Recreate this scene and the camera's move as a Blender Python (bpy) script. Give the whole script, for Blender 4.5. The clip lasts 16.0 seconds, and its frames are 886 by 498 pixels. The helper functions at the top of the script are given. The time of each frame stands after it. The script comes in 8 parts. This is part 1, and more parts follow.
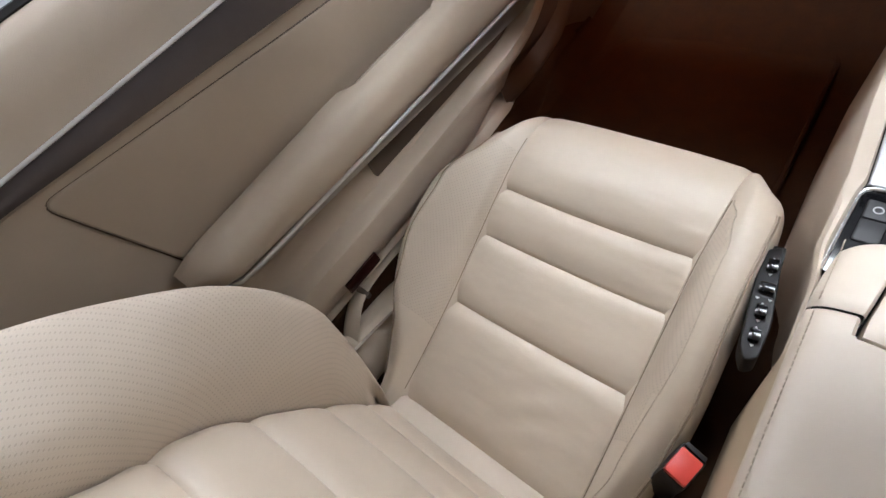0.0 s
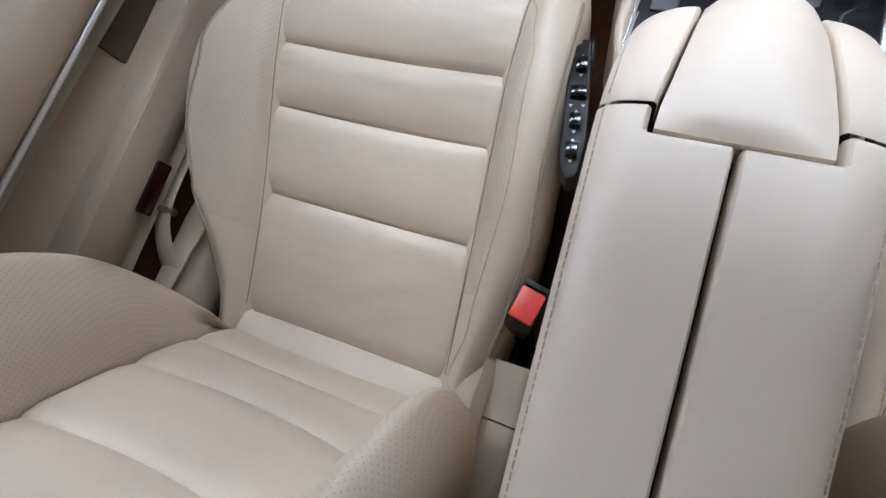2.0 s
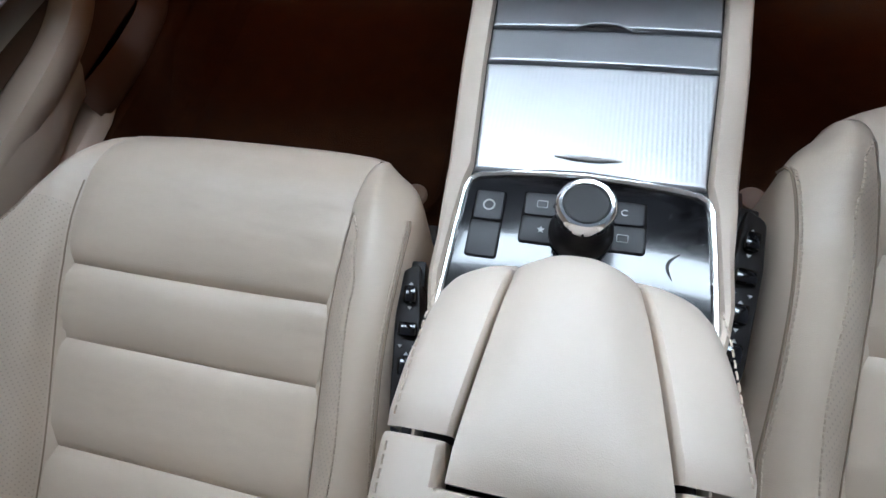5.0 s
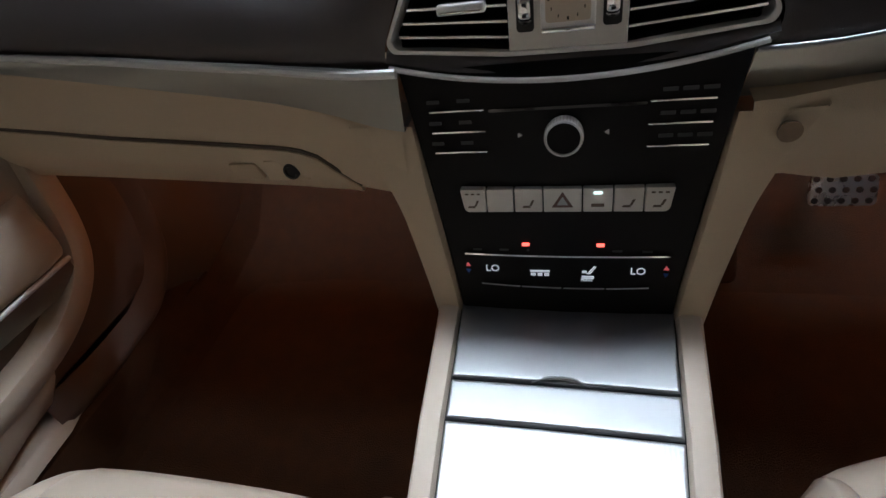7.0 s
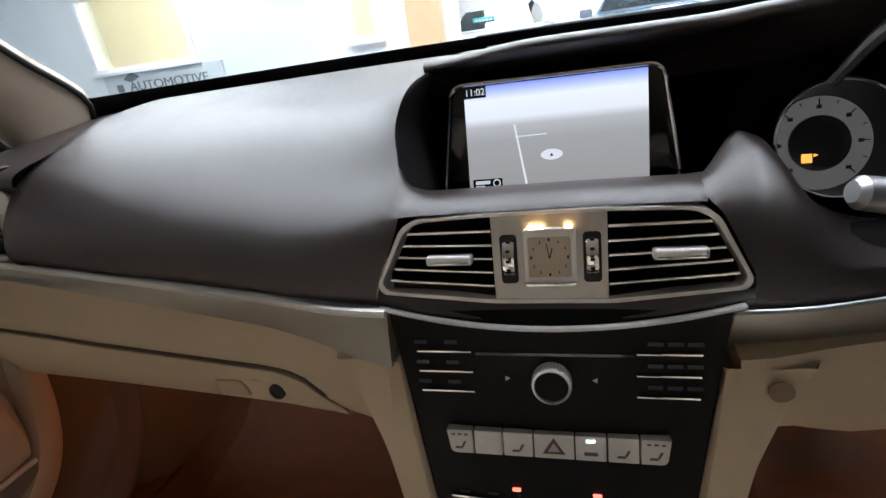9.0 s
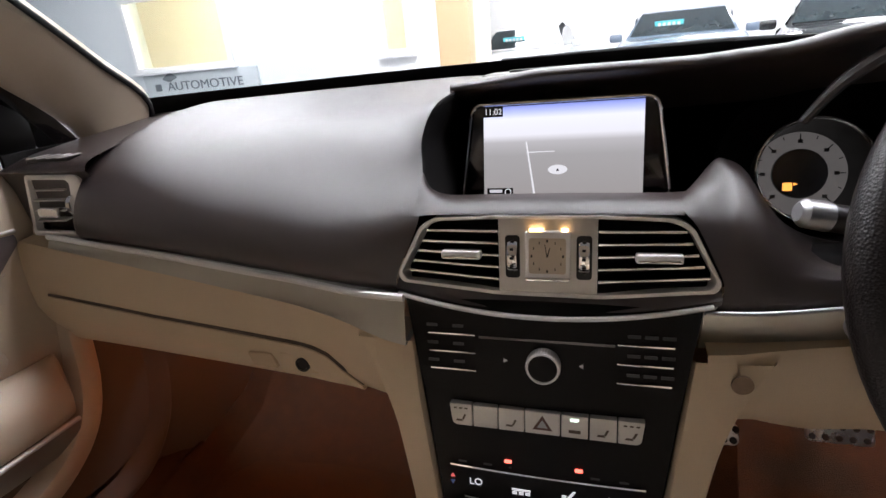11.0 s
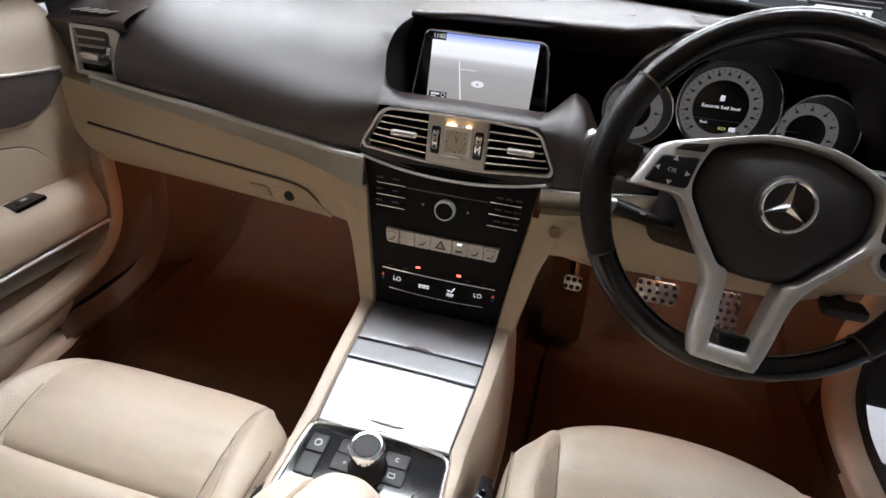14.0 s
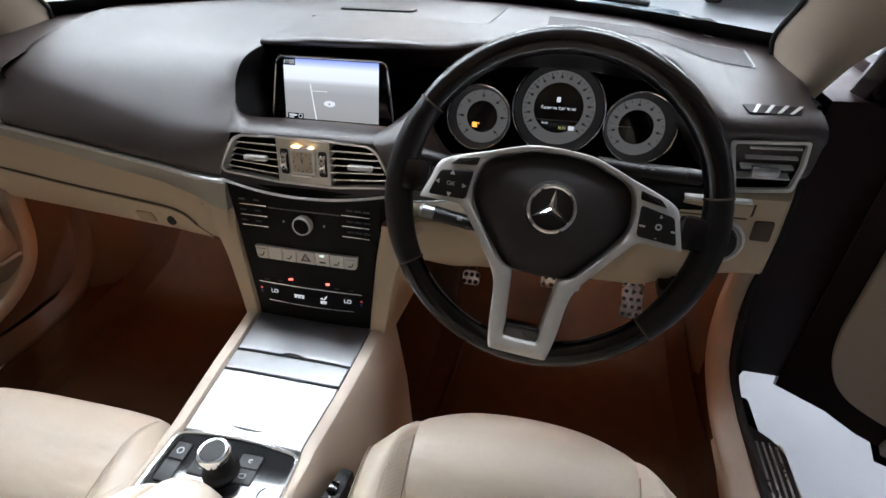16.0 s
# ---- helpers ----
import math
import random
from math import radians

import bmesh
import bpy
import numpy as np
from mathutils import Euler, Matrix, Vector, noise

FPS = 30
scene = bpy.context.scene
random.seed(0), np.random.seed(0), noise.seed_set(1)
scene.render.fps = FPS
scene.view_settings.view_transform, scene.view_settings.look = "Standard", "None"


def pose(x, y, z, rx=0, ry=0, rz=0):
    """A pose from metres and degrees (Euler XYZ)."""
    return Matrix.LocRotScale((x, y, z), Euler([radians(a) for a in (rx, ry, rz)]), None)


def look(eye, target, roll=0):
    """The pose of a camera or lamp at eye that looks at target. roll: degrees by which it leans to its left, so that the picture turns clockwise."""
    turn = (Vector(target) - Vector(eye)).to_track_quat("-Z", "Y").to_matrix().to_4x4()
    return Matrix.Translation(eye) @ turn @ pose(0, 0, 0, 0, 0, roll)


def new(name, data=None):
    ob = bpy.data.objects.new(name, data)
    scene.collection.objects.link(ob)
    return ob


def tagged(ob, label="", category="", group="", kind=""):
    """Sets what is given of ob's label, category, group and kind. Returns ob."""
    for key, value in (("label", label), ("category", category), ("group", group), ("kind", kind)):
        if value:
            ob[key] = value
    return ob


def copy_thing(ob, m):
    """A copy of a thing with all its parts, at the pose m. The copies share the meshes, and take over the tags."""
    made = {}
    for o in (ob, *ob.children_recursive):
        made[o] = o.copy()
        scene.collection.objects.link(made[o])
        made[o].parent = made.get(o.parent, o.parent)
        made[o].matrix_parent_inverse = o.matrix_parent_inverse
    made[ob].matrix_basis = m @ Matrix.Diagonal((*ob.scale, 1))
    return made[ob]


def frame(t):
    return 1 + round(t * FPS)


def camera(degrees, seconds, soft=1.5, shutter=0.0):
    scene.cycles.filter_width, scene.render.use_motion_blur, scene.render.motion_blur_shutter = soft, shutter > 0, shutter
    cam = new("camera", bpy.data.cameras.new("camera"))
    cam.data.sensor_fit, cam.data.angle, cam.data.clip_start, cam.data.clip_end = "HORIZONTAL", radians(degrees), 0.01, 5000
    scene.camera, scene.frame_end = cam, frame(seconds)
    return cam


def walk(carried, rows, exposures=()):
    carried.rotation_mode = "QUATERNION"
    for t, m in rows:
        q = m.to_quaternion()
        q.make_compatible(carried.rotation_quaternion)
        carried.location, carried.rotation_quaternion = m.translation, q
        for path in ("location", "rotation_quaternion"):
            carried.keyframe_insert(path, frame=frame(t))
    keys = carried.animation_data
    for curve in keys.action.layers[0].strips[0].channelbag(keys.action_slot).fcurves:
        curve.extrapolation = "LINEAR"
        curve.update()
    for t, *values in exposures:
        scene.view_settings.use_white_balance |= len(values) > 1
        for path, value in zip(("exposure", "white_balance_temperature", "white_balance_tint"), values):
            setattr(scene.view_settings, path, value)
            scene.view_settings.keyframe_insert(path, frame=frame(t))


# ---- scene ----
cam = camera(81.3, 16.0)
PATH = [
    (0, (-0.096, -0.707, 0.938), (-1.188, -0.098, -0.623), -28.1),
    (0.5, (-0.089, -0.693, 0.924), (-1.118, -0.229, -0.728), -37.4),
    (1, (-0.084, -0.676, 0.91), (-1.039, -0.298, -0.806), -43.9),
    (1.5, (-0.064, -0.645, 0.866), (-0.837, -0.286, -0.943), -44.8),
    (2, (-0.049, -0.622, 0.828), (-0.67, -0.292, -1.044), -44.7),
    (2.5, (-0.043, -0.613, 0.807), (-0.602, -0.265, -1.081), -41.4),
    (3, (-0.039, -0.596, 0.788), (-0.487, -0.213, -1.123), -33.5),
    (3.2, (-0.037, -0.589, 0.784), (-0.472, -0.159, -1.12), -29.6),
    (5.3, (-0.011, -0.439, 0.769), (-0.437, 0.432, -0.98), -16.8),
    (5.5, (-0.01, -0.429, 0.771), (-0.433, 0.518, -0.939), -15.3),
    (6, (-0.003, -0.395, 0.79), (-0.47, 0.734, -0.793), -14.6),
    (6.5, (0.002, -0.37, 0.801), (-0.477, 0.898, -0.669), -13.3),
    (7, (0.011, -0.35, 0.815), (-0.488, 1.096, -0.474), -11.7),
    (7.5, (0.021, -0.336, 0.824), (-0.481, 1.248, -0.288), -10.5),
    (8, (0.019, -0.325, 0.844), (-0.467, 1.361, -0.115), -8.9),
    (8.5, (0.019, -0.315, 0.857), (-0.48, 1.427, 0.01), -8.9),
    (8.7, (0.021, -0.312, 0.861), (-0.486, 1.445, 0.051), -8.8),
    (10.8, (0.03, -0.343, 0.863), (-0.502, 1.458, 0.177), -6.1),
    (11, (0.043, -0.373, 0.87), (-0.53, 1.407, 0.161), -5.4),
    (11.5, (0.078, -0.419, 0.872), (-0.609, 1.272, 0.055), -2.2),
    (12, (0.082, -0.45, 0.874), (-0.57, 1.191, -0.066), 0.5),
    (12.5, (0.075, -0.467, 0.897), (-0.53, 1.136, -0.134), 0.6),
    (13, (0.083, -0.508, 0.922), (-0.414, 1.119, -0.129), 2.3),
    (13.5, (0.106, -0.58, 0.949), (-0.36, 1.038, -0.131), 3.1),
    (14, (0.139, -0.605, 0.966), (-0.227, 1.019, -0.143), 4.3),
    (14.5, (0.188, -0.576, 0.964), (-0.054, 1.066, -0.151), 5.9),
    (15, (0.239, -0.561, 0.99), (-0.032, 1.042, -0.176), 3.4),
    (15.5, (0.3, -0.572, 1.015), (-0.041, 1.01, -0.159), 0.8),
    (16, (0.345, -0.584, 1.022), (-0.015, 1.019, -0.118), -0.1),
]
walk(cam, [(t, look(eye, target, roll)) for t, eye, target, roll in PATH],
     exposures=[(0, 0.0, 5900, 13), (1, 0.0, 5700, 13), (2, -0.1, 5450, 12), (3, -0.2, 5350, 13), (5.5, -0.55, 5300, 8), (6.5, -0.7, 5300, 8), (7, -0.45, 5550, 9), (7.5, 0.2, 5750, 11), (8.5, 0.1, 5800, 10), (11, 0.15, 6200, 17), (12, 0.1, 6200, 17), (14, 0.2, 6100, 13), (16, 0.2, 5800, 10)])

from mathutils.bvhtree import BVHTree

# ---- world, lamps, exposure ----
world = bpy.data.worlds.new("world")
scene.world = world
world.use_nodes = True
wb = world.node_tree.nodes["Background"]
wb.inputs["Color"].default_value = (0.95, 0.97, 1.0, 1)
wb.inputs["Strength"].default_value = 0.05
GROUND = -0.17          # showroom floor, 0.17 m under the zero level of the cabin
CEIL = 3.6


# ---- materials ----
def mat(name, color, rough=0.5, metal=0.0, spec=0.5, coat=0.0, grain=0.0, gscale=900.0, var=0.06, vscale=9.0, emit=None, estr=0.0, alpha=1.0, trans=0.0):
    """A surface with two scales of variation in colour, and fine relief."""
    m = bpy.data.materials.new(name)
    m.use_nodes = True
    nt = m.node_tree
    b = nt.nodes["Principled BSDF"]
    b.inputs["Base Color"].default_value = (*color, 1)
    b.inputs["Roughness"].default_value = rough
    b.inputs["Metallic"].default_value = metal
    b.inputs["Specular IOR Level"].default_value = spec
    b.inputs["Coat Weight"].default_value = coat
    b.inputs["Coat Roughness"].default_value = 0.04
    b.inputs["Transmission Weight"].default_value = trans
    if emit:
        b.inputs["Emission Color"].default_value = (*emit, 1)
        b.inputs["Emission Strength"].default_value = estr
    tc = nt.nodes.new("ShaderNodeTexCoord")
    if var > 0:
        n1 = nt.nodes.new("ShaderNodeTexNoise")
        n1.inputs["Scale"].default_value = vscale
        n1.inputs["Detail"].default_value = 6
        n1.inputs["Roughness"].default_value = 0.65
        nt.links.new(tc.outputs["Object"], n1.inputs["Vector"])
        ramp = nt.nodes.new("ShaderNodeMapRange")
        ramp.inputs["From Min"].default_value, ramp.inputs["From Max"].default_value = 0.3, 0.7
        ramp.inputs["To Min"].default_value, ramp.inputs["To Max"].default_value = 1 - var, 1 + var
        nt.links.new(n1.outputs["Fac"], ramp.inputs["Value"])
        mul = nt.nodes.new("ShaderNodeVectorMath")
        mul.operation = "SCALE"
        mul.inputs[0].default_value = color
        nt.links.new(ramp.outputs["Result"], mul.inputs["Scale"])
        nt.links.new(mul.outputs["Vector"], b.inputs["Base Color"])
        r2 = nt.nodes.new("ShaderNodeMapRange")
        r2.inputs["From Min"].default_value, r2.inputs["From Max"].default_value = 0.3, 0.7
        r2.inputs["To Min"].default_value, r2.inputs["To Max"].default_value = rough * (1 - 1.5 * var), min(1, rough * (1 + 1.5 * var))
        nt.links.new(n1.outputs["Fac"], r2.inputs["Value"])
        nt.links.new(r2.outputs["Result"], b.inputs["Roughness"])
    if grain > 0:
        v = nt.nodes.new("ShaderNodeTexVoronoi")
        v.inputs["Scale"].default_value = gscale
        nt.links.new(tc.outputs["Object"], v.inputs["Vector"])
        n2 = nt.nodes.new("ShaderNodeTexNoise")
        n2.inputs["Scale"].default_value = gscale * 0.07
        n2.inputs["Detail"].default_value = 3
        nt.links.new(tc.outputs["Object"], n2.inputs["Vector"])
        add = nt.nodes.new("ShaderNodeMath")
        add.operation = "ADD"
        nt.links.new(v.outputs["Distance"], add.inputs[0])
        soft = nt.nodes.new("ShaderNodeMath")
        soft.operation = "MULTIPLY"
        soft.inputs[1].default_value = 0.4
        nt.links.new(n2.outputs["Fac"], soft.inputs[0])
        nt.links.new(soft.outputs["Value"], add.inputs[1])
        bu = nt.nodes.new("ShaderNodeBump")
        bu.inputs["Strength"].default_value = grain
        bu.inputs["Distance"].default_value = 0.0006
        nt.links.new(add.outputs["Value"], bu.inputs["Height"])
        nt.links.new(bu.outputs["Normal"], b.inputs["Normal"])
    return m


def perforate(m, pitch=0.0046):
    """Rows of small punched holes, laid out over the metres of the UV map."""
    nt = m.node_tree
    b = nt.nodes["Principled BSDF"]
    uv = nt.nodes.new("ShaderNodeUVMap")
    rot = nt.nodes.new("ShaderNodeMapping")
    rot.inputs["Rotation"].default_value = (0, 0, radians(45))
    nt.links.new(uv.outputs["UV"], rot.inputs["Vector"])
    v = nt.nodes.new("ShaderNodeTexVoronoi")
    v.voronoi_dimensions = "2D"
    v.inputs["Scale"].default_value = 1 / pitch
    v.inputs["Randomness"].default_value = 0.0
    nt.links.new(rot.outputs["Vector"], v.inputs["Vector"])
    r = nt.nodes.new("ShaderNodeMapRange")
    r.inputs["From Min"].default_value, r.inputs["From Max"].default_value = 0.12, 0.22
    r.inputs["To Min"].default_value, r.inputs["To Max"].default_value = 0.78, 1.0
    nt.links.new(v.outputs["Distance"], r.inputs["Value"])
    old = b.inputs["Base Color"].links[0].from_socket
    mul = nt.nodes.new("ShaderNodeVectorMath")
    mul.operation = "SCALE"
    nt.links.new(old, mul.inputs[0])
    nt.links.new(r.outputs["Result"], mul.inputs["Scale"])
    nt.links.new(mul.outputs["Vector"], b.inputs["Base Color"])
    return m


def creases(m, amount=0.5):
    """Soft pulled folds in leather, long across the seat."""
    nt = m.node_tree
    b = nt.nodes["Principled BSDF"]
    tc = nt.nodes.new("ShaderNodeTexCoord")
    mp = nt.nodes.new("ShaderNodeMapping")
    mp.inputs["Scale"].default_value = (14, 34, 14)
    mp.inputs["Rotation"].default_value = (0, 0, radians(38))
    nt.links.new(tc.outputs["Object"], mp.inputs["Vector"])
    n = nt.nodes.new("ShaderNodeTexNoise")
    n.inputs["Scale"].default_value = 1.0
    n.inputs["Detail"].default_value = 2
    nt.links.new(mp.outputs["Vector"], n.inputs["Vector"])
    bu = nt.nodes.new("ShaderNodeBump")
    bu.inputs["Strength"].default_value = amount
    bu.inputs["Distance"].default_value = 0.004
    nt.links.new(n.outputs["Fac"], bu.inputs["Height"])
    old = b.inputs["Normal"].links
    if old:
        nt.links.new(bu.outputs["Normal"], old[0].from_node.inputs["Normal"])
    else:
        nt.links.new(bu.outputs["Normal"], b.inputs["Normal"])
    return m


def ribbed(m, per_metre=700, axis=0, strength=0.35):
    """Fine parallel grooves, as in a combed metal panel."""
    nt = m.node_tree
    b = nt.nodes["Principled BSDF"]
    tc = nt.nodes.new("ShaderNodeTexCoord")
    w = nt.nodes.new("ShaderNodeTexWave")
    w.bands_direction = "XYZ"[axis]
    w.inputs["Scale"].default_value = per_metre / 20 * 2
    w.inputs["Distortion"].default_value = 0
    nt.links.new(tc.outputs["Object"], w.inputs["Vector"])
    bu = nt.nodes.new("ShaderNodeBump")
    bu.inputs["Strength"].default_value = strength
    bu.inputs["Distance"].default_value = 0.0004
    nt.links.new(w.outputs["Fac"], bu.inputs["Height"])
    nt.links.new(bu.outputs["Normal"], b.inputs["Normal"])
    return m


def fibre(m, scale=700, dist=0.003):
    """Carpet pile."""
    nt = m.node_tree
    b = nt.nodes["Principled BSDF"]
    tc = nt.nodes.new("ShaderNodeTexCoord")
    n = nt.nodes.new("ShaderNodeTexNoise")
    n.inputs["Scale"].default_value = scale
    n.inputs["Detail"].default_value = 4
    nt.links.new(tc.outputs["Object"], n.inputs["Vector"])
    bu = nt.nodes.new("ShaderNodeBump")
    bu.inputs["Strength"].default_value = 0.8
    bu.inputs["Distance"].default_value = dist
    nt.links.new(n.outputs["Fac"], bu.inputs["Height"])
    nt.links.new(bu.outputs["Normal"], b.inputs["Normal"])
    return m


BEIGE = (0.58, 0.495, 0.39)
M_LEATHER = creases(mat("leather", BEIGE, 0.33, grain=0.22, gscale=1300, var=0.05, vscale=7), 0.4)
M_PERF = perforate(mat("leather_perforated", (0.55, 0.468, 0.368), 0.45, grain=0.3, gscale=1100, var=0.05, vscale=7))
M_ARM = mat("leather_armrest", (0.66, 0.575, 0.475), 0.38, grain=0.10, gscale=1500, var=0.04, vscale=6)
M_STITCH = mat("thread", (0.52, 0.44, 0.34), 0.7, var=0.1, vscale=400)
M_BEIGE = mat("plastic_beige", (0.56, 0.445, 0.300), 0.45, grain=0.45, gscale=1300, var=0.04, vscale=6)
M_CREAM = mat("console_cream", (0.60, 0.51, 0.405), 0.42, grain=0.3, gscale=1300, var=0.04, vscale=6)
M_DOOR = mat("door_trim_beige", (0.45, 0.372, 0.282), 0.42, grain=0.45, gscale=1200, var=0.05, vscale=6)
M_SEAMB = mat("seam_beige", (0.27, 0.21, 0.15), 0.7, var=0.1)
# dark of seams and marks, and of the shade sheets in the doors
M_SEAMSHADE = mat("seam_and_shade_dark", (0.10, 0.075, 0.055), 0.8, var=0.1)
M_DASH = mat("dash_soft_brown", (0.030, 0.0205, 0.0190), 0.32, spec=1.0, grain=0.4, gscale=1800, var=0.06, vscale=8)
M_DASHB = mat("dash_black", (0.005, 0.0045, 0.0045), 0.6, spec=0.12, grain=0.5, gscale=1500, var=0.1, vscale=10)
M_BLACK = mat("black_plastic", (0.009, 0.008, 0.008), 0.36, spec=0.35, grain=0.2, gscale=1500, var=0.1, vscale=20)
M_GLOSS = mat("piano_black", (0.006, 0.006, 0.007), 0.13, coat=0.5, var=0.25, vscale=18)
M_PANEL = mat("console_black", (0.006, 0.0055, 0.0055), 0.42, spec=0.12, var=0.12, vscale=30)
M_KEYB = mat("key_black", (0.020, 0.020, 0.022), 0.42, spec=0.4, var=0.1, vscale=40)
M_ALU = ribbed(mat("aluminium_lid", (0.56, 0.565, 0.575), 0.44, metal=1.0, var=0.05, vscale=12), 900, 0, 0.2)
M_ALUD = mat("aluminium_satin_dark", (0.36, 0.365, 0.375), 0.36, metal=1.0, var=0.06, vscale=12)
M_TRIM = mat("trim_satin", (0.44, 0.43, 0.38), 0.36, metal=0.85, var=0.05, vscale=15)
M_SILVER = mat("silver_paint", (0.74, 0.735, 0.72), 0.34, metal=0.35, var=0.04, vscale=20)
# lighter copy of the silver, as if brightly lit, for the driver's side vent
M_VENTLIT = mat("vent_silver_lit", (0.84, 0.84, 0.83), 0.30, metal=0.1, var=0.04, vscale=40)
M_BRIGHT = mat("bright_trim", (0.82, 0.82, 0.81), 0.22, metal=0.8, var=0.04, vscale=40)
M_CHROME = mat("chrome", (0.86, 0.86, 0.86), 0.10, metal=1.0, var=0.05, vscale=30)
M_KEY = mat("switch_silver", (0.56, 0.54, 0.50), 0.35, metal=0.35, grain=0.0, gscale=900, var=0.05, vscale=40)
M_CARPET = fibre(mat("carpet_brown", (0.062, 0.031, 0.016), 0.95, spec=0.1, var=0.22, vscale=28), 650)
M_MAT = fibre(mat("mat_brown", (0.072, 0.036, 0.018), 0.95, spec=0.1, var=0.25, vscale=22), 500, 0.004)
M_WHEEL = mat("wheel_leather", (0.007, 0.005, 0.0045), 0.19, spec=0.45, grain=0.10, gscale=900, var=0.15, vscale=14)
M_WPERF = mat("wheel_leather_perforated", (0.007, 0.0052, 0.005), 0.34, spec=0.35, grain=0.5, gscale=700, var=0.12, vscale=14)
M_SPOKE = mat("spoke_satin", (0.60, 0.59, 0.575), 0.36, metal=0.5, var=0.05, vscale=30)
M_HUB = mat("airbag_cover", (0.013, 0.0085, 0.0082), 0.40, grain=0.6, gscale=1400, var=0.06, vscale=10)
M_RED = mat("buckle_red", (0.72, 0.075, 0.055), 0.33, var=0.05)
M_REFL = mat("reflector_red", (0.018, 0.004, 0.0035), 0.18, var=0.1, vscale=60)
M_WHITE = mat("marking_white", (0.85, 0.85, 0.85), 0.5, var=0.0, emit=(1, 1, 1), estr=0.55)
M_MARK = mat("marking_grey", (0.55, 0.55, 0.55), 0.5, var=0.0)
M_DIM = mat("marking_dim", (0.035, 0.035, 0.035), 0.5, var=0.0)
M_LEDR = mat("led_red", (0.9, 0.2, 0.15), 0.4, var=0.0, emit=(1.0, 0.12, 0.08), estr=3.5)
M_ARROW = mat("arrow_red", (0.45, 0.10, 0.10), 0.4, var=0.0, emit=(1.0, 0.15, 0.15), estr=0.5)
M_LEDG = mat("led_green", (0.8, 1.0, 0.85), 0.4, var=0.0, emit=(0.75, 1.0, 0.85), estr=2.2)
M_LEDA = mat("lamp_amber", (1.0, 0.75, 0.4), 0.4, var=0.0, emit=(1.0, 0.58, 0.22), estr=14.0)
M_FUEL = mat("lamp_fuel", (1.0, 0.6, 0.1), 0.4, var=0.0, emit=(1.0, 0.42, 0.07), estr=1.3)
M_DIAL = mat("dial_face", (0.22, 0.212, 0.20), 0.45, var=0.05, vscale=60, emit=(0.9, 0.85, 0.78), estr=0.085)
M_CLOCK = mat("clock_face", (0.55, 0.47, 0.36), 0.35, var=0.05, vscale=60)
M_PAINT = mat("dark_paint", (0.012, 0.009, 0.010), 0.22, coat=0.8, var=0.05)
M_JAMB = mat("jamb_paint", (0.021, 0.0095, 0.0115), 0.42, spec=0.2, var=0.1, vscale=12)
M_RUBBER = mat("rubber", (0.012, 0.012, 0.012), 0.75, var=0.1)
M_STEEL = mat("pedal_steel", (0.75, 0.74, 0.72), 0.28, metal=1.0, var=0.06, vscale=40)


def screen_material():
    """The lit map page: a pale sky band over a grey map."""
    m = bpy.data.materials.new("screen_map")
    m.use_nodes = True
    nt = m.node_tree
    b = nt.nodes["Principled BSDF"]
    b.inputs["Base Color"].default_value = (0.02, 0.02, 0.02, 1)
    b.inputs["Roughness"].default_value = 0.15
    uv = nt.nodes.new("ShaderNodeUVMap")
    sep = nt.nodes.new("ShaderNodeSeparateXYZ")
    nt.links.new(uv.outputs["UV"], sep.inputs["Vector"])
    ramp = nt.nodes.new("ShaderNodeValToRGB")
    cr = ramp.color_ramp
    stops = [(0.0, (0.34, 0.32, 0.30)), (0.45, (0.38, 0.37, 0.355)), (0.60, (0.50, 0.49, 0.48)), (0.68, (0.85, 0.85, 0.86)), (0.86, (0.9, 0.92, 1.0)), (0.93, (0.55, 0.62, 0.95)), (1.0, (0.27, 0.34, 0.80))]
    while len(cr.elements) < len(stops):
        cr.elements.new(0.5)
    for e, (p, c) in zip(cr.elements, stops):
        e.position, e.color = p, (*c, 1)
    nt.links.new(sep.outputs["Y"], ramp.inputs["Fac"])
    nt.links.new(ramp.outputs["Color"], b.inputs["Emission Color"])
    b.inputs["Emission Strength"].default_value = 0.95
    return m


M_SCREEN = screen_material()
M_ROAD = mat("screen_road", (0.1, 0.1, 0.1), 0.3, var=0.0, emit=(0.8, 0.8, 0.8), estr=0.9)


# ---- shape helpers ----
def B():
    return bmesh.new()


def finish(name, bm, material, angle=38):
    me = bpy.data.meshes.new(name)
    bmesh.ops.recalc_face_normals(bm, faces=bm.faces)
    bm.to_mesh(me)
    bm.free()
    me.materials.append(material)
    me.shade_smooth()
    me.set_sharp_from_angle(angle=radians(angle))
    return me


def thing(name, at, label, category, group="", kind=""):
    ob = new(name)
    ob.location = at
    ob.empty_display_size = 0.05
    return tagged(ob, label, category, group, kind)


def origin_of(ob):
    p = Vector((0, 0, 0))
    while ob is not None:
        p += ob.location + ob.matrix_parent_inverse.translation
        ob = ob.parent
    return p


def part(name, bm, material, parent, label="", angle=38):
    """Links a bmesh, in cabin coordinates, as one mesh under a thing or a part."""
    ob = new(name, finish(name, bm, material, angle))
    if parent is not None:
        ob.parent = parent
        ob.matrix_parent_inverse = Matrix.Translation(-origin_of(parent))
    if label:
        tagged(ob, label)
    return ob


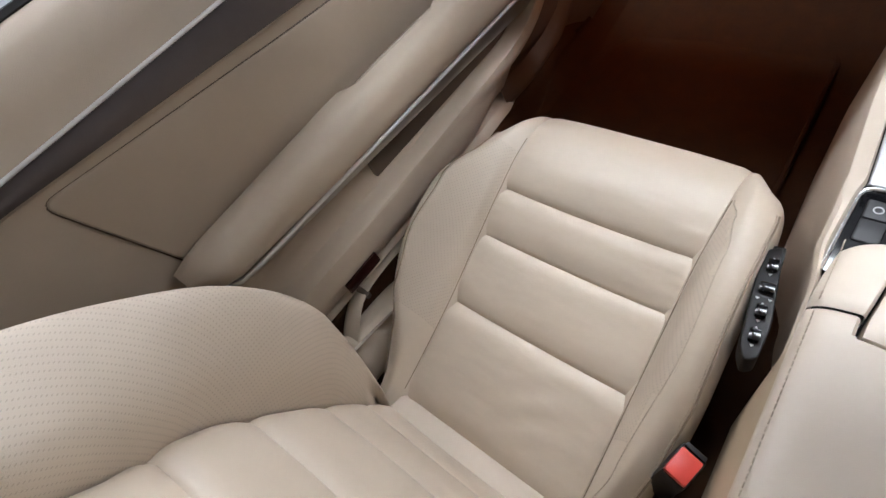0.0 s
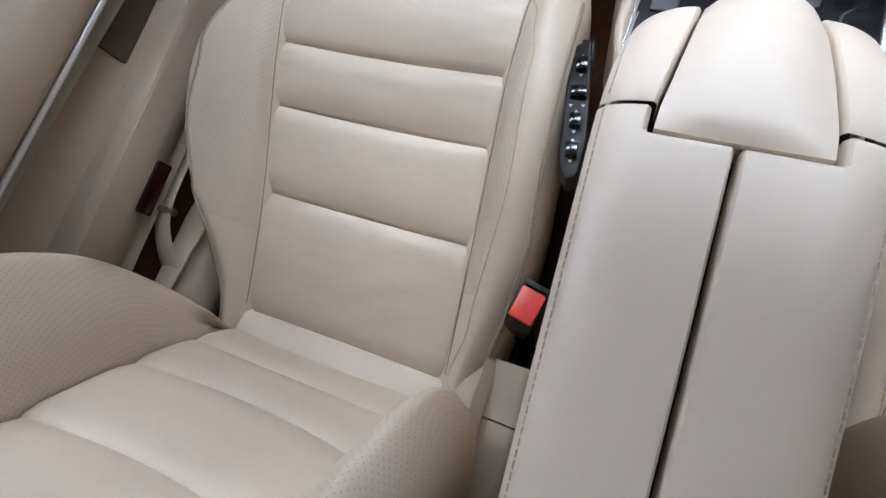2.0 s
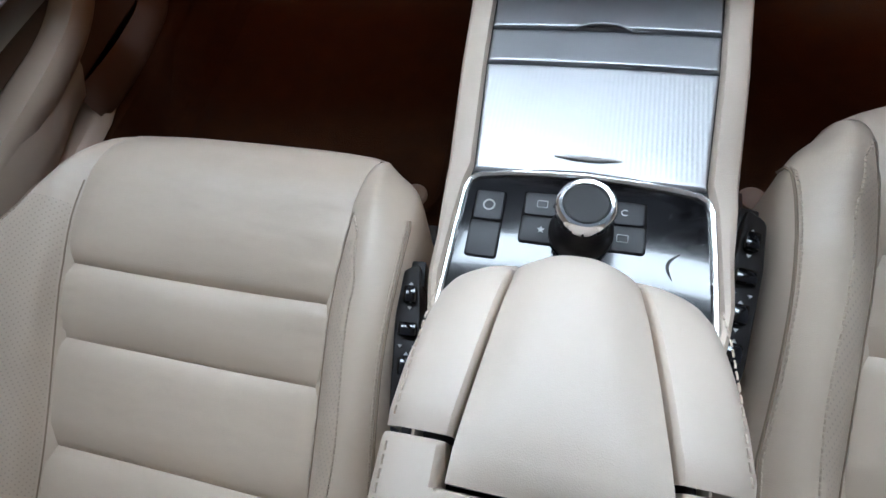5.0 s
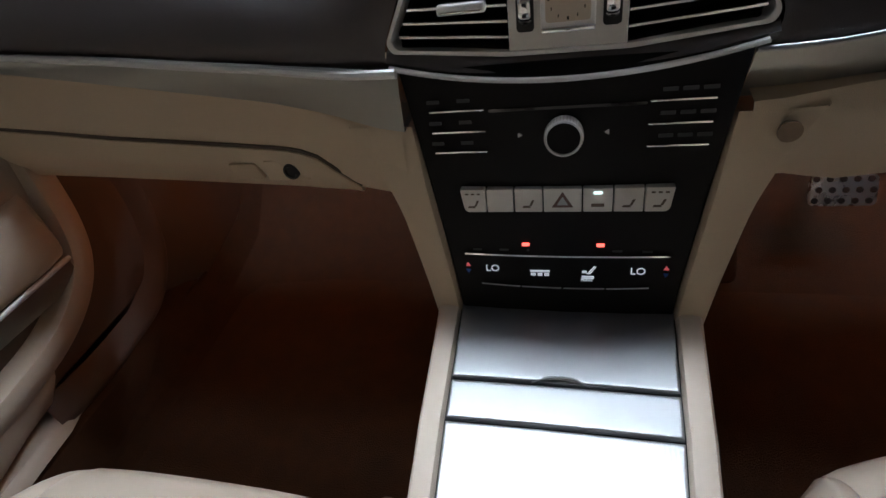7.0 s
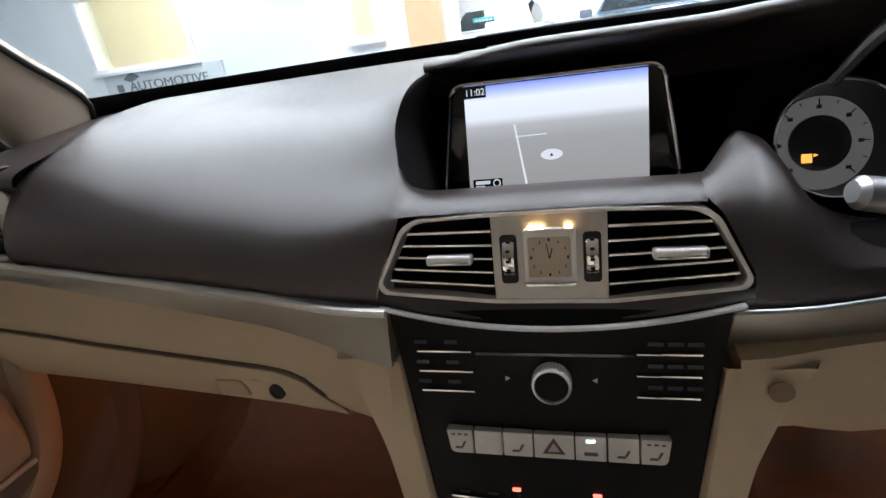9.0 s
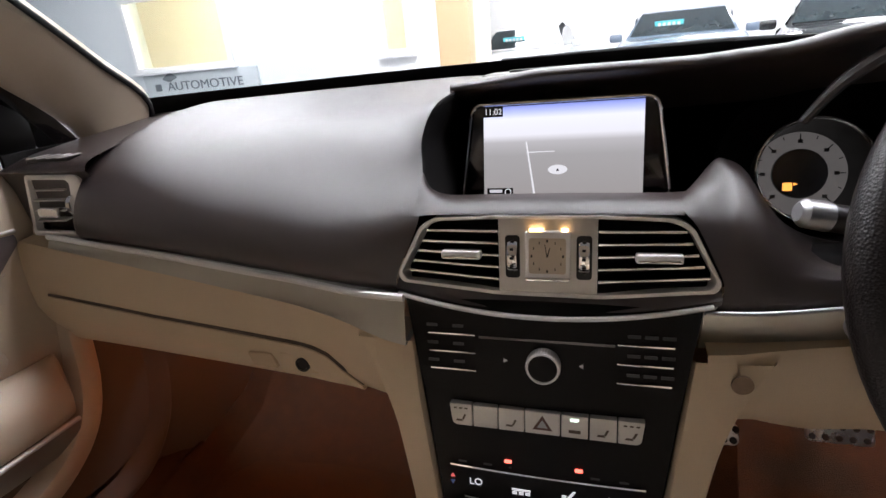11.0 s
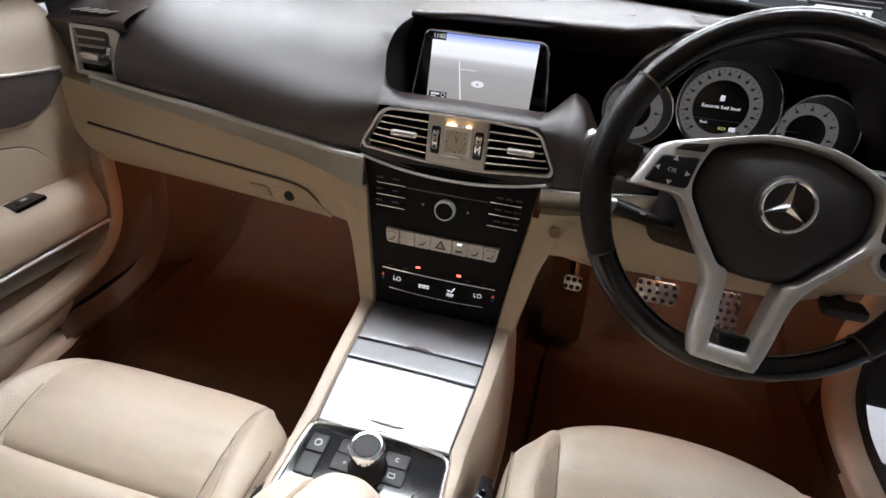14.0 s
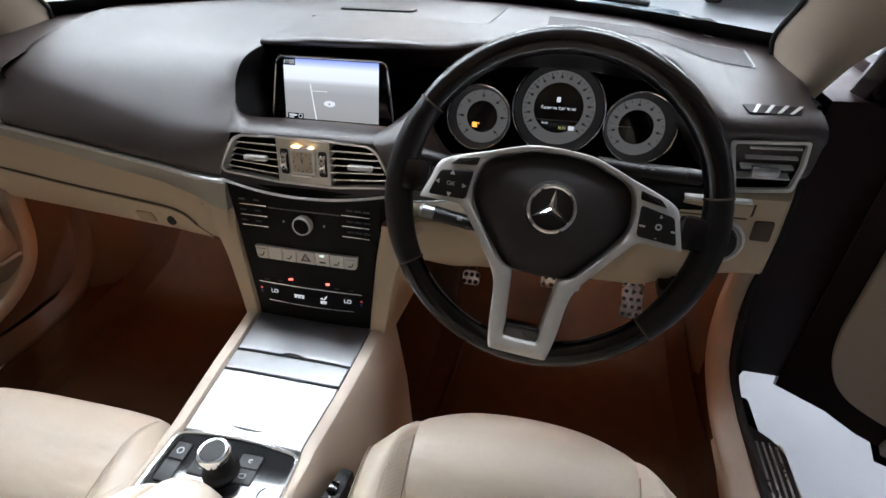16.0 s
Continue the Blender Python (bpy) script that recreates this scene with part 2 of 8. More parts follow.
def box(bm, c, s, bevel=0.0, M=None, seg=2):
    r = bmesh.ops.create_cube(bm, size=1.0)
    vs = r["verts"]
    m = Matrix.Translation(c) @ Matrix.Diagonal((*s, 1))
    bmesh.ops.transform(bm, matrix=(M @ m) if M else m, verts=vs)
    if bevel > 0:
        es = list({e for v in vs for e in v.link_edges})
        bmesh.ops.bevel(bm, geom=es, offset=bevel, segments=seg, profile=0.6, affect="EDGES")
    return bm


def loft(bm, rings, cyclic=False, cap=False, flip=False):
    """A skin over rings of equally many points, with its UV in metres."""
    rows = [[bm.verts.new(p) for p in ring] for ring in rings]
    uvl = bm.loops.layers.uv.verify()
    n = len(rings[0])
    us = []
    for ring in rings:
        u, acc = [0.0], 0.0
        for i in range(1, n + (1 if cyclic else 0)):
            acc += (Vector(ring[i % n]) - Vector(ring[i - 1])).length
            u.append(acc)
        us.append(u)
    vacc = [0.0]
    for k in range(1, len(rings)):
        vacc.append(vacc[-1] + (Vector(rings[k][n // 2]) - Vector(rings[k - 1][n // 2])).length)
    for k in range(len(rings) - 1):
        for i in range(n if cyclic else n - 1):
            j = (i + 1) % n
            try:
                f = bm.faces.new((rows[k][i], rows[k][j], rows[k + 1][j], rows[k + 1][i]))
            except ValueError:
                continue
            for l, (kk, ii) in zip(f.loops, ((k, i), (k, i + 1), (k + 1, i + 1), (k + 1, i))):
                l[uvl].uv = (us[kk][ii], vacc[kk])
    if cap:
        bm.faces.new(rows[0])
        bm.faces.new(rows[-1])
    return bm


def spline(pts, n):
    """n points on a smooth curve through pts."""
    P = [Vector(p) for p in pts]
    P = [P[0] * 2 - P[1]] + P + [P[-1] * 2 - P[-2]]
    out = []
    m = len(P) - 3
    for k in range(n):
        s = k / (n - 1) * m
        i = min(int(s), m - 1)
        t = s - i
        a, b, c, d = P[i:i + 4]
        out.append(0.5 * (2 * b + (c - a) * t + (2 * a - 5 * b + 4 * c - d) * t * t + (3 * b - a - 3 * c + d) * t ** 3))
    return out


def tube(bm, pts, r, seg=10, closed=False, flat=1.0, up=(0, 0, 1)):
    """A round or flattened bar along points; r is a number or a list."""
    P = [Vector(p) for p in pts]
    n = len(P)
    rings = []
    for i in range(n):
        a = P[(i - 1) % n] if closed or i else P[i]
        b = P[(i + 1) % n] if closed or i < n - 1 else P[i]
        t = (b - a).normalized()
        u = Vector(up)
        if abs(u.dot(t)) > 0.95:
            u = Vector((1, 0, 0))
        s = t.cross(u).normalized()
        w = s.cross(t).normalized()
        rr = r[i] if isinstance(r, (list, tuple)) else r
        rings.append([P[i] + s * rr * math.cos(q) + w * rr * flat * math.sin(q) for q in [2 * math.pi * k / seg for k in range(seg)]])
    if closed:
        rings.append(rings[0])
    loft(bm, rings, cyclic=True, cap=not closed)
    if closed:
        bmesh.ops.remove_doubles(bm, verts=bm.verts, dist=1e-6)
    return bm


def lathe(bm, prof, M, seg=32):
    """prof: (radius, height along the local z)."""
    rings = [[M @ Vector((r * math.cos(q), r * math.sin(q), h)) for q in [2 * math.pi * k / seg for k in range(seg)]] for r, h in prof]
    loft(bm, rings, cyclic=True, cap=False)
    bmesh.ops.remove_doubles(bm, verts=bm.verts, dist=1e-6)
    return bm


def prism(bm, pts, w0, w1, M, bevel=0.0):
    """A flat outline in the local xy plane, from w0 to w1 along the local z, its front edge softened."""
    A = [Vector((x, y)) for x, y in pts]
    n = len(A)
    area = sum(A[i].x * A[(i + 1) % n].y - A[(i + 1) % n].x * A[i].y for i in range(n))
    if area < 0:
        A.reverse()

    def inset(d):
        out = []
        for i in range(n):
            e1 = (A[i] - A[i - 1]).normalized()
            e2 = (A[(i + 1) % n] - A[i]).normalized()
            n1, n2 = Vector((-e1.y, e1.x)), Vector((-e2.y, e2.x))
            m = n1 + n2
            k = max(0.35, m.length_squared / 2)
            out.append(A[i] + m * d / k)
        return out
    rings = [[M @ Vector((p.x, p.y, w0)) for p in A]]
    if bevel > 0:
        for q in (0.0, 0.3, 0.7, 1.0):
            ang = q * math.pi / 2
            ins = inset(bevel * (1 - math.cos(ang)))
            rings.append([M @ Vector((p.x, p.y, w1 - bevel + bevel * math.sin(ang))) for p in ins])
    else:
        rings.append([M @ Vector((p.x, p.y, w1)) for p in A])
    loft(bm, rings, cyclic=True, cap=True)
    return bm


def rounded(x0, y0, x1, y1, r, k=5):
    """A rectangle with round corners as an outline."""
    out = []
    for cx, cy, a in ((x1 - r, y0 + r, -90), (x1 - r, y1 - r, 0), (x0 + r, y1 - r, 90), (x0 + r, y0 + r, 180)):
        for i in range(k + 1):
            q = radians(a + 90 * i / k)
            out.append((cx + r * math.cos(q), cy + r * math.sin(q)))
    return out


def round_poly(pts, r, k=5):
    """Any convex or concave outline with its corners rounded."""
    out = []
    n = len(pts)
    for i in range(n):
        p, a, b = Vector(pts[i]), Vector(pts[i - 1]), Vector(pts[(i + 1) % n])
        rr = r[i] if isinstance(r, (list, tuple)) else r
        d1, d2 = (a - p).normalized(), (b - p).normalized()
        l = min(rr, 0.45 * (a - p).length, 0.45 * (b - p).length)
        s, e = p + d1 * l, p + d2 * l
        for j in range(k + 1):
            t = j / k
            out.append(tuple(s * (1 - t) ** 2 + p * 2 * t * (1 - t) + e * t * t))
    return out


def frame_on(origin, u, v):
    """A local plane: u to the right, v up it, its normal towards the viewer."""
    u = Vector(u).normalized()
    n = u.cross(Vector(v)).normalized()
    v = n.cross(u)
    m = Matrix((u, v, n)).transposed().to_4x4()
    m.translation = origin
    return m


def ring_frame(bm, outer, inner, w0, w1, M):
    """A flat frame between two outlines of equally many points."""
    n = len(outer)
    ro = [Vector(p) for p in outer]
    ri = [Vector(p) for p in inner]
    rings = [[M @ Vector((p.x, p.y, w0)) for p in ro], [M @ Vector((p.x, p.y, w1 - 0.0008)) for p in ro],
             [M @ Vector((*(p * 0.85 + q * 0.15), w1)) for p, q in zip(ro, ri)],
             [M @ Vector((*(p * 0.15 + q * 0.85), w1)) for p, q in zip(ro, ri)],
             [M @ Vector((p.x, p.y, w1 - 0.0008)) for p in ri], [M @ Vector((p.x, p.y, w0)) for p in ri]]
    return loft(bm, rings, cyclic=True)


def words(name, text, size, M, material, parent, label="", depth=0.0002):
    """Writing in the built-in font, as a thin mesh centred on the local origin."""
    cu = bpy.data.curves.new(name, "FONT")
    cu.body, cu.size, cu.extrude = text, size, depth
    cu.align_x, cu.align_y = "CENTER", "CENTER"
    tmp = bpy.data.objects.new(name, cu)
    scene.collection.objects.link(tmp)
    me = bpy.data.meshes.new_from_object(tmp.evaluated_get(bpy.context.evaluated_depsgraph_get()))
    bpy.data.objects.remove(tmp)
    me.transform(M)
    me.materials.clear()
    me.materials.append(material)
    ob = new(name, me)
    ob.parent = parent
    ob.matrix_parent_inverse = Matrix.Translation(-origin_of(parent))
    if label:
        tagged(ob, label)
    return ob


def lerp(a, b, t):
    return a + (b - a) * t


def table(x, rows):
    """Piecewise smooth reading of (x, value) rows."""
    if x <= rows[0][0]:
        return rows[0][1]
    for (x0, y0), (x1, y1) in zip(rows, rows[1:]):
        if x <= x1:
            t = (x - x0) / (x1 - x0)
            return lerp(y0, y1, t)
    return rows[-1][1]


def smooth(x, rows):
    """The same with eased steps."""
    if x <= rows[0][0]:
        return rows[0][1]
    for (x0, y0), (x1, y1) in zip(rows, rows[1:]):
        if x <= x1:
            t = (x - x0) / (x1 - x0)
            return lerp(y0, y1, t * t * (3 - 2 * t))
    return rows[-1][1]


def window_material(name, tint=(1, 1, 1), gloss=1.0):
    """Thin clear pane: lets light straight through and mirrors a little."""
    m = bpy.data.materials.new(name)
    m.use_nodes = True
    nt = m.node_tree
    nt.nodes.remove(nt.nodes["Principled BSDF"])
    out = nt.nodes["Material Output"]
    tr = nt.nodes.new("ShaderNodeBsdfTransparent")
    tr.inputs["Color"].default_value = (*tint, 1)
    gl = nt.nodes.new("ShaderNodeBsdfGlossy")
    gl.inputs["Roughness"].default_value = 0.02
    lw = nt.nodes.new("ShaderNodeLayerWeight")
    lw.inputs["Blend"].default_value = 0.5
    pw = nt.nodes.new("ShaderNodeMath")
    pw.operation = "POWER"
    pw.inputs[1].default_value = 5.0
    nt.links.new(lw.outputs["Facing"], pw.inputs[0])
    fr = nt.nodes.new("ShaderNodeMath")
    fr.operation = "MULTIPLY_ADD"
    fr.inputs[1].default_value, fr.inputs[2].default_value = 0.6 * gloss, 0.04 * gloss
    nt.links.new(pw.outputs["Value"], fr.inputs[0])
    mx = nt.nodes.new("ShaderNodeMixShader")
    nt.links.new(fr.outputs["Value"], mx.inputs["Fac"])
    nt.links.new(tr.outputs["BSDF"], mx.inputs[1])
    nt.links.new(gl.outputs["BSDF"], mx.inputs[2])
    nt.links.new(mx.outputs["Shader"], out.inputs["Surface"])
    return m


M_PANE = window_material("window_pane", (0.93, 0.97, 0.96))

# ---- the showroom ----
M_FLOORT = mat("showroom_floor", (0.30, 0.305, 0.325), 0.30, grain=0.15, gscale=60, var=0.06, vscale=3)
M_WALLW = mat("wall_white", (0.80, 0.80, 0.79), 0.7, grain=0.2, gscale=120, var=0.03, vscale=2)
# ceiling is out of view; its grey is chosen to bounce less light
M_CEIL = mat("ceiling_grey", (0.42, 0.42, 0.43), 0.7, grain=0.2, gscale=120, var=0.03, vscale=2)
# for the unseen wall behind, dark so that little light comes back
M_WALLD = mat("wall_dark_grey", (0.10, 0.10, 0.105), 0.6, grain=0.2, gscale=120, var=0.05, vscale=2)
M_WALLB = mat("wall_pale_blue", (0.66, 0.70, 0.72), 0.65, grain=0.2, gscale=120, var=0.03, vscale=2)
M_PILLAR = mat("pillar_ochre", (0.66, 0.47, 0.27), 0.6, grain=0.2, gscale=120, var=0.05, vscale=4)
M_ROOMB = mat("back_room_wall", (0.80, 0.72, 0.58), 0.7, var=0.05, vscale=3)
M_LAMP = mat("lamp_diffuser", (0.9, 0.9, 0.9), 0.5, var=0.0, emit=(1.0, 0.985, 0.96), estr=27.0)
M_FRAMEW = mat("frame_white", (0.78, 0.79, 0.80), 0.4, var=0.03)
M_SIGN = mat("sign_board", (0.50, 0.55, 0.57), 0.35, var=0.05, vscale=3)
M_SIGNT = mat("sign_letters", (0.14, 0.16, 0.175), 0.4, var=0.05)

RX0, RX1, RY0, RY1 = -9.5, 9.5, -8.0, 13.0


def structure(name, bm, material, label):
    ob = part(name, bm, material, None)
    return tagged(ob, label, "building", kind="structure")


structure("ground", box(B(), (0, 2.5, GROUND - 0.1), (19, 21, 0.2)), M_FLOORT, "pale grey polished showroom floor")
structure("ceiling", box(B(), (0, 2.5, CEIL + 0.1), (19.4, 21.4, 0.2)), M_CEIL, "unseen showroom ceiling, grey to hold back bounced light")
structure("wall_south", box(B(), (0, RY0 - 0.1, 1.7), (19.4, 0.2, 3.8)), M_WALLD, "unseen showroom wall, dark grey to hold back bounced light")
structure("wall_east", box(B(), (RX1 + 0.1, 2.5, 1.7), (0.2, 21, 3.8)), M_WALLB, "pale blue showroom wall")
structure("wall_west", box(B(), (RX0 - 0.1, 2.5, 1.7), (0.2, 21, 3.8)), M_WALLB, "pale blue showroom wall")
structure("wall_north", box(B(), (0, RY1 + 0.1, 1.7), (19.4, 0.2, 3.8)), M_WALLW, "white painted showroom wall behind the cars")


def wall_with_holes(x0, x1, y0, y1, z0, z1, holes):
    bm = B()
    xs = sorted({x0, x1, *[h[0] for h in holes], *[h[1] for h in holes]})
    for a, b in zip(xs, xs[1:]):
        h = next((h for h in holes if h[0] <= a and b <= h[1]), None)
        if h:
            box(bm, ((a + b) / 2, (y0 + y1) / 2, (z0 + h[2]) / 2), (b - a, y1 - y0, h[2] - z0))
            box(bm, ((a + b) / 2, (y0 + y1) / 2, (z1 + h[3]) / 2), (b - a, y1 - y0, z1 - h[3]))
        else:
            box(bm, ((a + b) / 2, (y0 + y1) / 2, (z0 + z1) / 2), (b - a, y1 - y0, z1 - z0))
    return bm


WY = 7.0
structure("wall_office_blue", wall_with_holes(-9.5, -3.45, WY, WY + 0.15, GROUND, CEIL, [(-7.35, -5.45, 0.98, 2.1)]), M_WALLB, "pale blue office wall with a window")
structure("wall_office_white", wall_with_holes(-3.45, -2.1, WY, WY + 0.15, GROUND, CEIL, [(-2.95, -2.5, 0.90, 2.0)]), M_WALLW, "white office wall with a narrow window")
structure("pillar", box(B(), (-1.88, WY + 0.12, 1.7), (0.44, 0.34, 3.76), 0.01), M_PILLAR, "ochre painted pillar at the wall's end")
structure("wall_office_back", box(B(), (-6, WY + 2.6, 1.7), (8, 0.1, 3.76)), M_ROOMB, "cream wall of the lit office room")
structure("wall_office_side", box(B(), (-1.95, WY + 1.5, 1.7), (0.1, 2.4, 3.76)), M_ROOMB, "cream side wall of the office")


def office_window(x0, x1, z0, z1, name):
    w = thing(name, ((x0 + x1) / 2, WY, z0), "white framed office window in the wall", "window", kind="structure")
    bm = B()
    f = 0.07
    for c, s in ((((x0 + x1) / 2, WY - 0.01, z0 + f / 2), (x1 - x0 + 0.04, 0.1, f)), (((x0 + x1) / 2, WY - 0.01, z1 - f / 2), (x1 - x0 + 0.04, 0.1, f)),
                 ((x0 + f / 2, WY - 0.01, (z0 + z1) / 2), (f, 0.094, z1 - z0 - 2 * f)), ((x1 - f / 2, WY - 0.01, (z0 + z1) / 2), (f, 0.094, z1 - z0 - 2 * f))):
        box(bm, c, s, 0.008)
    part("window_frame", bm, M_FRAMEW, w)
    part("window_sill", box(B(), ((x0 + x1) / 2, WY - 0.06, z0 - 0.02), (x1 - x0 + 0.12, 0.14, 0.035), 0.006), M_FRAMEW, w)
    p = part("pane", box(B(), ((x0 + x1) / 2, WY + 0.03, (z0 + z1) / 2), (x1 - x0 - 2 * f, 0.004, z1 - z0 - 2 * f)), M_PANE, w)
    p.visible_shadow = False


office_window(-7.35, -5.45, 0.98, 2.1, "window_1")
office_window(-2.95, -2.5, 0.90, 2.0, "window_2")

sign = thing("wall_sign", (-5.9, WY - 0.05, 0.3), "blue-grey company sign board under the office window", "sign")
part("board", box(B(), (-6.15, WY - 0.03, 0.55), (2.2, 0.05, 0.78), 0.008), M_SIGN, sign)
SW = frame_on((-6.06, WY - 0.058, 0.735), (1, 0, 0), (0, 0, 1))
words("lettering", "AUTOMOTIVE", 0.20, SW @ Matrix.Diagonal((1.16, 0.95, 1, 1)), M_SIGNT, sign, "dark grey raised lettering", depth=0.006)
part("letter_bar", box(B(), (-6.98, WY - 0.060, 0.735), (0.12, 0.012, 0.11), 0.004), M_SIGNT, sign, "dark grey letter bar")
part("emblem", prism(B(), round_poly([(-0.12, 0), (0.02, -0.05), (0.2, 0.02), (0.05, 0.1)], 0.03), 0, 0.012, frame_on((-6.75, WY - 0.056, 0.86), (1, 0, 0), (0, 0, 1))), M_SIGNT, sign)

# furniture that shows through the office window
M_REDF = mat("red_fabric", (0.40, 0.05, 0.04), 0.8, var=0.1)
cab = thing("office_cabinet", (-5.9, WY + 2.2, GROUND), "red and cream office cabinet by the wall", "cabinet")
part("body", box(B(), (-5.9, WY + 2.2, 0.45), (0.5, 0.45, 1.24), 0.01), M_FRAMEW, cab)
part("door", box(B(), (-5.9, WY + 1.965, 0.45), (0.44, 0.02, 1.1), 0.006), M_REDF, cab)
pic = thing("office_door", (-5.15, WY + 2.53, GROUND), "half open white office door", "door")
part("leaf", box(B(), (-5.15, WY + 2.51, 0.85), (0.8, 0.06, 2.0), 0.01), M_FRAMEW, pic)

# ceiling lamps, all out of view, set where the light was needed
lamp0 = thing("ceiling_light", (0, 0, CEIL), "white rectangular ceiling light panel, lit, added out of view", "lamp", group="ceiling lights")
part("frame", ring_frame(B(), rounded(-0.95, -0.34, 0.95, 0.34, 0.02), rounded(-0.9, -0.3, 0.9, 0.3, 0.02), 0.0, 0.05, Matrix(((1, 0, 0, 0), (0, -1, 0, 0), (0, 0, -1, CEIL), (0, 0, 0, 1)))), M_FRAMEW, lamp0)
part("diffuser", box(B(), (0, 0, CEIL - 0.025), (1.78, 0.58, 0.02)), M_LAMP, lamp0)
lamp0.location = (0.0, 0.0, CEIL)
# last five and x -4.8 panels are added to brighten floor, wall and pad
LAMPS = [(x, y) for y in (1.1, 3.7) for x in (-4.8, -2.7, -0.6, 1.5)] + [(-0.6, 6.1), (2.0, 6.1), (5.0, 6.1), (-5.4, 6.1), (0.2, 9.6), (4.6, 9.6), (2.7, 8.0), (4.9, 7.8), (-1.2, 11.8), (2.4, 11.8), (6.0, 11.8)]
for k, (x, y) in enumerate(LAMPS):
    if k == 0:
        lamp0.location = (x, y, CEIL)
    else:
        copy_thing(lamp0, pose(x, y, CEIL))
off = thing("office_light", (-5.6, WY + 1.4, CEIL), "warm lit office ceiling light", "lamp")
M_LAMPW = mat("lamp_diffuser_warm", (0.9, 0.9, 0.9), 0.5, var=0.0, emit=(1.0, 0.86, 0.62), estr=60.0)
part("diffuser", box(B(), (-5.6, WY + 1.4, CEIL - 0.04), (2.6, 0.6, 0.06), 0.01), M_LAMPW, off)

# ---- parked cars ----
M_CARW = mat("car_paint_white", (0.75, 0.76, 0.78), 0.25, coat=0.8, var=0.02)
M_CARB = mat("car_paint_blue_grey", (0.17, 0.22, 0.29), 0.25, coat=0.8, var=0.03)
M_CARS = mat("car_paint_silver", (0.40, 0.43, 0.46), 0.25, coat=0.8, metal=0.3, var=0.03)
M_CARU = mat("car_paint_blue", (0.03, 0.10, 0.42), 0.25, coat=0.8, var=0.03)
M_CARD = mat("car_paint_black", (0.015, 0.016, 0.018), 0.2, coat=0.8, var=0.03)
M_CGLASS = mat("car_glass_dark", (0.03, 0.04, 0.045), 0.06, coat=0.3, var=0.05)
# teal print with a faint glow of its own to look better lit
M_TEAL = mat("price_sheet_teal_glow", (0.10, 0.55, 0.62), 0.5, var=0.05, emit=(0.1, 0.6, 0.7), estr=0.15)
M_HEAD = mat("headlamp", (0.65, 0.68, 0.72), 0.1, metal=0.5, coat=0.6, var=0.05)
M_PLATE = mat("number_plate", (0.82, 0.82, 0.78), 0.4, var=0.02)


def parked_car(x, y, paint, label, turn=180, sheet=True):
    """A saloon, its nose to +y before turning; length 4.5, height 1.42."""
    car = thing("parked_car", (0, 0, 0), label, "car", group="cars in the showroom")
    g = 0.0
    hw = 0.90
    side = [(-2.2, 0.35), (-2.25, 0.62), (-2.15, 0.92), (-1.55, 0.98), (-0.95, 1.32), (-0.2, 1.41), (0.45, 1.33), (1.05, 0.98), (1.75, 0.88), (2.1, 0.72), (2.22, 0.5), (2.15, 0.3)]
    lower = [(yy, min(z, 0.97)) for yy, z in side]
    rings = []
    for u, inset in ((-1.0, 0.06), (-0.94, 0.0), (-0.6, -0.01), (0, -0.02), (0.6, -0.01), (0.94, 0.0), (1.0, 0.06)):
        rings.append([(u * hw, yy * (1 - 0.02 * abs(u)) , g + max(0.22, z - inset * 0.8)) for yy, z in lower] + [(u * hw, 2.0, 0.22), (u * hw, -2.1, 0.22)])
    part("body", loft(B(), rings, cyclic=True, cap=True), paint, car)
    cab_p = [(-1.5, 0.96), (-0.95, 1.30), (-0.2, 1.41), (0.45, 1.32), (1.05, 0.96)]
    rings = []
    for u in (-1, -0.7, 0, 0.7, 1):
        rings.append([(u * (0.80 if z < 1.0 else 0.62 + 0.06 * (1.41 - z)), yy, z + 0.015 * (1 - u * u)) for yy, z in cab_p])
    part("roof", loft(B(), [[p for p in r] for r in rings], cap=False), paint, car)
    ws = part("windscreen", loft(B(), [[(u * 0.74, 1.0, 0.985), (u * 0.60, 0.47, 1.318)] for u in (-1, -0.5, 0, 0.5, 1)]), M_CGLASS, car)
    for v in ws.data.vertices:
        v.co.y += 0.012
        v.co.z += 0.015
    for s in (-1, 1):
        part("side_window", prism(B(), round_poly([(-1.3, 0.985), (-0.9, 1.26), (-0.2, 1.35), (0.4, 1.27), (0.85, 0.985)], 0.04), 0, 0.02, Matrix(((0, 0, s * 0.22, s * 0.71), (1, 0, 0, 0), (0, 1, 0, 0), (0, 0, 0, 1)))), M_CGLASS, car)
        m = part("door_mirror", box(B(), (s * 1.0, 0.62, 1.0), (0.2, 0.12, 0.13), 0.04), paint, car)
        hl = part("headlamp", box(B(), (s * 0.62, 2.06, 0.66), (0.42, 0.22, 0.13), 0.05, pose(0, 0, 0, 0, 0, 0)), M_HEAD, car)
        for yy in (1.35, -1.35):
            w = part("wheel", lathe(B(), [(0.0, -0.1), (0.31, -0.1), (0.33, -0.07), (0.33, 0.07), (0.31, 0.1), (0.2, 0.1)], Matrix(((0, 0, s, s * 0.82), (1, 0, 0, yy), (0, 1, 0, 0.33), (0, 0, 0, 1))), 24), M_RUBBER, car)
            part("rim", lathe(B(), [(0.22, 0.10), (0.2, 0.085), (0.05, 0.07), (0.0, 0.075)], Matrix(((0, 0, s, s * 0.82), (1, 0, 0, yy), (0, 1, 0, 0.33), (0, 0, 0, 1))), 20), M_SILVER, w)
    gr = part("grille", box(B(), (0, 2.17, 0.58), (0.7, 0.12, 0.2), 0.03), M_BLACK, car)
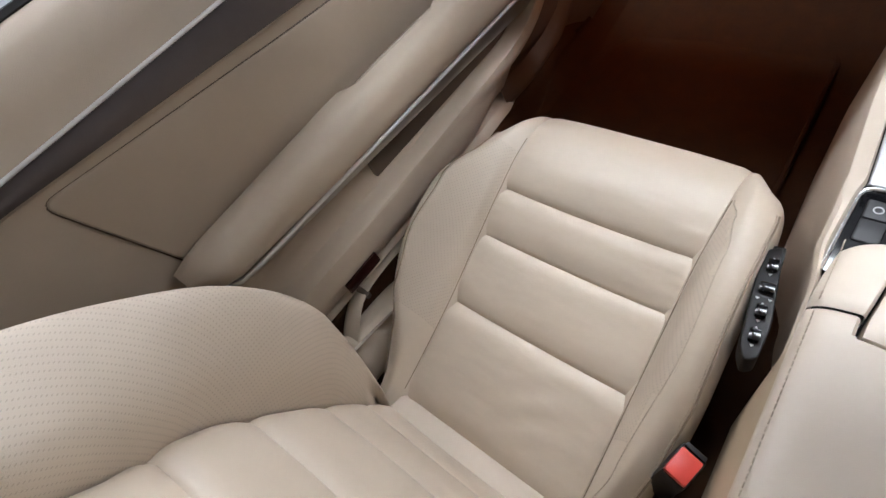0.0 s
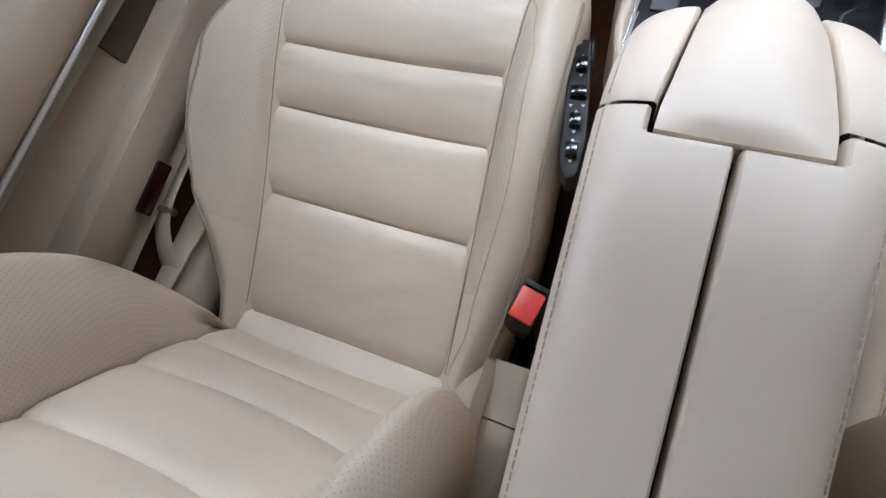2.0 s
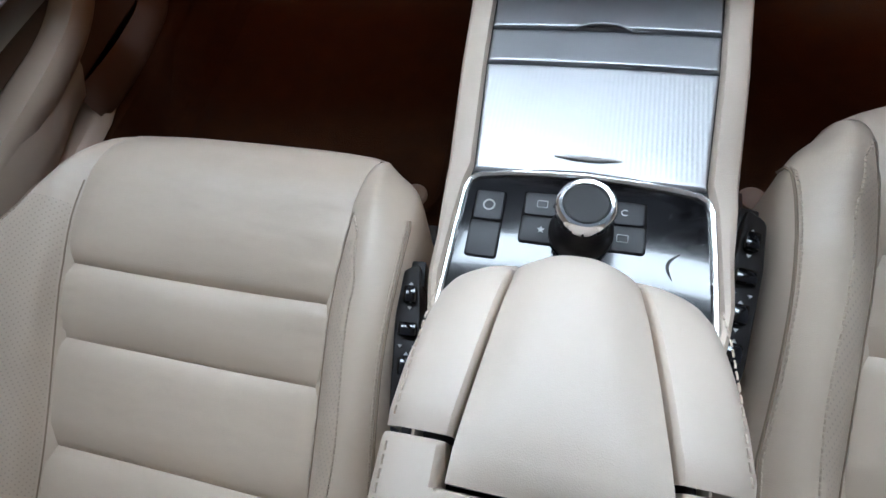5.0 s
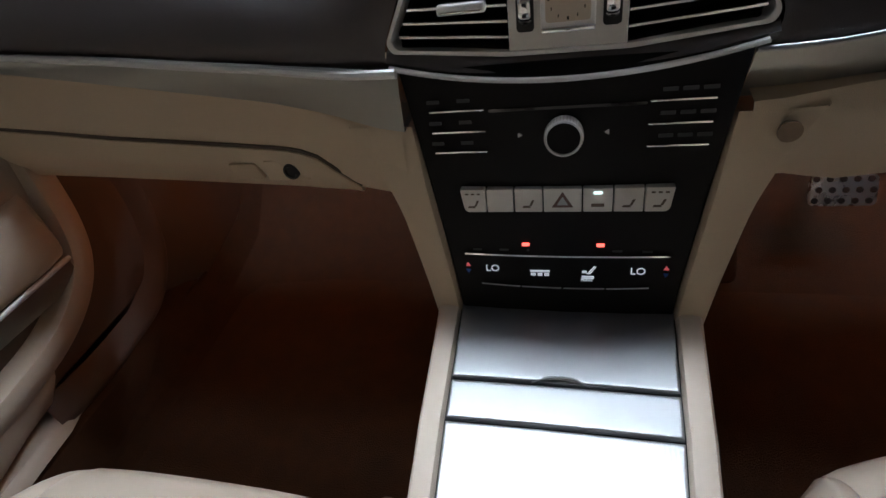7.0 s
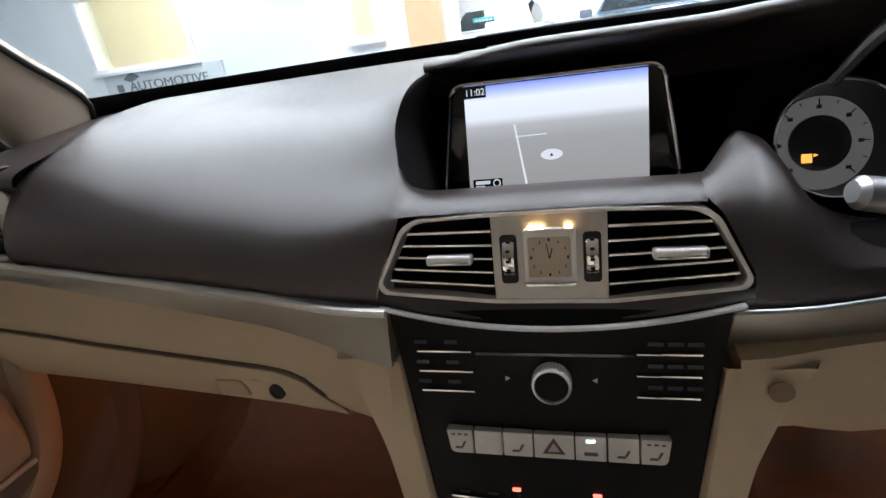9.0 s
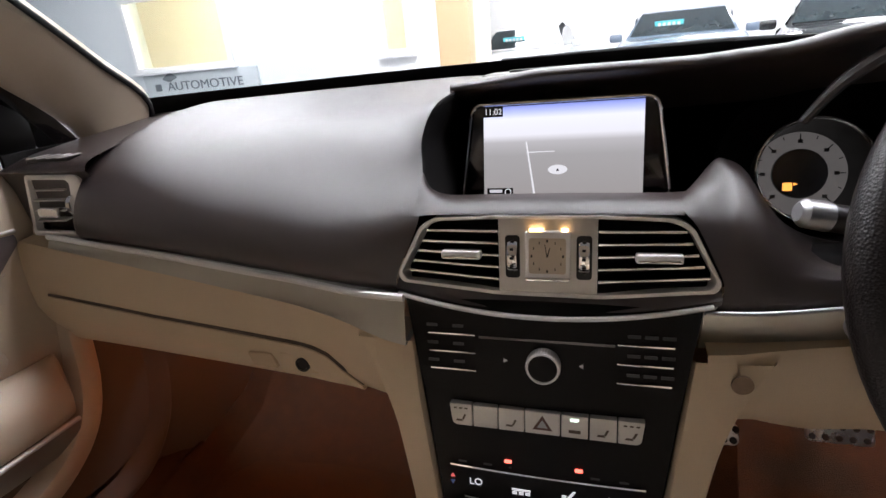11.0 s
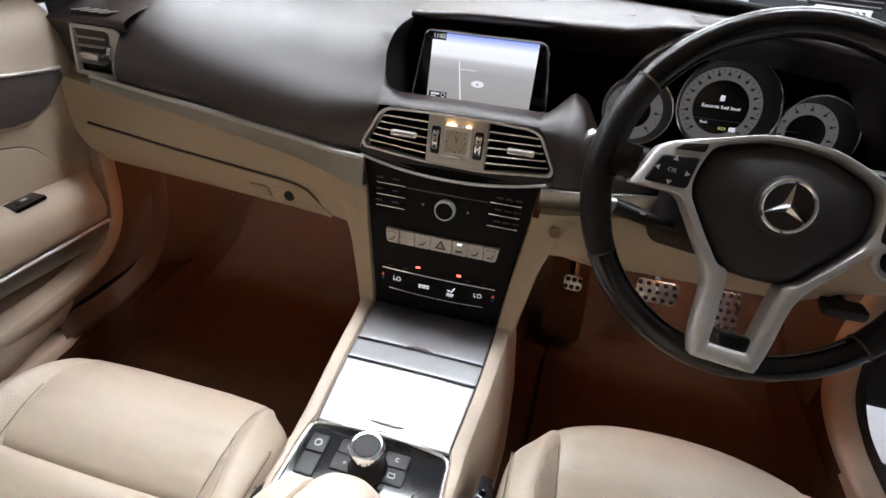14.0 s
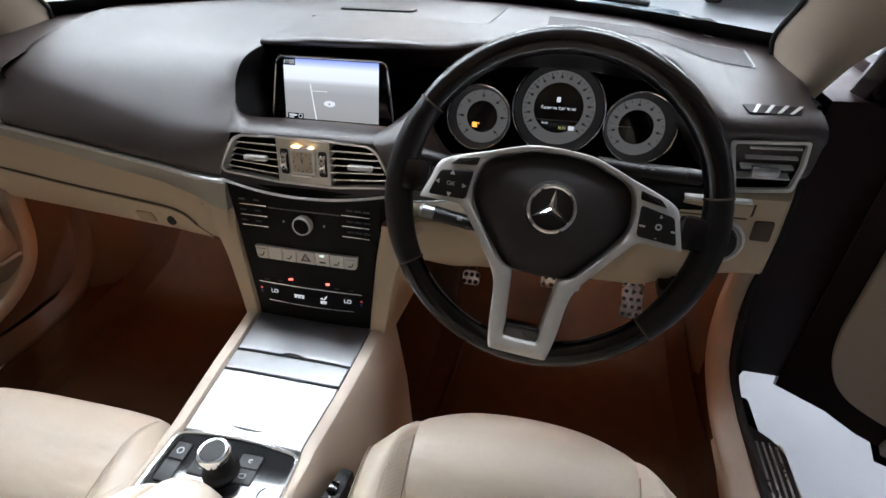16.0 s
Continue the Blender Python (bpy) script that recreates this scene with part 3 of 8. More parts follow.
    for k in range(3):
        part("grille_bar", box(B(), (0, 2.235, 0.53 + 0.05 * k), (0.64, 0.012, 0.012)), M_CHROME, gr)
    pl = part("number_plate", box(B(), (0, 2.245, 0.44), (0.52, 0.02, 0.115), 0.004), M_PLATE, car)
    for k in range(7):
        if k != 4:
            part("plate_bar", box(B(), (-0.19 + 0.062 * k, 2.257, 0.44), (0.036, 0.004, 0.065)), M_BLACK, pl)
    if sheet:
        sh = part("price_sheet", box(B(), (0.18, 0.80, 1.145), (0.42, 0.012, 0.11), 0.0, pose(0, 0, 0)), M_TEAL, car)
        for k in range(5):
            part("sheet_bar", box(B(), (0.04 + 0.07 * k, 0.808, 1.145), (0.045, 0.006, 0.055)), M_FRAMEW, sh)
    car.matrix_basis = pose(x, y, GROUND, 0, 0, turn)
    return car


parked_car(-1.35, 11.2, M_CARW, "white saloon with a teal price sheet behind its windscreen", 176)
parked_car(1.35, 9.9, M_CARB, "blue-grey saloon with a teal price sheet in its windscreen", 172)
parked_car(3.3, 8.4, M_CARD, "black saloon with a pale number plate", 165, False)
parked_car(5.35, 8.75, M_CARS, "silver saloon beside the black saloon", 165, False)

# ---- the car's shell ----
bodyshell = thing("car_body", (0, 0, GROUND), "dark brown car body with open top and windscreen", "car")
FLOOR = 0.13


def ws_y(x):
    return 0.70 - 0.72 * x * x


# floor pan, sills, firewall
part("floor_pan", box(B(), (0, -0.45, FLOOR - 0.06), (1.62, 2.3, 0.11)), M_PAINT, bodyshell)
part("bulkhead", box(B(), (0, 0.80, 0.37), (1.56, 0.05, 0.68)), M_PAINT, bodyshell)
def nose(y):
    """How far the body narrows towards its ends."""
    return 1.0 - 0.16 * max(0.0, (y - 1.5) / 0.9) ** 2 - 0.12 * max(0.0, (-y - 1.5) / 0.9) ** 2


def deck_z(y):
    return smooth(y, [(-2.42, 0.62), (-2.30, 0.80), (-1.6, 0.86), (0.6, 0.80), (0.95, 0.775), (1.3, 0.735), (1.8, 0.65), (2.2, 0.53), (2.36, 0.40)])


def skin(y0, y1, n, xs, drop):
    """Upper body panel between two stations, with softly falling shoulders."""
    rings = []
    for k in range(n + 1):
        y = lerp(y0, y1, k / n)
        rings.append([(x * nose(y), y + (0.11 * (1 - (x / 0.78) ** 2) if k == 0 and y0 < 1.0 and y0 > 0 else 0.0), deck_z(y) - drop * (abs(x) / 0.78) ** 4) for x in xs])
    return loft(B(), rings)


XS = [-0.80 + 1.6 * k / 16 for k in range(17)]
part("bonnet", skin(0.62, 2.36, 20, XS, 0.05), M_PAINT, bodyshell, "dark brown painted bonnet")
part("boot_lid", skin(-1.62, -2.42, 12, XS, 0.05), M_PAINT, bodyshell, "dark brown painted boot lid")
part("front_bumper", loft(B(), [[(x * 0.88, 2.36 + 0.16 * (1 - (x / 0.8) ** 2) * f, z) for x in XS] for f, z in ((0.0, 0.42), (0.7, 0.36), (1.0, 0.20), (0.9, 0.02), (0.3, -0.03))]), M_PAINT, bodyshell)
part("rear_bumper", loft(B(), [[(x * 0.90, -2.42 - 0.10 * (1 - (x / 0.8) ** 2) * f, z) for x in XS] for f, z in ((0.0, 0.64), (0.7, 0.50), (1.0, 0.30), (0.9, 0.06), (0.3, -0.02))]), M_PAINT, bodyshell)


def flank(s, y0, y1, arch):
    """Side of the body with a wheel arch cut into its lower edge."""
    rings = []
    for k in range(29):
        y = lerp(y0, y1, k / 28)
        d = abs(y - arch) / 0.37
        low = 0.0 if d >= 1 else GROUND + 0.30 + 0.37 * math.sqrt(1 - d * d)
        low = max(low, 0.0)
        top = deck_z(y) - 0.05
        f = nose(y)
        rings.append([(s * x * f, y, max(z, low)) for x, z in ((0.80, top), (0.855, top - 0.06), (0.885, lerp(top, 0.0, 0.35)), (0.885, lerp(top, 0.0, 0.6)), (0.87, 0.12), (0.84, 0.0))])
    return loft(B(), rings)


for s in (-1, 1):
    part("wing", flank(s, 0.40, 2.36, 1.45), M_PAINT, bodyshell, "dark brown painted front wing")
    part("rear_quarter", flank(s, -1.03, -2.42, -1.62), M_PAINT, bodyshell, "dark brown painted rear quarter")
    part("head_lamp", box(B(), (s * 0.60, 2.26, 0.50), (0.30, 0.16, 0.12), 0.05), M_HEAD, bodyshell)
    for yy in (1.45, -1.62):
        w = part("wheel", lathe(B(), [(0.0, -0.1), (0.30, -0.1), (0.32, -0.07), (0.32, 0.07), (0.30, 0.1), (0.2, 0.1)], Matrix(((0, 0, s, s * 0.75), (1, 0, 0, yy), (0, 1, 0, GROUND + 0.32), (0, 0, 0, 1))), 24), M_RUBBER, bodyshell)
        part("rim", lathe(B(), [(0.22, 0.10), (0.2, 0.085), (0.05, 0.07), (0.0, 0.075)], Matrix(((0, 0, s, s * 0.75), (1, 0, 0, yy), (0, 1, 0, GROUND + 0.32), (0, 0, 0, 1))), 20), M_SILVER, w)
# unseen rear wall, pillars and sides, added to hold back light from behind
part("rear_wall_block", box(B(), (0, -1.60, 0.55), (1.5, 0.08, 0.9), 0.03), M_CARPET, bodyshell)
for s in (-1, 1):
    part("rear_pillar_block", box(B(), (s * 0.66, -1.36, 0.92), (0.08, 0.52, 0.50), 0.03), M_DOOR, bodyshell)
    part("rear_side_block", box(B(), (s * 0.70, -1.30, 0.45), (0.08, 0.55, 0.62), 0.03), M_DOOR, bodyshell)
# windscreen
rows = []
for k in range(17):
    x = -0.70 + 1.40 * k / 16
    q = x / 0.70
    rows.append([(x * (1 - 0.18 * t), lerp(ws_y(x), -0.12 + 0.02 * (1 - q * q) - 0.12 * q * q, t), lerp(0.818, 1.22 - 0.05 * q * q, t ** 0.93)) for t in (0, 0.25, 0.5, 0.75, 1.0)])
wsob = part("windscreen", loft(B(), rows), M_PANE, bodyshell, "clear curved windscreen")
wsob.visible_shadow = False
# black edge band along the windscreen foot and wiper
band = []
for r in rows:
    a, b = Vector(r[0]), Vector(r[1])
    band.append([lerp(a, b, q) + Vector((0, -0.003, -0.002)) for q in (0.0, 0.1, 0.2, 0.28)])
part("windscreen_band", loft(B(), band), M_RUBBER, bodyshell, "black printed band along the windscreen foot")
part("windscreen_seal", tube(B(), [(x, ws_y(x) + 0.004, 0.823) for x in [-0.70 + 1.4 * k / 20 for k in range(21)]], 0.010, 8), M_RUBBER, bodyshell)
part("wiper_arm", tube(B(), [(-0.5, 0.72, 0.815), (-0.1, 0.76, 0.835), (0.35, 0.71, 0.838)], 0.007, 8), M_RUBBER, bodyshell)
part("wiper_blade", tube(B(), [(-0.15, 0.735, 0.842), (0.25, 0.72, 0.845), (0.50, 0.60, 0.836)], 0.006, 8), M_RUBBER, bodyshell)
part("windscreen_header", tube(B(), [(x * 0.82, -0.12 - 0.1 * (x / 0.7) ** 2, 1.225 - 0.05 * (x / 0.7) ** 2) for x in [-0.7 + 1.4 * k / 12 for k in range(13)]], 0.035, 10, flat=0.6), M_BEIGE, bodyshell)


def a_pillar(s):
    """Padded pillar from the dash's end to the header."""
    glass = spline([(0.676, 0.318, 0.775), (0.653, 0.318, 0.836), (0.646, 0.24, 0.898), (0.633, 0.16, 0.955), (0.605, 0.0, 1.060), (0.570, -0.15, 1.165)], 22)
    rear = spline([(0.702, 0.250, 0.768), (0.716, 0.208, 0.832), (0.733, 0.165, 0.878), (0.726, 0.08, 0.945), (0.700, -0.09, 1.045), (0.655, -0.23, 1.140)], 22)
    rings = []
    for g, r in zip(glass, rear):
        bulge = Vector((-0.014, -0.020, -0.006))
        sec = [g + Vector((0.022, 0.030, 0.012)), g + Vector((0.004, 0.010, 0.004)), g, lerp(g, r, 0.12) + bulge * 0.42, lerp(g, r, 0.35) + bulge * 0.9, lerp(g, r, 0.65) + bulge, lerp(g, r, 0.9) + bulge * 0.5, r, r + Vector((0.006, 0.010, 0.0)), r + Vector((0.020, 0.040, 0.004))]
        rings.append([Vector((s * p.x, p.y, p.z)) for p in spline(sec, 26)])
    part("pillar_trim", loft(B(), rings, cyclic=True, cap=True), M_DOOR, bodyshell, "beige padded windscreen pillar trim", angle=60)
    part("pillar_seal", tube(B(), [(s * (g.x - 0.002), g.y + 0.003, g.z + 0.002) for g in glass[2:]], 0.0042, 8), M_RUBBER, bodyshell)
    out = [(s * 0.80, 0.32, 0.72), (s * 0.785, 0.19, 0.88), (s * 0.755, 0.02, 1.01), (s * 0.71, -0.14, 1.14)]
    part("pillar_outer", tube(B(), spline(out, 10), 0.035, 8), M_PAINT, bodyshell)


a_pillar(-1)
a_pillar(1)

# brown of the footwell panels, and shaded colour of the passenger door's foot
M_KICK = mat("kick_panel_brown", (0.10, 0.068, 0.050), 0.6, grain=0.4, gscale=1000, var=0.08, vscale=10)
# carpeted footwells
bm = B()
for s in (-1, 1):
    prof = [(-1.2, FLOOR), (-0.5, FLOOR), (0.25, FLOOR), (0.40, FLOOR + 0.03), (0.55, FLOOR + 0.16), (0.66, FLOOR + 0.34), (0.70, FLOOR + 0.5)]
    rings = []
    for x, up in ((0.06, 0.12), (0.10, 0.06), (0.14, 0.012), (0.20, 0.0), (0.45, 0.0), (0.60, 0.004), (0.655, 0.02), (0.685, 0.07)):
        rings.append([(s * x, y, z + up) for y, z in prof])
    loft(bm, rings)
part("carpet", bm, M_CARPET, bodyshell, "dark brown moulded floor carpet")
for s in (-1, 1):
    # kick panel ahead of the door: a smooth bulge that ends in a rounded edge
    rings = []
    run = ((0.20, 0.728), (0.235, 0.706), (0.27, 0.694), (0.33, 0.688), (0.44, 0.684), (0.54, 0.684), (0.66, 0.690)) if s < 0 else ((0.238, 0.700), (0.27, 0.698), (0.34, 0.693), (0.46, 0.687), (0.66, 0.677))
    for y, x in run:
        low = 0.14
        rings.append(spline([(s * (x + 0.030), y, low - 0.03), (s * (x + 0.010), y, low), (s * x, y, low + 0.03), (s * (x - 0.003), y, 0.42), (s * x, y, 0.52), (s * (x + 0.006), y, 0.62)], 16))
    part("kick_panel", loft(B(), rings), M_KICK, bodyshell, "brown side panel of the footwell", angle=60)
    rings = []
    far = 0.757 if s < 0 else 0.798
    for y in ((-1.05, -0.7, -0.45, -0.3, -0.2, -0.1, -0.055, -0.04) if s < 0 else (-1.05, -0.7, -0.45, -0.3, -0.2, -0.1, -0.04, 0.0, 0.06)):
        z = smooth(-y, [(-0.06, 0.244), (0.0, 0.250), (0.05, 0.259), (0.15, 0.262), (0.30, 0.270), (0.5, 0.276)]) if s < 0 else smooth(-y, [(-0.06, 0.246), (0.05, 0.250), (0.5, 0.262)])
        b = 0.012 * smooth(y, [(-0.1, 0.0), (0.06, 1.0)]) + (0.012 if s > 0 else 0.0)
        if s < 0:
            b += 0.020 * smooth(y, [(-0.14, 0.0), (-0.04, 1.0)])
        rings.append([(s * (0.659 + b), y, z - 0.020), (s * (0.663 + b), y, z - 0.008), (s * (0.670 + b), y, z - 0.001), (s * 0.69, y, z), (s * (far - 0.012), y, z), (s * (far - 0.002), y, z - 0.008), (s * far, y, 0.13)])
    part("sill_trim", loft(B(), rings), M_DOOR, bodyshell, "beige plastic door sill trim")
    # carpeted wall below the sill's edge, running on into the footwell
    rings = []
    front = ((0.06, 0.226), (0.12, 0.221), (0.20, 0.211), (0.30, 0.196), (0.40, 0.180), (0.50, 0.175)) if s < 0 else ((0.06, 0.228), (0.12, 0.232), (0.17, 0.25), (0.21, 0.29), (0.26, 0.34))
    for y, z in ((-1.05, 0.24), (-0.4, 0.24), (-0.12, 0.238), (-0.06, 0.236), (0.0, 0.232)) + front:
        b = 0.030 * smooth(y, [(-0.06, 0.0), (0.2, 1.0)]) + (0.012 if s > 0 else 0.008)
        rings.append([(s * (0.640 + b), y, 0.125), (s * (0.652 + b), y, 0.15), (s * (0.657 + b), y, 0.20), (s * (0.661 + b), y, z - 0.008), (s * (0.670 + b), y, z), (s * 0.73, y, z + 0.002)])
    part("sill_carpet", loft(B(), rings), M_CARPET, bodyshell)
    if s < 0:
        # trim round the front of the door opening: a rounded ridge that runs up from the sill, with a panel behind it
        ridge = spline([(0.672, -0.10, 0.250), (0.676, 0.0, 0.240), (0.690, 0.075, 0.231), (0.697, 0.15, 0.238), (0.699, 0.212, 0.293), (0.699, 0.244, 0.388), (0.694, 0.250, 0.49), (0.684, 0.212, 0.565), (0.680, 0.165, 0.615)], 48)
        rings = []
        for p in ridge:
            c = Vector((0.0, -0.05, 0.46))
            d = Vector((0.0, p.y - c.y, p.z - c.z)).normalized()
            prof = [(0.045, 0.020), (0.020, 0.018), (0.006, 0.012), (0.0, 0.004), (0.001, -0.006), (0.008, -0.018), (0.018, -0.040)]
            ring = [(s * (p.x + a), p.y + d.y * b, p.z + d.z * b) for a, b in prof]
            rings.append(ring)
        part("post_trim", loft(B(), rings), M_KICK, bodyshell, "brown panel at the front of the door opening", angle=60)
        part("side_closing_panel", box(B(), (-0.741, 0.25, 0.36), (0.006, 0.84, 0.50), 0.002), M_KICK, bodyshell)
        seal = [(0.762, -0.95, 0.225), (0.762, -0.3, 0.225), (0.763, 0.08, 0.228), (0.763, 0.17, 0.255), (0.757, 0.235, 0.33), (0.748, 0.265, 0.43), (0.738, 0.25, 0.58), (0.735, 0.24, 0.74)]
    else:
        # narrow trim that rises from the sill to the end of the dash
        inner = spline([(0.682, -0.02, 0.248), (0.683, 0.06, 0.247), (0.688, 0.126, 0.248), (0.690, 0.185, 0.268), (0.690, 0.222, 0.310), (0.690, 0.238, 0.364), (0.689, 0.240, 0.42), (0.688, 0.225, 0.52), (0.688, 0.21, 0.60)], 40)
        outer = spline([(0.729, -0.02, 0.249), (0.729, 0.06, 0.250), (0.724, 0.118, 0.262), (0.717, 0.172, 0.298), (0.715, 0.204, 0.354), (0.715, 0.2186, 0.398), (0.715, 0.2217, 0.461), (0.715, 0.206, 0.5435), (0.715, 0.21, 0.62)], 40)
        rings = []
        for p, q in zip(inner, outer):
            n = Vector((-0.5, -0.75, 0.45)) * 0.004
            rings.append([p + Vector((0.004, 0.030, -0.016)), p + Vector((0.001, 0.008, -0.006)), lerp(p, q, 0.12) + n * 0.6, lerp(p, q, 0.4) + n, lerp(p, q, 0.75) + n * 0.8, lerp(p, q, 0.95), q + Vector((0.003, 0.006, 0)), q + Vector((0.004, 0.03, 0))])
        part("post_trim", loft(B(), rings), M_DOOR, bodyshell, "beige trim round the door opening", angle=60)
        seal = [(0.735, -0.95, 0.262), (0.735, -0.3, 0.259), (0.735, 0.0, 0.252)] + [tuple(q + Vector((0.007, 0.004, 0))) for q in outer[8::4]] + [(0.71, 0.22, 0.76)]
    part("sill_outer", box(B(), (s * 0.79, -0.46, 0.10), (0.09, 1.10, 0.17), 0.02) if s < 0 else box(B(), (0.768, -0.42, 0.10), (0.058, 1.28, 0.17), 0.015), M_PAINT, bodyshell)
    px, pz = (0.725, 0.2645) if s < 0 else (0.760, 0.252)
    pl = part("scuff_plate", prism(B(), [(s * a, b) for a, b in round_poly([(px - 0.026, -0.63), (px + 0.026, -0.63), (px + 0.026, 0.035), (px + 0.012, 0.06), (px - 0.026, 0.09)], 0.008, 4)], pz - 0.008, pz + 0.004, Matrix.Identity(4), 0.0015) if s > 0 else box(B(), (s * px, -0.47, 0.2745), (0.044, 0.60, 0.006), 0.002), M_BLACK, bodyshell, "black ribbed sill plate")
    for k in range(4):
        part("rib", box(B(), (s * (px - 0.015 + 0.010 * k), -0.28 if s > 0 else -0.47, pz + 0.0045 if s > 0 else 0.2785), (0.0032, 0.66 if s > 0 else 0.56, 0.003), 0.0008), M_STEEL if s > 0 else M_RUBBER, pl)
    part("door_seal", tube(B(), spline([(s * a, b, c) for a, b, c in seal], 60), 0.008, 8), M_RUBBER, bodyshell)
# right jamb, seen with the door open
part("door_jamb", box(B(), (0.798, 0.372, 0.505), (0.150, 0.272, 0.55), 0.012), M_JAMB, bodyshell)
part("hinge_post", box(B(), (0.872, 0.385, 0.49), (0.10, 0.13, 0.62), 0.02), M_JAMB, bodyshell)
part("door_jamb", box(B(), (-0.80, 0.40, 0.40), (0.12, 0.20, 0.76), 0.02), M_PAINT, bodyshell)
part("jamb_bolt", lathe(B(), [(0, 0.006), (0.007, 0.006), (0.009, 0)], Matrix(((0, 0, 1, 0.835), (1, 0, 0, 0.31), (0, 1, 0, 0.42), (0, 0, 0, 1))), 10), M_STEEL, bodyshell)


def floor_mat(s, y0, y1, btn):
    m = thing("floor_mat", (s * 0.43, (y0 + y1) / 2, FLOOR), "dark brown carpet floor mat with bound edge", "mat", group="floor mats")
    out = round_poly([(0.185, y0), (0.66, y0), (0.65, y1), (0.20, y1)], [0.05, 0.06, 0.1, 0.08], 6)
    pts = [(s * x, y) for x, y in out]
    M = Matrix.Translation((0, 0, FLOOR))
    part("mat_surface", prism(B(), pts, 0.002, 0.012, M, 0.004), M_MAT, m)
    part("binding", tube(B(), [(x, y, FLOOR + 0.010) for x, y in pts], 0.0055, 6, closed=True), M_CARPET, m)
    for bx, by in btn:
        b = part("fastener", lathe(B(), [(0.019, 0.0), (0.019, 0.004), (0.016, 0.007), (0.0, 0.008)], Matrix.Translation((s * bx, by, FLOOR + 0.010)), 24), M_DOOR, m, "round beige mat fastener")


floor_mat(-1, -0.135, 0.36, [(0.222, -0.108)])
floor_mat(1, -0.10, 0.34, [(0.222, -0.06)])


# ---- dashboard ----
dash = thing("dashboard", (0, 0.2, 0.5), "dark brown padded dashboard with beige lower half and satin trim", "dashboard")


def trim_y(x):
    return table(abs(x), [(0.10, 0.020), (0.16, 0.026), (0.25, 0.044), (0.40, 0.064), (0.60, 0.088), (0.70, 0.098)])


def trim_z(x):
    return table(abs(x), [(0.10, 0.667), (0.18, 0.666), (0.31, 0.673), (0.46, 0.683), (0.66, 0.695), (0.70, 0.696)])


# passenger pad; its inner end runs into the rounded edge that frames the screen
def pad_ring(x):
    y0, z0 = trim_y(x), trim_z(x)
    yy = ws_y(x)
    pr = [(y0 + 0.012, z0 - 0.002), (y0 - 0.004, z0 + 0.006), (y0 - 0.006, z0 + 0.026), (y0 + 0.010, z0 + 0.058), (y0 + 0.045, z0 + 0.090),
          (y0 + 0.105, 0.802), (y0 + 0.19, 0.820), (lerp(y0 + 0.19, yy, 0.5), 0.828), (yy - 0.02, 0.824), (yy + 0.01, 0.815)]
    return spline([(x, a, b) for a, b in pr], 46)


pad_end = spline([(-0.130, 0.036, 0.660), (-0.1325, 0.0262, 0.672), (-0.1305, 0.0285, 0.688), (-0.1090, 0.0372, 0.7345), (-0.1135, 0.0728, 0.7684), (-0.1178, 0.0942, 0.7968), (-0.1072, 0.1152, 0.8245), (-0.098, 0.19, 0.8325), (-0.100, 0.36, 0.8305), (-0.100, ws_y(0.1) + 0.005, 0.817)], 46)
XJ = -0.235
rings = [pad_ring(-0.572 + (0.572 + XJ) * k / 18) for k in range(19)]
r = rings[0]
rings = [[Vector((p.x - 0.010, p.y + 0.030, p.z - 0.020)) for p in r], [Vector((p.x - 0.009, p.y + 0.010, p.z - 0.008)) for p in r], [Vector((p.x - 0.005, p.y + 0.002, p.z - 0.002)) for p in r]] + rings
r0, r1 = pad_ring(XJ), pad_ring(-0.158)
for k in range(1, 17):
    t = k / 16
    rings.append([a * (1 - t) ** 2 + b * 2 * t * (1 - t) + c * t * t for a, b, c in zip(r0, r1, pad_end)])
pad = part("passenger_pad", loft(B(), rings), M_DASH, dash, "dark brown grained soft pad", angle=60)
# wall of the screen's recess behind that edge
wall = [p for p in pad_end if p.z > 0.742 and p.y < 0.20]
part("recess_edge", loft(B(), [[p + d for p in wall] for d in (Vector((0, 0, 0)), Vector((0.0012, 0.0016, -0.0004)), Vector((0.0026, 0.006, -0.001)), Vector((0.012, 0.080, -0.008)))]), M_DASHB, dash, angle=60)

# end caps over the side vents
caps = []


def cap_outline(yy):
    return [(0.150, 0.690), (0.118, 0.715), (0.110, 0.757), (0.106, 0.772), (0.118, 0.786), (0.16, 0.796), (0.24, 0.808), (0.33, 0.8165), (yy - 0.01, 0.819), (yy + 0.01, 0.815)]


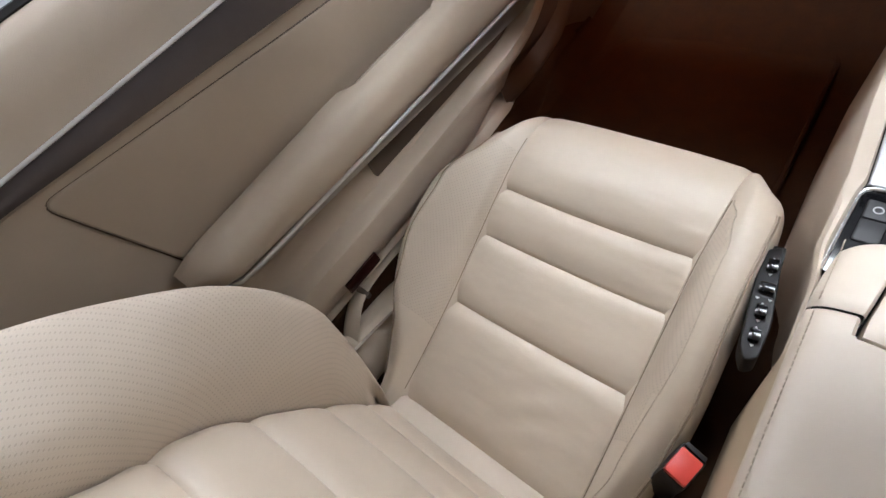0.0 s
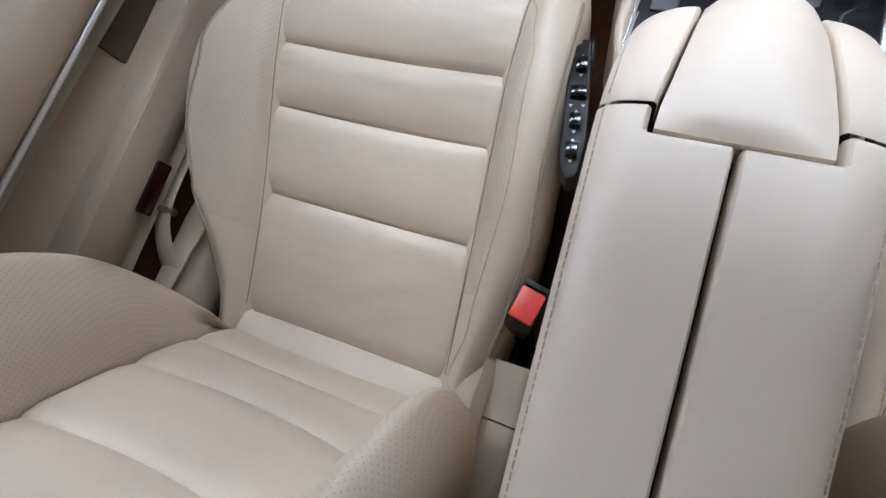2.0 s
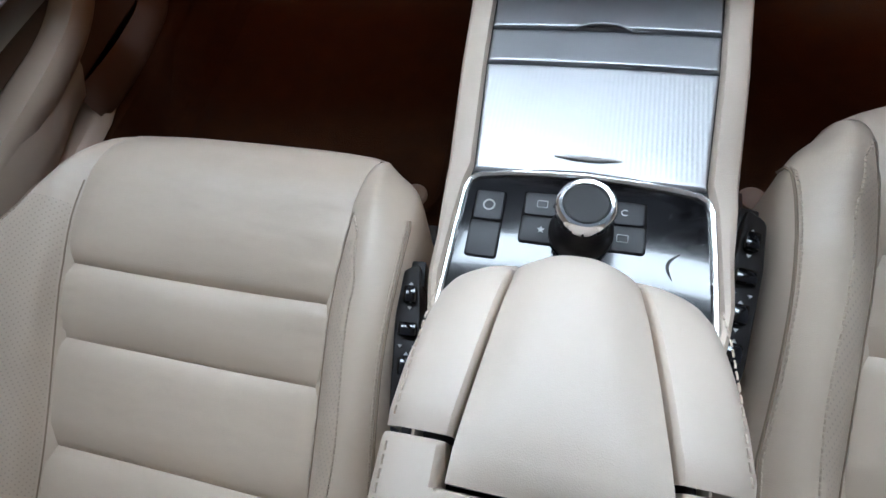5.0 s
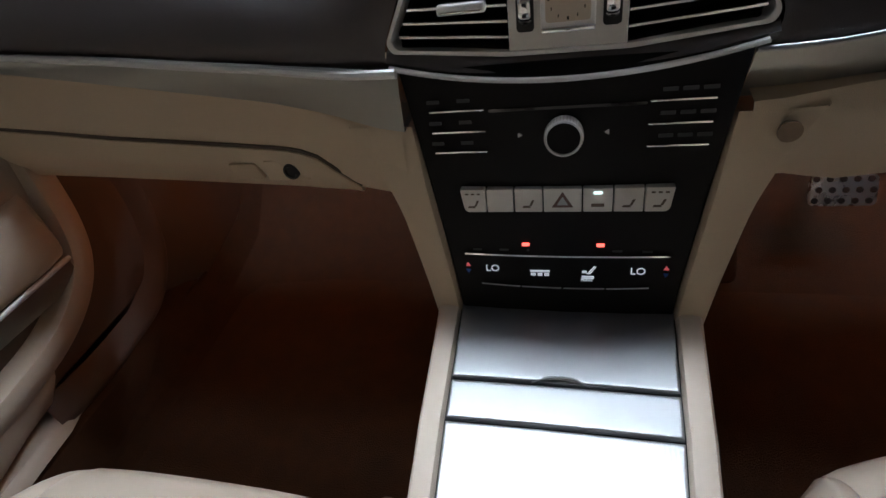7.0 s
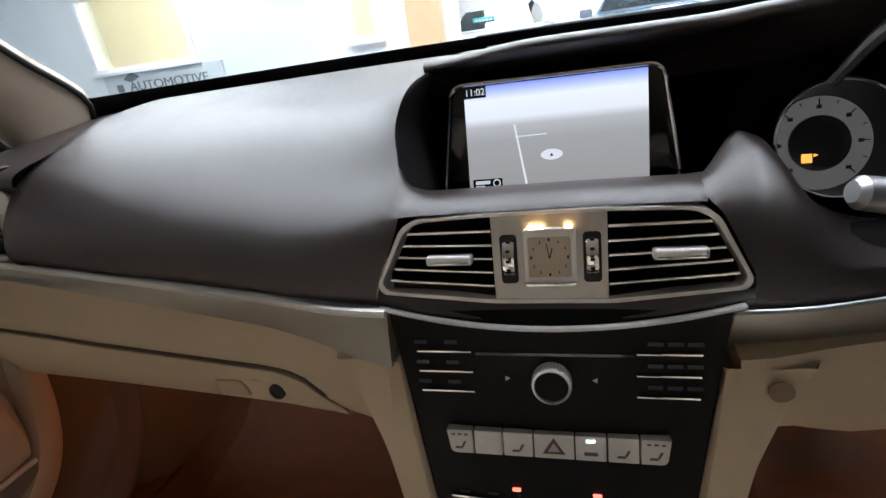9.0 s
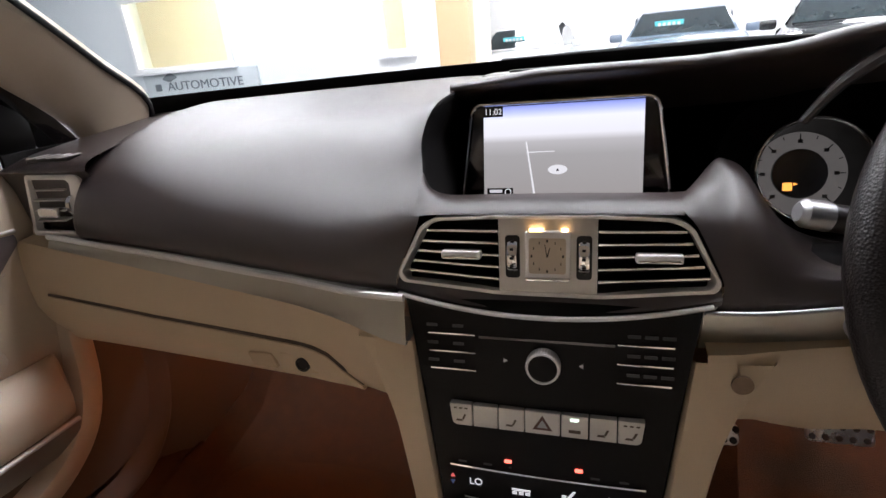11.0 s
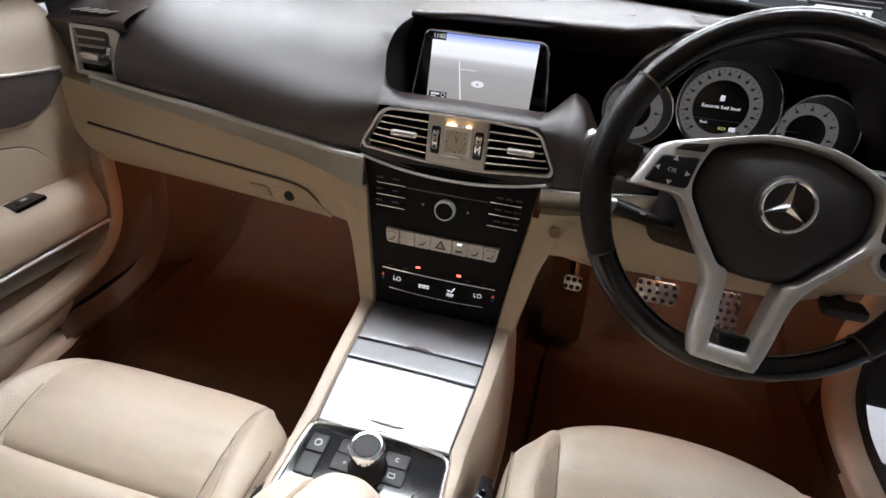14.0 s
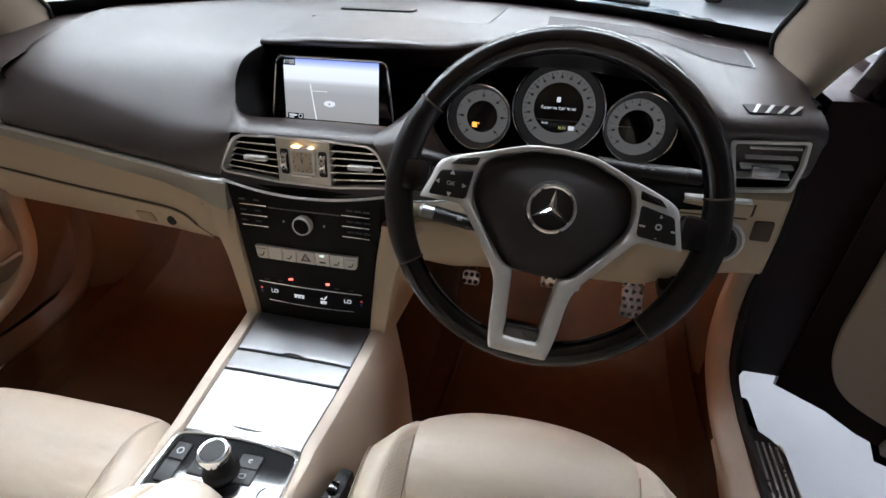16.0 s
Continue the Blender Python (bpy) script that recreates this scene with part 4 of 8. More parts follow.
for s in (-1, 1):
    rings = []
    for k in range(11):
        x = lerp(0.560 if s < 0 else 0.574, 0.710 if s < 0 else 0.680, k / 10)
        e = max(0.0, (x - 0.645) / 0.065) ** 1.5 if s < 0 else max(0.0, (x - 0.652) / 0.034) ** 2
        yy = min(ws_y(x), 0.42)
        pr = [(a + 0.006 * e * (b > 0.75), b - 0.010 * e * (b > 0.75)) for a, b in cap_outline(yy)] if s > 0 else [(0.125, 0.690), (0.112, 0.700), (0.110, 0.762), (0.105, 0.774), (0.115 + 0.01 * e, 0.785 - 0.004 * e), (0.16, 0.795 - 0.006 * e), (0.24, 0.806 - 0.008 * e), (0.33, 0.816 - 0.01 * e), (yy, 0.818)]
        rings.append(spline([(s * x, a, b) for a, b in pr], 34))
    caps.append(rings)
    part("end_cap", loft(B(), rings), M_DASH, dash)
    part("end_plate", box(B(), (-0.712 if s < 0 else 0.676, 0.25 if s < 0 else 0.28, 0.70), (0.006, 0.27 if s < 0 else 0.25, 0.19), 0.002), M_DASHB, dash)
    # demister slot with slanted bars, silver to stand for the sheen on them
    M = frame_on((-0.628, 0.122, 0.7885), (1, 0, 0), (0, 1, 0.14)) if s < 0 else frame_on((0.6155, 0.134, 0.7908), (1, 0, -0.02), (0, 1, 0.235))
    quad = [(-0.040, -0.008), (0.034, -0.008), (0.040, 0.008), (-0.036, 0.008)] if s < 0 else [(-0.029, -0.010), (0.033, -0.007), (0.037, 0.012), (-0.035, 0.009)]
    gr = part("demister_grille", prism(B(), round_poly(quad, 0.003), -0.004, 0.0012, M), M_BLACK, dash, "black slanted demister grille")
    qa, qb, qc, qd = [Vector(p) for p in quad]
    for k in range(4):
        q = 0.05 + 0.235 * k
        foot, head = (lerp(qa, qb, q), lerp(qa, qb, q + 0.07)), (lerp(qd, qc, q + 0.26), lerp(qd, qc, q + 0.19))
        part("bar", prism(B(), [tuple(p) for p in foot + head], 0.0010, 0.0024, M), M_SILVER, gr)


def side_vent(s):
    v = thing("side_air_vent", (s * 0.63, 0.10, 0.695), "silver framed side air vent with slats", "vent", group="dashboard side vents")
    M = frame_on((s * 0.629, 0.104, 0.731), (1, 0, 0), (0, 0.16, 1))
    o = round_poly([(-0.042, -0.040), (0.048, -0.042), (0.054, 0.032), (0.046, 0.038), (-0.040, 0.039)] if s < 0 else [(-0.040, -0.042), (0.030, -0.034), (0.036, 0.000), (0.0345, 0.033), (-0.058, 0.027)], 0.005)
    ca, cb = (0.0, 0.0) if s < 0 else (-0.008, 0.0)
    i = [(ca + (a - ca) * 0.90, cb + (b - cb) * 0.87) for a, b in o] if s > 0 else [((a + 0.042) * 0.74 - 0.036, b * 0.84) for a, b in o]
    # driver's side frame and slats carry their brightness in a lighter silver
    part("frame", ring_frame(B(), o, i, -0.006, 0.004, M), M_SILVER if s < 0 else M_VENTLIT, v)
    part("backing", prism(B(), [(a * 0.98, b * 0.98) for a, b in o], -0.036, -0.030, M), M_DASHB, v)
    part("tunnel", ring_frame(B(), [(ca + (a - ca) * 0.97, b * 0.97) for a, b in o], [(a, b) for a, b in i], -0.034, -0.0062, M), M_DASHB, v)
    xs = ((-0.034, 0.020, 0.0), (-0.033, 0.027, 0.003))[s > 0]
    for k in range(4):
        b = 0.0185 - 0.0132 * k
        xa, xb = (xs[0] - 0.0022 * k, xs[1] - 0.0012 * k) if s > 0 else (xs[0] - 0.0016 * k, xs[1] - 0.0022 * k)
        part("slat", loft(B(), [[M @ Vector((x, b + d + (xs[2] if x > 0 else 0.0), w)) for d, w in ((-0.0010, 0.0), (0.0006, 0.0012), (0.0052, -0.012), (0.0036, -0.013))] for x in (xa, xb)], cyclic=True, cap=True), M_SILVER if s < 0 else M_VENTLIT, v)
    part("slider", box(B(), (-0.009 if s > 0 else -0.006, -0.0100, 0.0020), (0.034, 0.0125, 0.012), 0.003, M, 3), M_BRIGHT, v, "bright vent slider")
    if s < 0:
        part("thumbwheel", lathe(B(), [(0.0, -0.003), (0.014, -0.003), (0.014, 0.003), (0.0, 0.003)], M @ pose(0.0365, 0, -0.002, 0, 90, 0), 20), M_CHROME, v, "chrome thumbwheel")


side_vent(-1)
side_vent(1)

# top deck over screen and instruments
BROW_Y = [(-0.14, 0.185), (-0.10, 0.155), (0.0, 0.142), (0.12, 0.148), (0.18, 0.130), (0.24, 0.105), (0.35, 0.090), (0.46, 0.098), (0.53, 0.112), (0.575, 0.116)]
BROW_Z = [(-0.14, 0.832), (-0.10, 0.838), (0.0, 0.846), (0.12, 0.846), (0.18, 0.850), (0.24, 0.862), (0.35, 0.870), (0.46, 0.858), (0.53, 0.832), (0.58, 0.80)]
rings = []
for k in range(45):
    x = -0.104 + (0.5755 + 0.104) * k / 44
    yb, zb = smooth(x, BROW_Y), smooth(x, BROW_Z)
    yy = ws_y(x)
    hump = 0.0
    pr = [(yb + 0.075, zb - 0.05), (yb + 0.035, zb - 0.022), (yb + 0.006, zb - 0.010), (yb, zb - 0.003), (yb + 0.012, zb + 0.002), (yb + 0.07, lerp(zb, 0.836, 0.3)), (lerp(yb, yy, 0.45), 0.834), (lerp(yb, yy, 0.75), 0.829), (yy - 0.01, 0.824), (yy + 0.01, 0.815)]
    cap = cap_outline(yy)
    q = smooth(x, [(0.47, 0.0), (0.576, 1.0)])
    rings.append(spline([(x, lerp(a, c, q), lerp(b, d, q)) for (a, b), (c, d) in zip(pr, cap)], 34))
deck = part("top_deck", loft(B(), rings), M_DASH, dash, "dark brown grained dashboard top with instrument hood")
# darker demister mesh let into the deck under the windscreen
M_GRILLE = mat("demister_mesh", (0.022, 0.018, 0.018), 0.6, grain=0.6, gscale=700, var=0.08, vscale=20)


def deck_at(ring, y):
    """The point of a deck section at a depth behind its front edge."""
    for a, b in zip(ring[12:], ring[13:]):
        if a.y <= y <= b.y:
            return lerp(a, b, (y - a.y) / (b.y - a.y)) + Vector((0, 0, 0.0012))


strip = []
for ring in rings + caps[1][1:]:
    x = ring[0].x
    if 0.30 <= x <= 0.625:
        lo, hi = table(x, [(0.30, 0.375), (0.44, 0.330), (0.625, 0.254)]), table(x, [(0.30, 0.475), (0.44, 0.415), (0.625, 0.326)])
        strip.append([deck_at(ring, lerp(lo, hi, u / 10)) for u in range(11)])
part("demister_strip", loft(B(), strip), M_GRILLE, dash, "dark mesh strip under the windscreen")
part("demister_end", tube(B(), [p + Vector((0.002, 0, 0)) for p in strip[-1]], 0.0016, 6), M_ALUD, dash)
# raised centre panel and slot on the deck
DK = frame_on((0.0, 0.36, 0.8335), (1, 0, 0), (0, 1, -0.030))
part("deck_panel", prism(B(), round_poly([(-0.115, 0.0), (0.215, 0.0), (0.23, 0.24), (-0.14, 0.225)], 0.012), -0.008, 0.0018, DK, 0.0012), M_DASH, dash)
part("deck_slot", prism(B(), round_poly([(-0.088, 0.075), (0.058, 0.072), (0.062, 0.102), (-0.092, 0.106)], 0.008), 0.0, 0.0055, DK, 0.002), M_BLACK, dash, "black sensor slot on the dashboard top")
# fascia under the centre vents, down to the silver strip
def strip_pt(x):
    u = 1 - (x / 0.125) ** 2
    return 0.0190 - 0.0080 * u, 0.6690 - 0.0125 * u


rings = []
for k in range(31):
    x = -0.1325 + 0.2685 * k / 30
    zf = 0.677 - 0.0080 * max(0.0, 1 - ((x - 0.0035) / 0.13) ** 2)
    ys, zs = strip_pt(x)
    rings.append(spline([(x, 0.046, zf + 0.003), (x, 0.0300, zf + 0.002), (x, 0.0265, zf - 0.001), (x, lerp(0.0258, ys, 0.6), lerp(zf, zs, 0.55)), (x, ys + 0.0035, zs + 0.002), (x, ys + 0.006, zs - 0.004), (x, ys + 0.03, zs - 0.008)], 20))
part("centre_fascia", loft(B(), rings), M_DASH, dash, "dark brown soft fascia under the vents", angle=60)
# hidden filler, added to stop light leaking in beside the vents
part("fascia_light_block", box(B(), (0.0035, 0.066, 0.697), (0.268, 0.012, 0.076)), M_DASHB, dash)
# lip between the vents and the screen
lip = [[(-0.1130, 0.0375, 0.7370), (-0.1130, 0.044, 0.7435), (-0.1130, 0.052, 0.752), (-0.1130, 0.060, 0.759), (-0.1130, 0.067, 0.7645), (-0.1130, 0.0728, 0.7684), (-0.112, 0.080, 0.765), (-0.110, 0.10, 0.755)],
       [(-0.1065, 0.0372, 0.7378), (-0.1065, 0.042, 0.7425), (-0.1065, 0.0485, 0.7475), (-0.1065, 0.055, 0.7525), (-0.1065, 0.060, 0.7555), (-0.1065, 0.0645, 0.7562), (-0.1065, 0.074, 0.753), (-0.1065, 0.10, 0.742)],
       [(-0.0977, 0.0370, 0.7385), (-0.0977, 0.041, 0.7425), (-0.0977, 0.0465, 0.7465), (-0.0977, 0.053, 0.7490), (-0.0977, 0.060, 0.7500), (-0.0977, 0.067, 0.7495), (-0.0977, 0.082, 0.7455), (-0.0977, 0.105, 0.737)]]
for x in (-0.085, -0.045, 0.0, 0.045, 0.085, 0.0985):
    z0 = 0.7393 - 0.0006 * (x / 0.09) ** 2
    lip.append([(x, 0.0368, z0), (x, 0.0405, z0 + 0.0033), (x, 0.046, z0 + 0.0058), (x, 0.054, z0 + 0.0072), (x, 0.064, z0 + 0.0072), (x, 0.078, z0 + 0.0055), (x, 0.092, z0 + 0.0025), (x, 0.110, z0 - 0.0035)])
lip.append([(0.1065, 0.0375, 0.7380), (0.1065, 0.0405, 0.7412), (0.1065, 0.046, 0.7435), (0.107, 0.054, 0.7447), (0.1078, 0.064, 0.7447), (0.110, 0.078, 0.7436), (0.1145, 0.092, 0.7420), (0.1185, 0.112, 0.7340)])
cols = [spline([c[i] for c in lip], 46) for i in range(8)]
part("screen_lip", loft(B(), [spline([c[k] for c in cols], 22) for k in range(46)]), M_DASH, dash, "dark brown soft lip under the screen", angle=60)
# right of the vents the fascia swells up to a ridge beside the screen, then falls away under the instruments
RIDGE = [(0.1388, 0.1244, 0.7600), (0.150, 0.1260, 0.7605), (0.163, 0.124, 0.752), (0.178, 0.118, 0.729), (0.197, 0.112, 0.706), (0.23, 0.105, 0.694), (0.30, 0.100, 0.691), (0.40, 0.100, 0.691), (0.57, 0.108, 0.692)]
lobe = [[(0.128, 0.036, 0.655), (0.1325, 0.0262, 0.664), (0.1370, 0.0272, 0.6835), (0.1290, 0.0305, 0.703), (0.1160, 0.0350, 0.7295), (0.1068, 0.0395, 0.7398), (0.1070, 0.058, 0.7448), (0.1100, 0.078, 0.7437), (0.1175, 0.0977, 0.7412), (0.1190, 0.113, 0.733)]]
for x, yc, zc in RIDGE:
    fb = trim_y(x) + 0.001
    y2, z2 = fb + 0.003, 0.683
    lobe.append([(x, fb + 0.014, 0.655), (x, fb, 0.664), (x, y2, z2)] + [(x, lerp(y2, yc, a), lerp(z2, zc, b)) for a, b in ((0.06, 0.30), (0.18, 0.62), (0.38, 0.84), (0.60, 0.95), (0.82, 1.0), (1.0, 1.0))] + [(x, yc + 0.022, zc - 0.022)])
cols = [spline([c[i] for c in lobe], 50) for i in range(10)]
part("fascia_lobe", loft(B(), [spline([c[k] for c in cols], 26) for k in range(50)]), M_DASH, dash, "dark brown soft fascia beside the vents", angle=60)
# recess behind screen and instruments
bm = B()
box(bm, (0.215, 0.33, 0.735), (0.71, 0.02, 0.135))
box(bm, (0.23, 0.225, 0.655), (0.74, 0.23, 0.02))
box(bm, (0.580, 0.235, 0.725), (0.02, 0.21, 0.13))
box(bm, (-0.134, 0.225, 0.725), (0.010, 0.22, 0.15))
part("recess_shell", bm, M_DASHB, dash)
# edge of the instrument hood, black inside
edge = spline([(0.205, 0.130, 0.790), (0.225, 0.118, 0.822), (0.255, 0.106, 0.848), (0.300, 0.096, 0.864)], 14)
part("hood_edge", tube(B(), edge, [0.004 + 0.004 * k / 13 for k in range(14)], 8), M_DASH, dash)
rings = []
for t in range(10):
    q = t / 9
    x = 0.150 + 0.42 * q
    rings.append(spline([(x, 0.036 + 0.03 * q, 0.664 + 0.012 * q), (x, 0.05 + 0.025 * q, 0.69), (x, 0.085 + 0.01 * q, 0.698), (x, 0.20, 0.665)], 10))
part("column_fascia", loft(B(), rings), M_DASHB, dash)

# screen
scr = thing("navigation_screen", (0.006, 0.14, 0.72), "lit navigation screen in a black frame with chrome line", "screen")
SM = frame_on((0.007, 0.1445, 0.770), (1, 0.0, 0), (0, 0.24, 1))
o = round_poly([(-0.1005, -0.0455), (0.1010, -0.0455), (0.0880, 0.0480), (-0.0885, 0.0480)], [0.010, 0.010, 0.012, 0.012], 6)
part("bezel", prism(B(), o, -0.012, 0.0, SM, 0.003), M_GLOSS, scr, "gloss black screen frame")
part("chrome_line", tube(B(), [SM @ Vector((a, b, 0.0)) for a, b in o], 0.0016, 6, closed=True), M_CHROME, scr)
bm = B()
uvl = bm.loops.layers.uv.verify()
vs = [bm.verts.new(SM @ Vector(p)) for p in ((-0.0768, -0.0432, 0.0012), (0.0762, -0.0432, 0.0012), (0.0762, 0.0452, 0.0012), (-0.0768, 0.0452, 0.0012))]
f = bm.faces.new(vs)
for l, uv in zip(f.loops, ((0, 0), (1, 0), (1, 1), (0, 1))):
    l[uvl].uv = uv
disp = part("display", bm, M_SCREEN, scr, "lit grey map page with blue sky band")
part("readout_box", prism(B(), [(-0.0768, 0.0355), (-0.0570, 0.0355), (-0.0570, 0.0452), (-0.0768, 0.0452)], 0.0013, 0.0018, SM), M_GLOSS, disp)
part("readout_box", prism(B(), [(-0.0735, -0.0435), (-0.047, -0.0435), (-0.047, -0.0355), (-0.0735, -0.0355)], 0.0013, 0.0018, SM), M_GLOSS, disp)
words("clock_readout", "11:02", 0.0082, SM @ Matrix.Translation((-0.0668, 0.0402, 0.0022)), M_WHITE, disp)
bm = B()
prism(bm, [(-0.071, -0.040), (-0.058, -0.040), (-0.058, -0.037), (-0.071, -0.037)], 0.0019, 0.0022, SM)
prism(bm, [(-0.071, -0.0428), (-0.063, -0.0428), (-0.063, -0.0413), (-0.071, -0.0413)], 0.0019, 0.0022, SM)
lathe(bm, [(0.0035, 0.0022), (0.0025, 0.0022)], SM @ Matrix.Translation((-0.052, -0.0395, 0)), 16)
part("readout_bars", bm, M_WHITE, disp)
part("map_line", prism(B(), [(-0.0265, -0.0435), (-0.0245, -0.0435), (-0.0330, 0.010), (-0.0345, 0.010)], 0.0014, 0.0018, SM), M_ROAD, disp)
part("map_line", prism(B(), [(-0.0335, -0.001), (-0.006, -0.0005), (-0.006, 0.0003), (-0.0335, 0.0)], 0.0014, 0.0017, SM), M_ROAD, disp)
part("position_disc", lathe(B(), [(0.0, 0.0019), (0.0075, 0.0019), (0.0075, 0.0014)], SM @ Matrix.Translation((-0.003, -0.018, 0)) @ Matrix.Diagonal((1.25, 0.62, 1, 1)), 24), M_ROAD, disp)
part("map_marker", prism(B(), [(-0.0045, -0.0195), (-0.0015, -0.0195), (-0.003, -0.0168)], 0.0019, 0.0023, SM), M_GLOSS, disp)

# centre vents and clock
VM = frame_on((0.0035, 0.0335, 0.706), (1, 0.0, 0), (0, 0.16, 1))
cv = thing("centre_air_vents", (0, 0.03, 0.67), "silver framed twin centre air vents round an analogue clock", "vent")
full_o = round_poly([(-0.131, -0.0290), (-0.043, -0.0372), (0.043, -0.0378), (0.129, -0.0290), (0.1325, -0.0215), (0.1105, 0.0230), (0.0975, 0.0300), (0.043, 0.0325), (-0.043, 0.0325), (-0.0985, 0.0305), (-0.1115, 0.0235), (-0.135, -0.0215)], 0.007, 4)
part("housing", prism(B(), full_o, -0.034, -0.022, VM), M_DASHB, cv)
full_i = [(a * 0.967, b * 0.90) for a, b in full_o]
part("frame", ring_frame(B(), full_o, full_i, -0.018, 0.0025, VM), M_SILVER, cv, "satin silver vent frame")
ck = part("clock_panel", prism(B(), [(-0.0415, -0.0345), (0.0400, -0.0345), (0.0400, 0.0300), (-0.0415, 0.0300)], -0.016, 0.0015, VM, 0.001), M_KEY, cv, "satin silver clock panel")
for s in (-1, 1):
    for k in range(5):
        bi, bo = 0.0184 - 0.0105 * k, 0.0188 - 0.0091 * k
        xi, xo = s * (0.0405 if s > 0 else 0.0422), s * (0.1060 + 0.0044 * k)
        a, b = (xi, bi), (xo, bo)
        bm = B()
        loft(bm, [[VM @ Vector((p[0], p[1] + d, w)) for d, w in ((-0.0014, -0.0005), (0.0006, 0.0006), (0.0032, -0.0150), (0.0018, -0.0150))] for p in (a, b)], cyclic=True, cap=True)
        part("slat", bm, M_DASHB, cv)
        part("slat_edge", loft(B(), [[VM @ Vector((p[0], p[1] + d, w)) for d, w in ((-0.0012, -0.0004), (-0.0009, 0.0010), (0.0007, 0.0013), (0.0011, 0.0))] for p in (a, lerp(Vector(a), Vector(b), 0.5), b)], cyclic=True, cap=True), M_BRIGHT, cv, "thin chrome slat edge")
    sc = -0.0735 if s < 0 else 0.0860
    sl = part("slider", box(B(), (sc, -0.0012, 0.0045), (0.035, 0.0078, 0.010), 0.0026, VM, 3), M_SILVER, cv, "silver vent slider")
    part("slider_edge", box(B(), (sc, -0.0030, 0.0098), (0.030, 0.0016, 0.0012), 0.0005, VM), M_CHROME, sl)
    tw = part("thumbwheel", lathe(B(), [(0.0, -0.0042), (0.0162, -0.0042), (0.0168, -0.0028), (0.0168, 0.0028), (0.0162, 0.0042), (0.0, 0.0042)], VM @ pose(s * 0.0294, -0.003, -0.0085, 0, 90, 0), 28), M_CHROME, cv, "ribbed chrome thumbwheel")
    part("thumbwheel_slot", prism(B(), rounded(s * 0.0294 - 0.0062, -0.0215, s * 0.0294 + 0.0062, 0.0155, 0.003), 0.0012, 0.0019, VM), M_BLACK, cv)
    for k in range(5):
        a = radians(-50 + 25 * k)
        part("grip", box(B(), (0, 0, 0), (0.0030, 0.0020, 0.0012), 0.0003, VM @ Matrix.Translation((s * 0.0294, -0.003 + 0.0174 * math.sin(a), -0.0085 + 0.0174 * math.cos(a)))), M_BLACK, tw)
clk = part("clock", prism(B(), rounded(-0.0185, -0.022, 0.0185, 0.020, 0.003), 0.0015, 0.006, VM, 0.0015), M_SILVER, ck)
part("clock_face", prism(B(), rounded(-0.015, -0.016, 0.015, 0.014, 0.002), 0.0058, 0.0068, VM), M_CLOCK, clk, "cream analogue clock face")
part("clock_foot", prism(B(), rounded(-0.0182, -0.0225, 0.0182, -0.019, 0.001), 0.006, 0.0085, VM, 0.001), M_CHROME, clk)
part("minute_pointer", prism(B(), [(-0.0004, -0.002), (0.0004, -0.002), (-0.0016, 0.009), (-0.0022, 0.009)], 0.0069, 0.0073, VM), M_BLACK, clk)
part("hour_pointer", prism(B(), [(-0.0005, -0.002), (0.0005, -0.002), (0.0025, 0.006), (0.0018, 0.006)], 0.0069, 0.0073, VM), M_BLACK, clk)
for k in range(12):
    a = radians(30 * k)
    r = 0.0128
    part("hour_mark", box(B(), (r * math.sin(a), -0.001 + r * math.cos(a), 0.0070), (0.0007 if k % 3 else 0.0014, 0.0022, 0.0004), 0, VM), M_BLACK, clk)
part("clock_lamp", box(B(), (-0.009, 0.0205, 0.0045), (0.011, 0.0022, 0.0030), 0.0004, VM), M_LEDA, clk, "small lit amber lamp above the clock")
part("clock_lamp", box(B(), (0.014, 0.0205, 0.0045), (0.005, 0.0022, 0.0030), 0.0004, VM), M_LEDA, clk)

# chrome line under the vents, and the satin bands to both sides
pts = [(x, *strip_pt(x)) for x in [-0.1295 + 0.259 * k / 24 for k in range(25)]]
part("chrome_strip", tube(B(), pts, 0.0026, 8, flat=0.8), M_SILVER, dash, "thin bowed silver strip")


def low_y(x):
    return table(abs(x), [(0.12, 0.012), (0.150, 0.0165), (0.20, 0.036), (0.26, 0.050), (0.40, 0.064), (0.55, 0.078), (0.70, 0.090)])


def trim_low(x):
    return lerp(0.6210, 0.6810, (abs(x) - 0.115) / 0.525)


for s in (-1, 1):
    xs = [0.124 + (0.635 - 0.124) * k / 24 for k in range(25)] if s < 0 else [0.124 + (0.52 - 0.124) * k / 24 for k in range(25)]
    rings, line = [], []
    for x in xs:
        y, zt = trim_y(x), trim_z(x) - 0.004
        zl = trim_low(x) if s < 0 else min(zt - 0.004, 0.624 + 0.03 * max(0, x - 0.12))
        # driver's side band leans back so that it mirrors the dark below
        ym = y - (0.006 if s < 0 else 0.0010)
        yl = low_y(x) - 0.0052 if s < 0 else ym + 0.013
        rings.append([(s * x, y + 0.02, zt), (s * x, ym + 0.001, zt), (s * x, lerp(ym - 0.001, yl, 0.25), lerp(zt, zl, 0.25)), (s * x, lerp(ym - 0.001, yl, 0.7), lerp(zt, zl, 0.7)), (s * x, yl, zl), (s * x, y + 0.02, zl - 0.001)])
        line.append((s * x, y - 0.0065, zt + 0.0042) if s < 0 else (x, ym - 0.0008, zt + 0.0008))
    part("trim_band", loft(B(), rings), M_TRIM, dash, "satin metal dashboard trim band")
    # darker metal on the driver's side stands for shade on the same silver line
    part("trim_line", tube(B(), line, 0.0034 if s < 0 else 0.0018, 8, flat=1.15), M_SILVER if s < 0 else M_ALUD, dash, "thin silver line")


